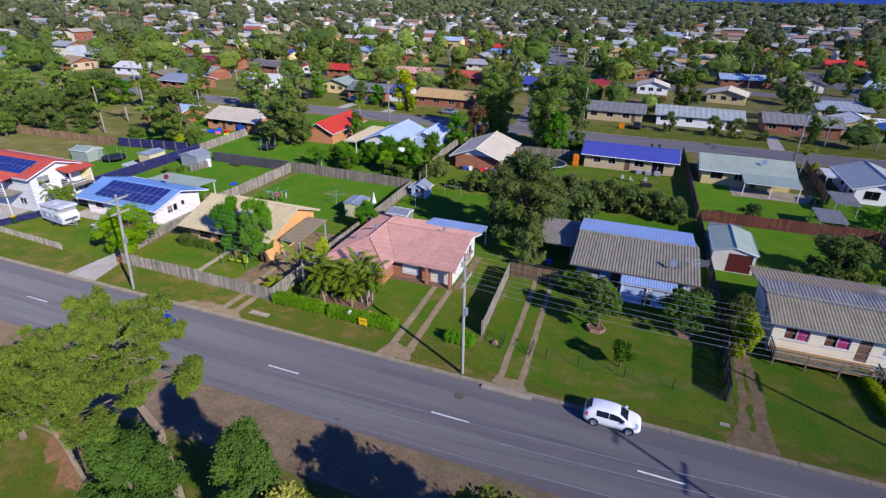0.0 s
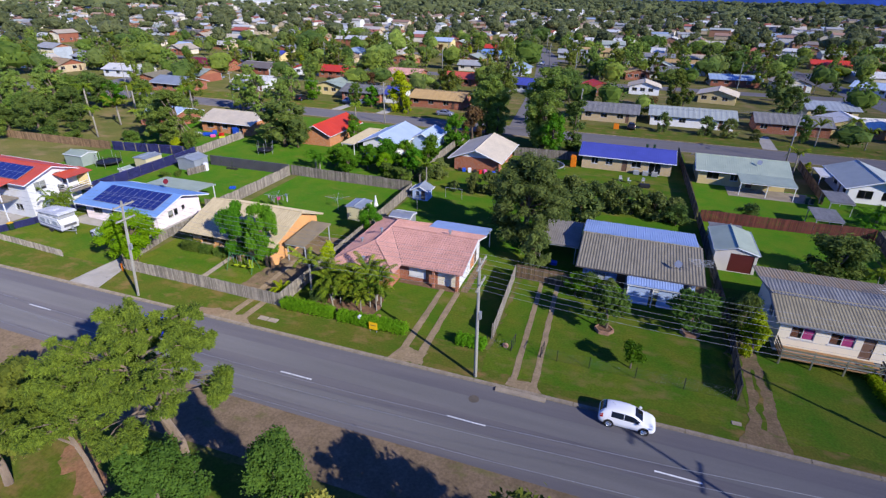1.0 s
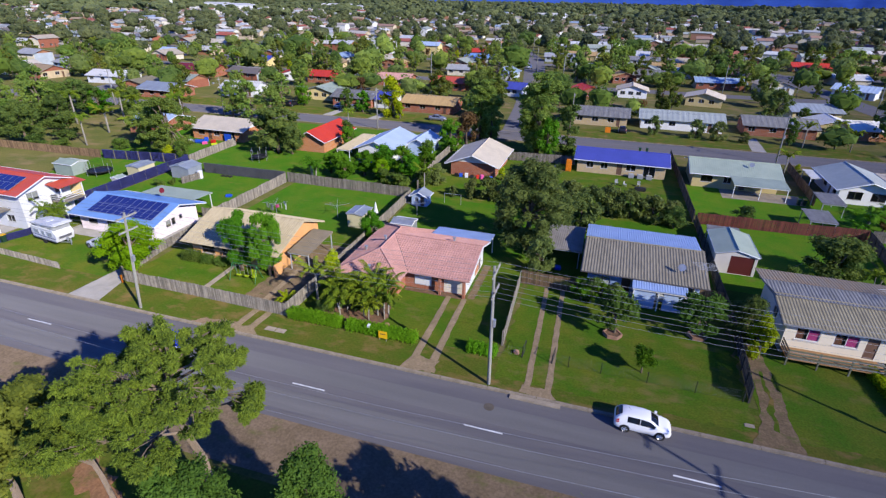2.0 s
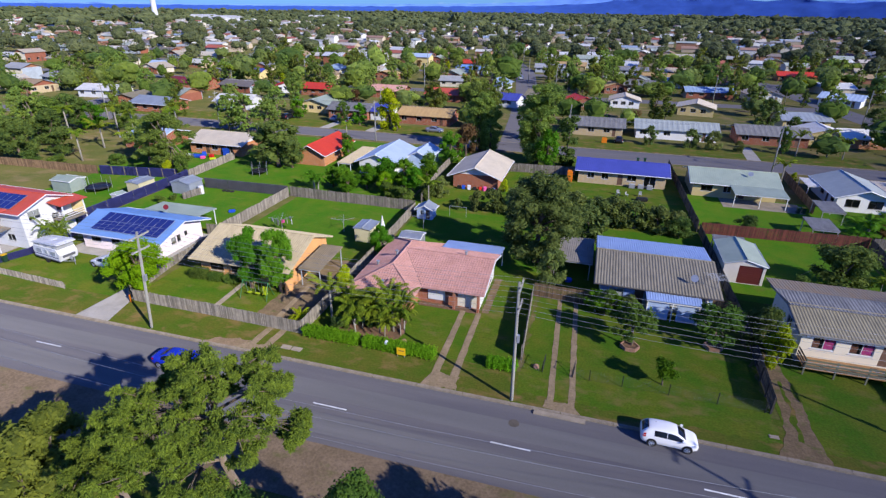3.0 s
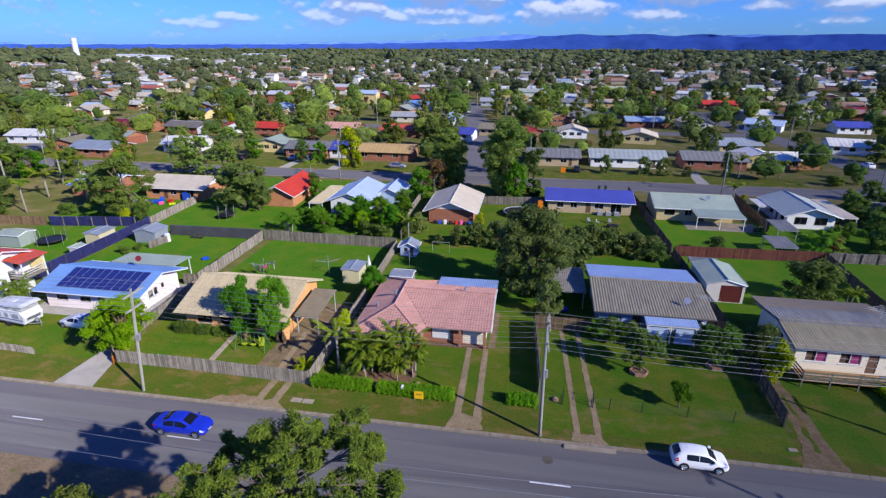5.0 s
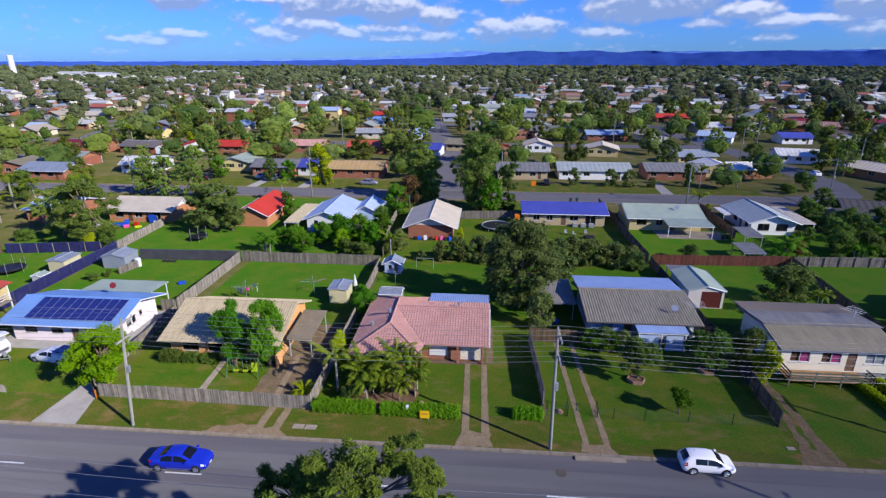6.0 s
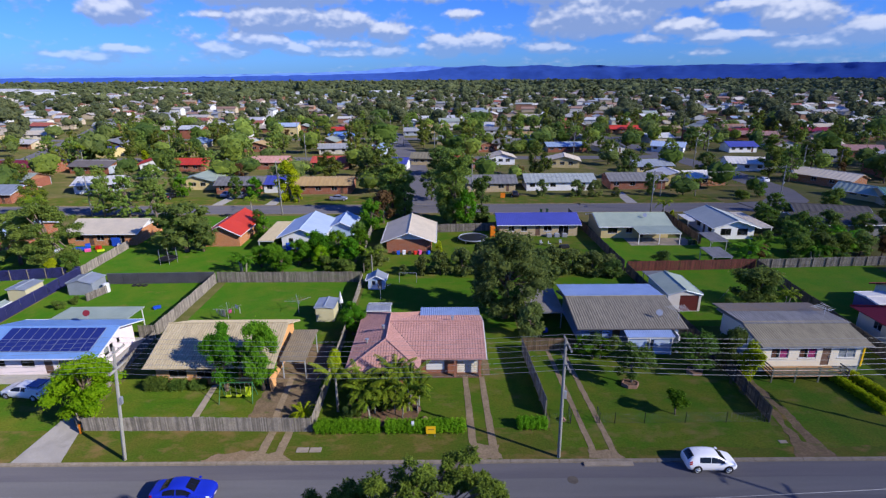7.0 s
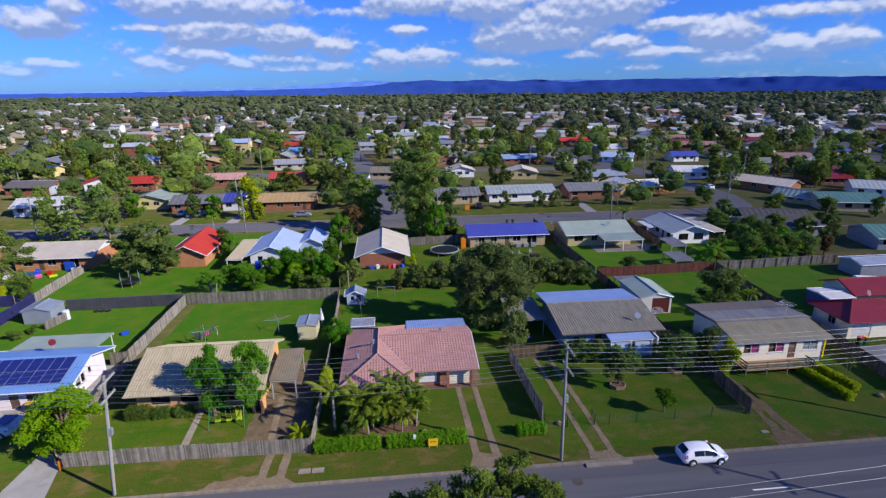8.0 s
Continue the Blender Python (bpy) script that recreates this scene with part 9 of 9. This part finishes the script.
# toys, furniture and clutter
small("toy_tub", (-0.5, 0.5, -0.35, 0.35, 0, 0.35), "blue", "blue plastic toy tub on the lawn", "toy", (-48.4, 30.4, 0.012), 30, 0.1)
for i in range(3):
    bm = bmesh.new()
    tube(bm, [(math.cos(a) * 0.28, math.sin(a) * 0.28, 0.1) for a in (2 * math.pi * k / 14 for k in range(15))], 0.1, 8)
    lone("old_tyre", bm, "tyre", "old black tyre lying on the lawn", "tyre", "old tyres by the fence", at=(-56.0 + i * 0.8, 38.6, 0.02))
bm = bmesh.new()
tube(bm, [(0, 0, 0), (0, 0, 1.3), (0, 0, 1.4)], [0.45, 0.45, 0.2], 16)
lone("water_tank", bm, "white", "small white plastic water tank", "water tank", at=(-58.8, 36.4, 0.012))
small("storage_box", (-0.8, 0.8, -0.4, 0.4, 0, 0.5), "roof_grey", "grey storage box beside the fence", "storage box", (-45.2, 28.6, 0.012), 85)
small("storage_box", (-0.7, 0.7, -0.35, 0.35, 0, 0.5), "timber_grey", "grey storage box beside the fence", "storage box", (-45.0, 31.4, 0.012), 85)
small("toy_car", (-0.35, 0.35, -0.2, 0.2, 0, 0.4), "red", "red plastic toy car", "toy", (-45.2, 34.0, 0.012), 20, 0.08)
small("tarpaulin_heap", (-1.6, 1.6, -0.5, 0.5, 0, 0.7), "blue", "blue tarpaulin over stored goods", "tarpaulin", (-75.4, 55.6, 0.012), 12, 0.2)
small("tarpaulin_sheet", (-0.8, 0.8, -0.05, 0.05, 0, 1.7), "blue", "blue sheet hanging on the verandah", "sheet", (-70.2, 58.3, 0.012), 0, 0.02)
small("white_boat", (-1.8, 1.8, -0.6, 0.6, 0.1, 0.7), "white", "white covered dinghy on the grass", "dinghy", (-77.6, 55.0, 0.012), 20, 0.25)
for i, (x, c) in enumerate([(-18.0, "black"), (-17.2, "blue"), (-16.2, "cloth_white"), (-15.2, "black"), (-14.2, "red"), (-13.4, "cloth_pink"), (-12.6, "black"), (-11.9, "blue")]):
    small("stored_crate", (-0.3, 0.3, -0.25, 0.25, 0, 0.55 + 0.1 * (i % 3)), c, "stored crate against the brick wall", "crate", (x, 52.6, 0.012), 7 * i, 0.04, "clutter along the brick wall")
for x, y, a in ((9.0, 57.6, 20), (10.4, 57.0, 60), (12.6, 57.8, 0)):
    f = thing("garden_chair", pose(x, y, 0.012, 0, 0, a), "grey plastic garden chair on the lawn", "chair", "garden chairs on the lawn")
    part_box("seat", (-0.25, 0.25, -0.25, 0.25, 0.4, 0.45), "grey_wall", f)
    part_box("backrest", (-0.25, 0.25, 0.22, 0.27, 0.45, 0.9), "grey_wall", f)
    for lx in (-0.22, 0.19):
        for ly in (-0.22, 0.19):
            part_box("leg", (lx, lx + 0.03, ly, ly + 0.03, 0, 0.4), "grey_wall", f)
small("outdoor_lounge", (-0.9, 0.9, -0.45, 0.45, 0, 0.6), "black", "dark covered outdoor lounge on the lawn", "lounge", (12.8, 55.6, 0.012), 8, 0.12)
for x in (11.4, 12.9, 14.4):
    small("storage_bin", (-0.5, 0.5, -0.35, 0.35, 0, 0.75), "grey_wall", "grey storage bin at the house wall", "storage bin", (x, 62.5, 0.012), 0, 0.05, "bins along the house wall")
small("portable_toilet", (-0.5, 0.5, -0.5, 0.5, 0, 2.1), "orange", "orange plastic cubicle beside the house", "cubicle", (0.4, 63.0, 0.012), 0, 0.08)
small("orange_board", (-0.6, 0.6, -0.05, 0.05, 0.0, 1.3), "orange", "orange board standing on the verge", "board", (6.3, 97.2, 0.014), 0, 0.02)
g = thing("goal_frame", (-14.7, 39.2, 0.012), "white steel goal frame on the lawn", "goal")
for a, b in (((-1.3, 0, 0), (-1.3, 0, 1.6)), ((1.3, 0, 0), (1.3, 0, 1.6)), ((-1.3, 0, 1.6), (1.3, 0, 1.6))):
    bm = bmesh.new()
    tube(bm, [a, b], 0.035, 6)
    part("bar", bm, "galv", g)
u = thing("folded_umbrella", (-23.2, 29.8, 0.012), "folded white garden umbrella by the shed", "umbrella")
bm = bmesh.new()
tube(bm, [(0, 0, 0), (0, 0, 2.6)], 0.03, 6)
part("pole", bm, "galv", u)
bm = bmesh.new()
tube(bm, [(0, 0, 1.0), (0, 0, 1.6), (0, 0, 2.6)], [0.35, 0.22, 0.04], 8)
part("canopy", bm, "cloth_white", u)
bench = thing("patio_chair", (13.4, 17.9, 0.05), "tan cushioned chair under the awning", "chair")
part_box("seat", (-0.4, 0.4, -0.35, 0.35, 0.2, 0.5), "deck", bench, "", 0.05)
part_box("backrest", (-0.4, 0.4, 0.3, 0.45, 0.5, 1.0), "cloth_white", bench, "", 0.05)
small("planter_pot", (-0.2, 0.2, -0.2, 0.2, 0, 0.4), "stone", "terracotta pot beside the bed", "pot", (-11.8, 7.0, 0.03), 10, 0.06)
for x, y, s in ((-11.2, 5.6, 0.3), (-18.0, 4.9, 0.22), (1.4, 5.4, 0.3), (35.0, 6.2, 0.35)):
    bm = bmesh.new()
    bmesh.ops.create_icosphere(bm, subdivisions=2, radius=s)
    for q in bm.verts:
        q.co *= 1 + 0.25 * noise.noise(q.co * 4)
        q.co.z *= 0.6
    lone("garden_rock", bm, "stone", "rough brown rock in the garden", "rock", at=(x, y, s * 0.4), smooth=True)
small("wheelbarrow_tub", (-0.4, 0.4, -0.3, 0.3, 0, 0.5), "blue", "blue plastic drum under the carport", "drum", (3.0, 22.8, 0.012), 0, 0.1)

# oddments behind the long brick house
for x, y, dims, c, lb, cat in [(-73.6, 55.2, (-0.5, 0.5, -0.3, 0.3, 0, 0.5), "cloth_pink", "pink plastic toy box on the grass", "toy box"), (-72.4, 56.4, (-0.4, 0.4, -0.4, 0.4, 0, 0.7), "red", "red plastic play seat on the grass", "toy"),
                               (-71.4, 55.4, (-0.6, 0.6, -0.3, 0.3, 0, 0.35), "lime", "lime green plastic tub on the grass", "tub"), (-74.8, 57.2, (-0.4, 0.4, -0.3, 0.3, 0, 0.9), "blue", "blue storage drum by the verandah", "drum"),
                               (-69.0, 57.6, (-0.5, 0.5, -0.3, 0.3, 0, 0.8), "white", "white outdoor cabinet by the wall", "cabinet"), (-37.2, 55.2, (-0.5, 0.5, -0.05, 0.05, 0, 1.5), "blue", "blue panel leaning on the house wall", "panel"),
                               (-35.6, 55.0, (-0.5, 0.5, -0.3, 0.3, 0, 0.9), "blue", "blue storage box by the house wall", "storage box")]:
    small(cat.replace(" ", "_"), dims, c, lb, cat, (x, y, 0.012), (x * 37) % 40, 0.05)
small("dinghy", (-2.0, 2.0, -0.7, 0.7, 0.05, 0.8), "white", "white covered dinghy beside the shed", "dinghy", (62.2, 36.4, 0.012), -15, 0.25)

# round patches in the asphalt
for x, y, r in ((0.6, -1.9, 0.42), (-28.5, -2.6, 0.4)):
    bm = bmesh.new()
    disc(bm, (0, 0, 0), (0, 0, 1), r, 0.012, 20)
    lone("manhole_cover", bm, "timber_dark", "round dark manhole cover in the road", "manhole cover", at=(x, y, -0.115))
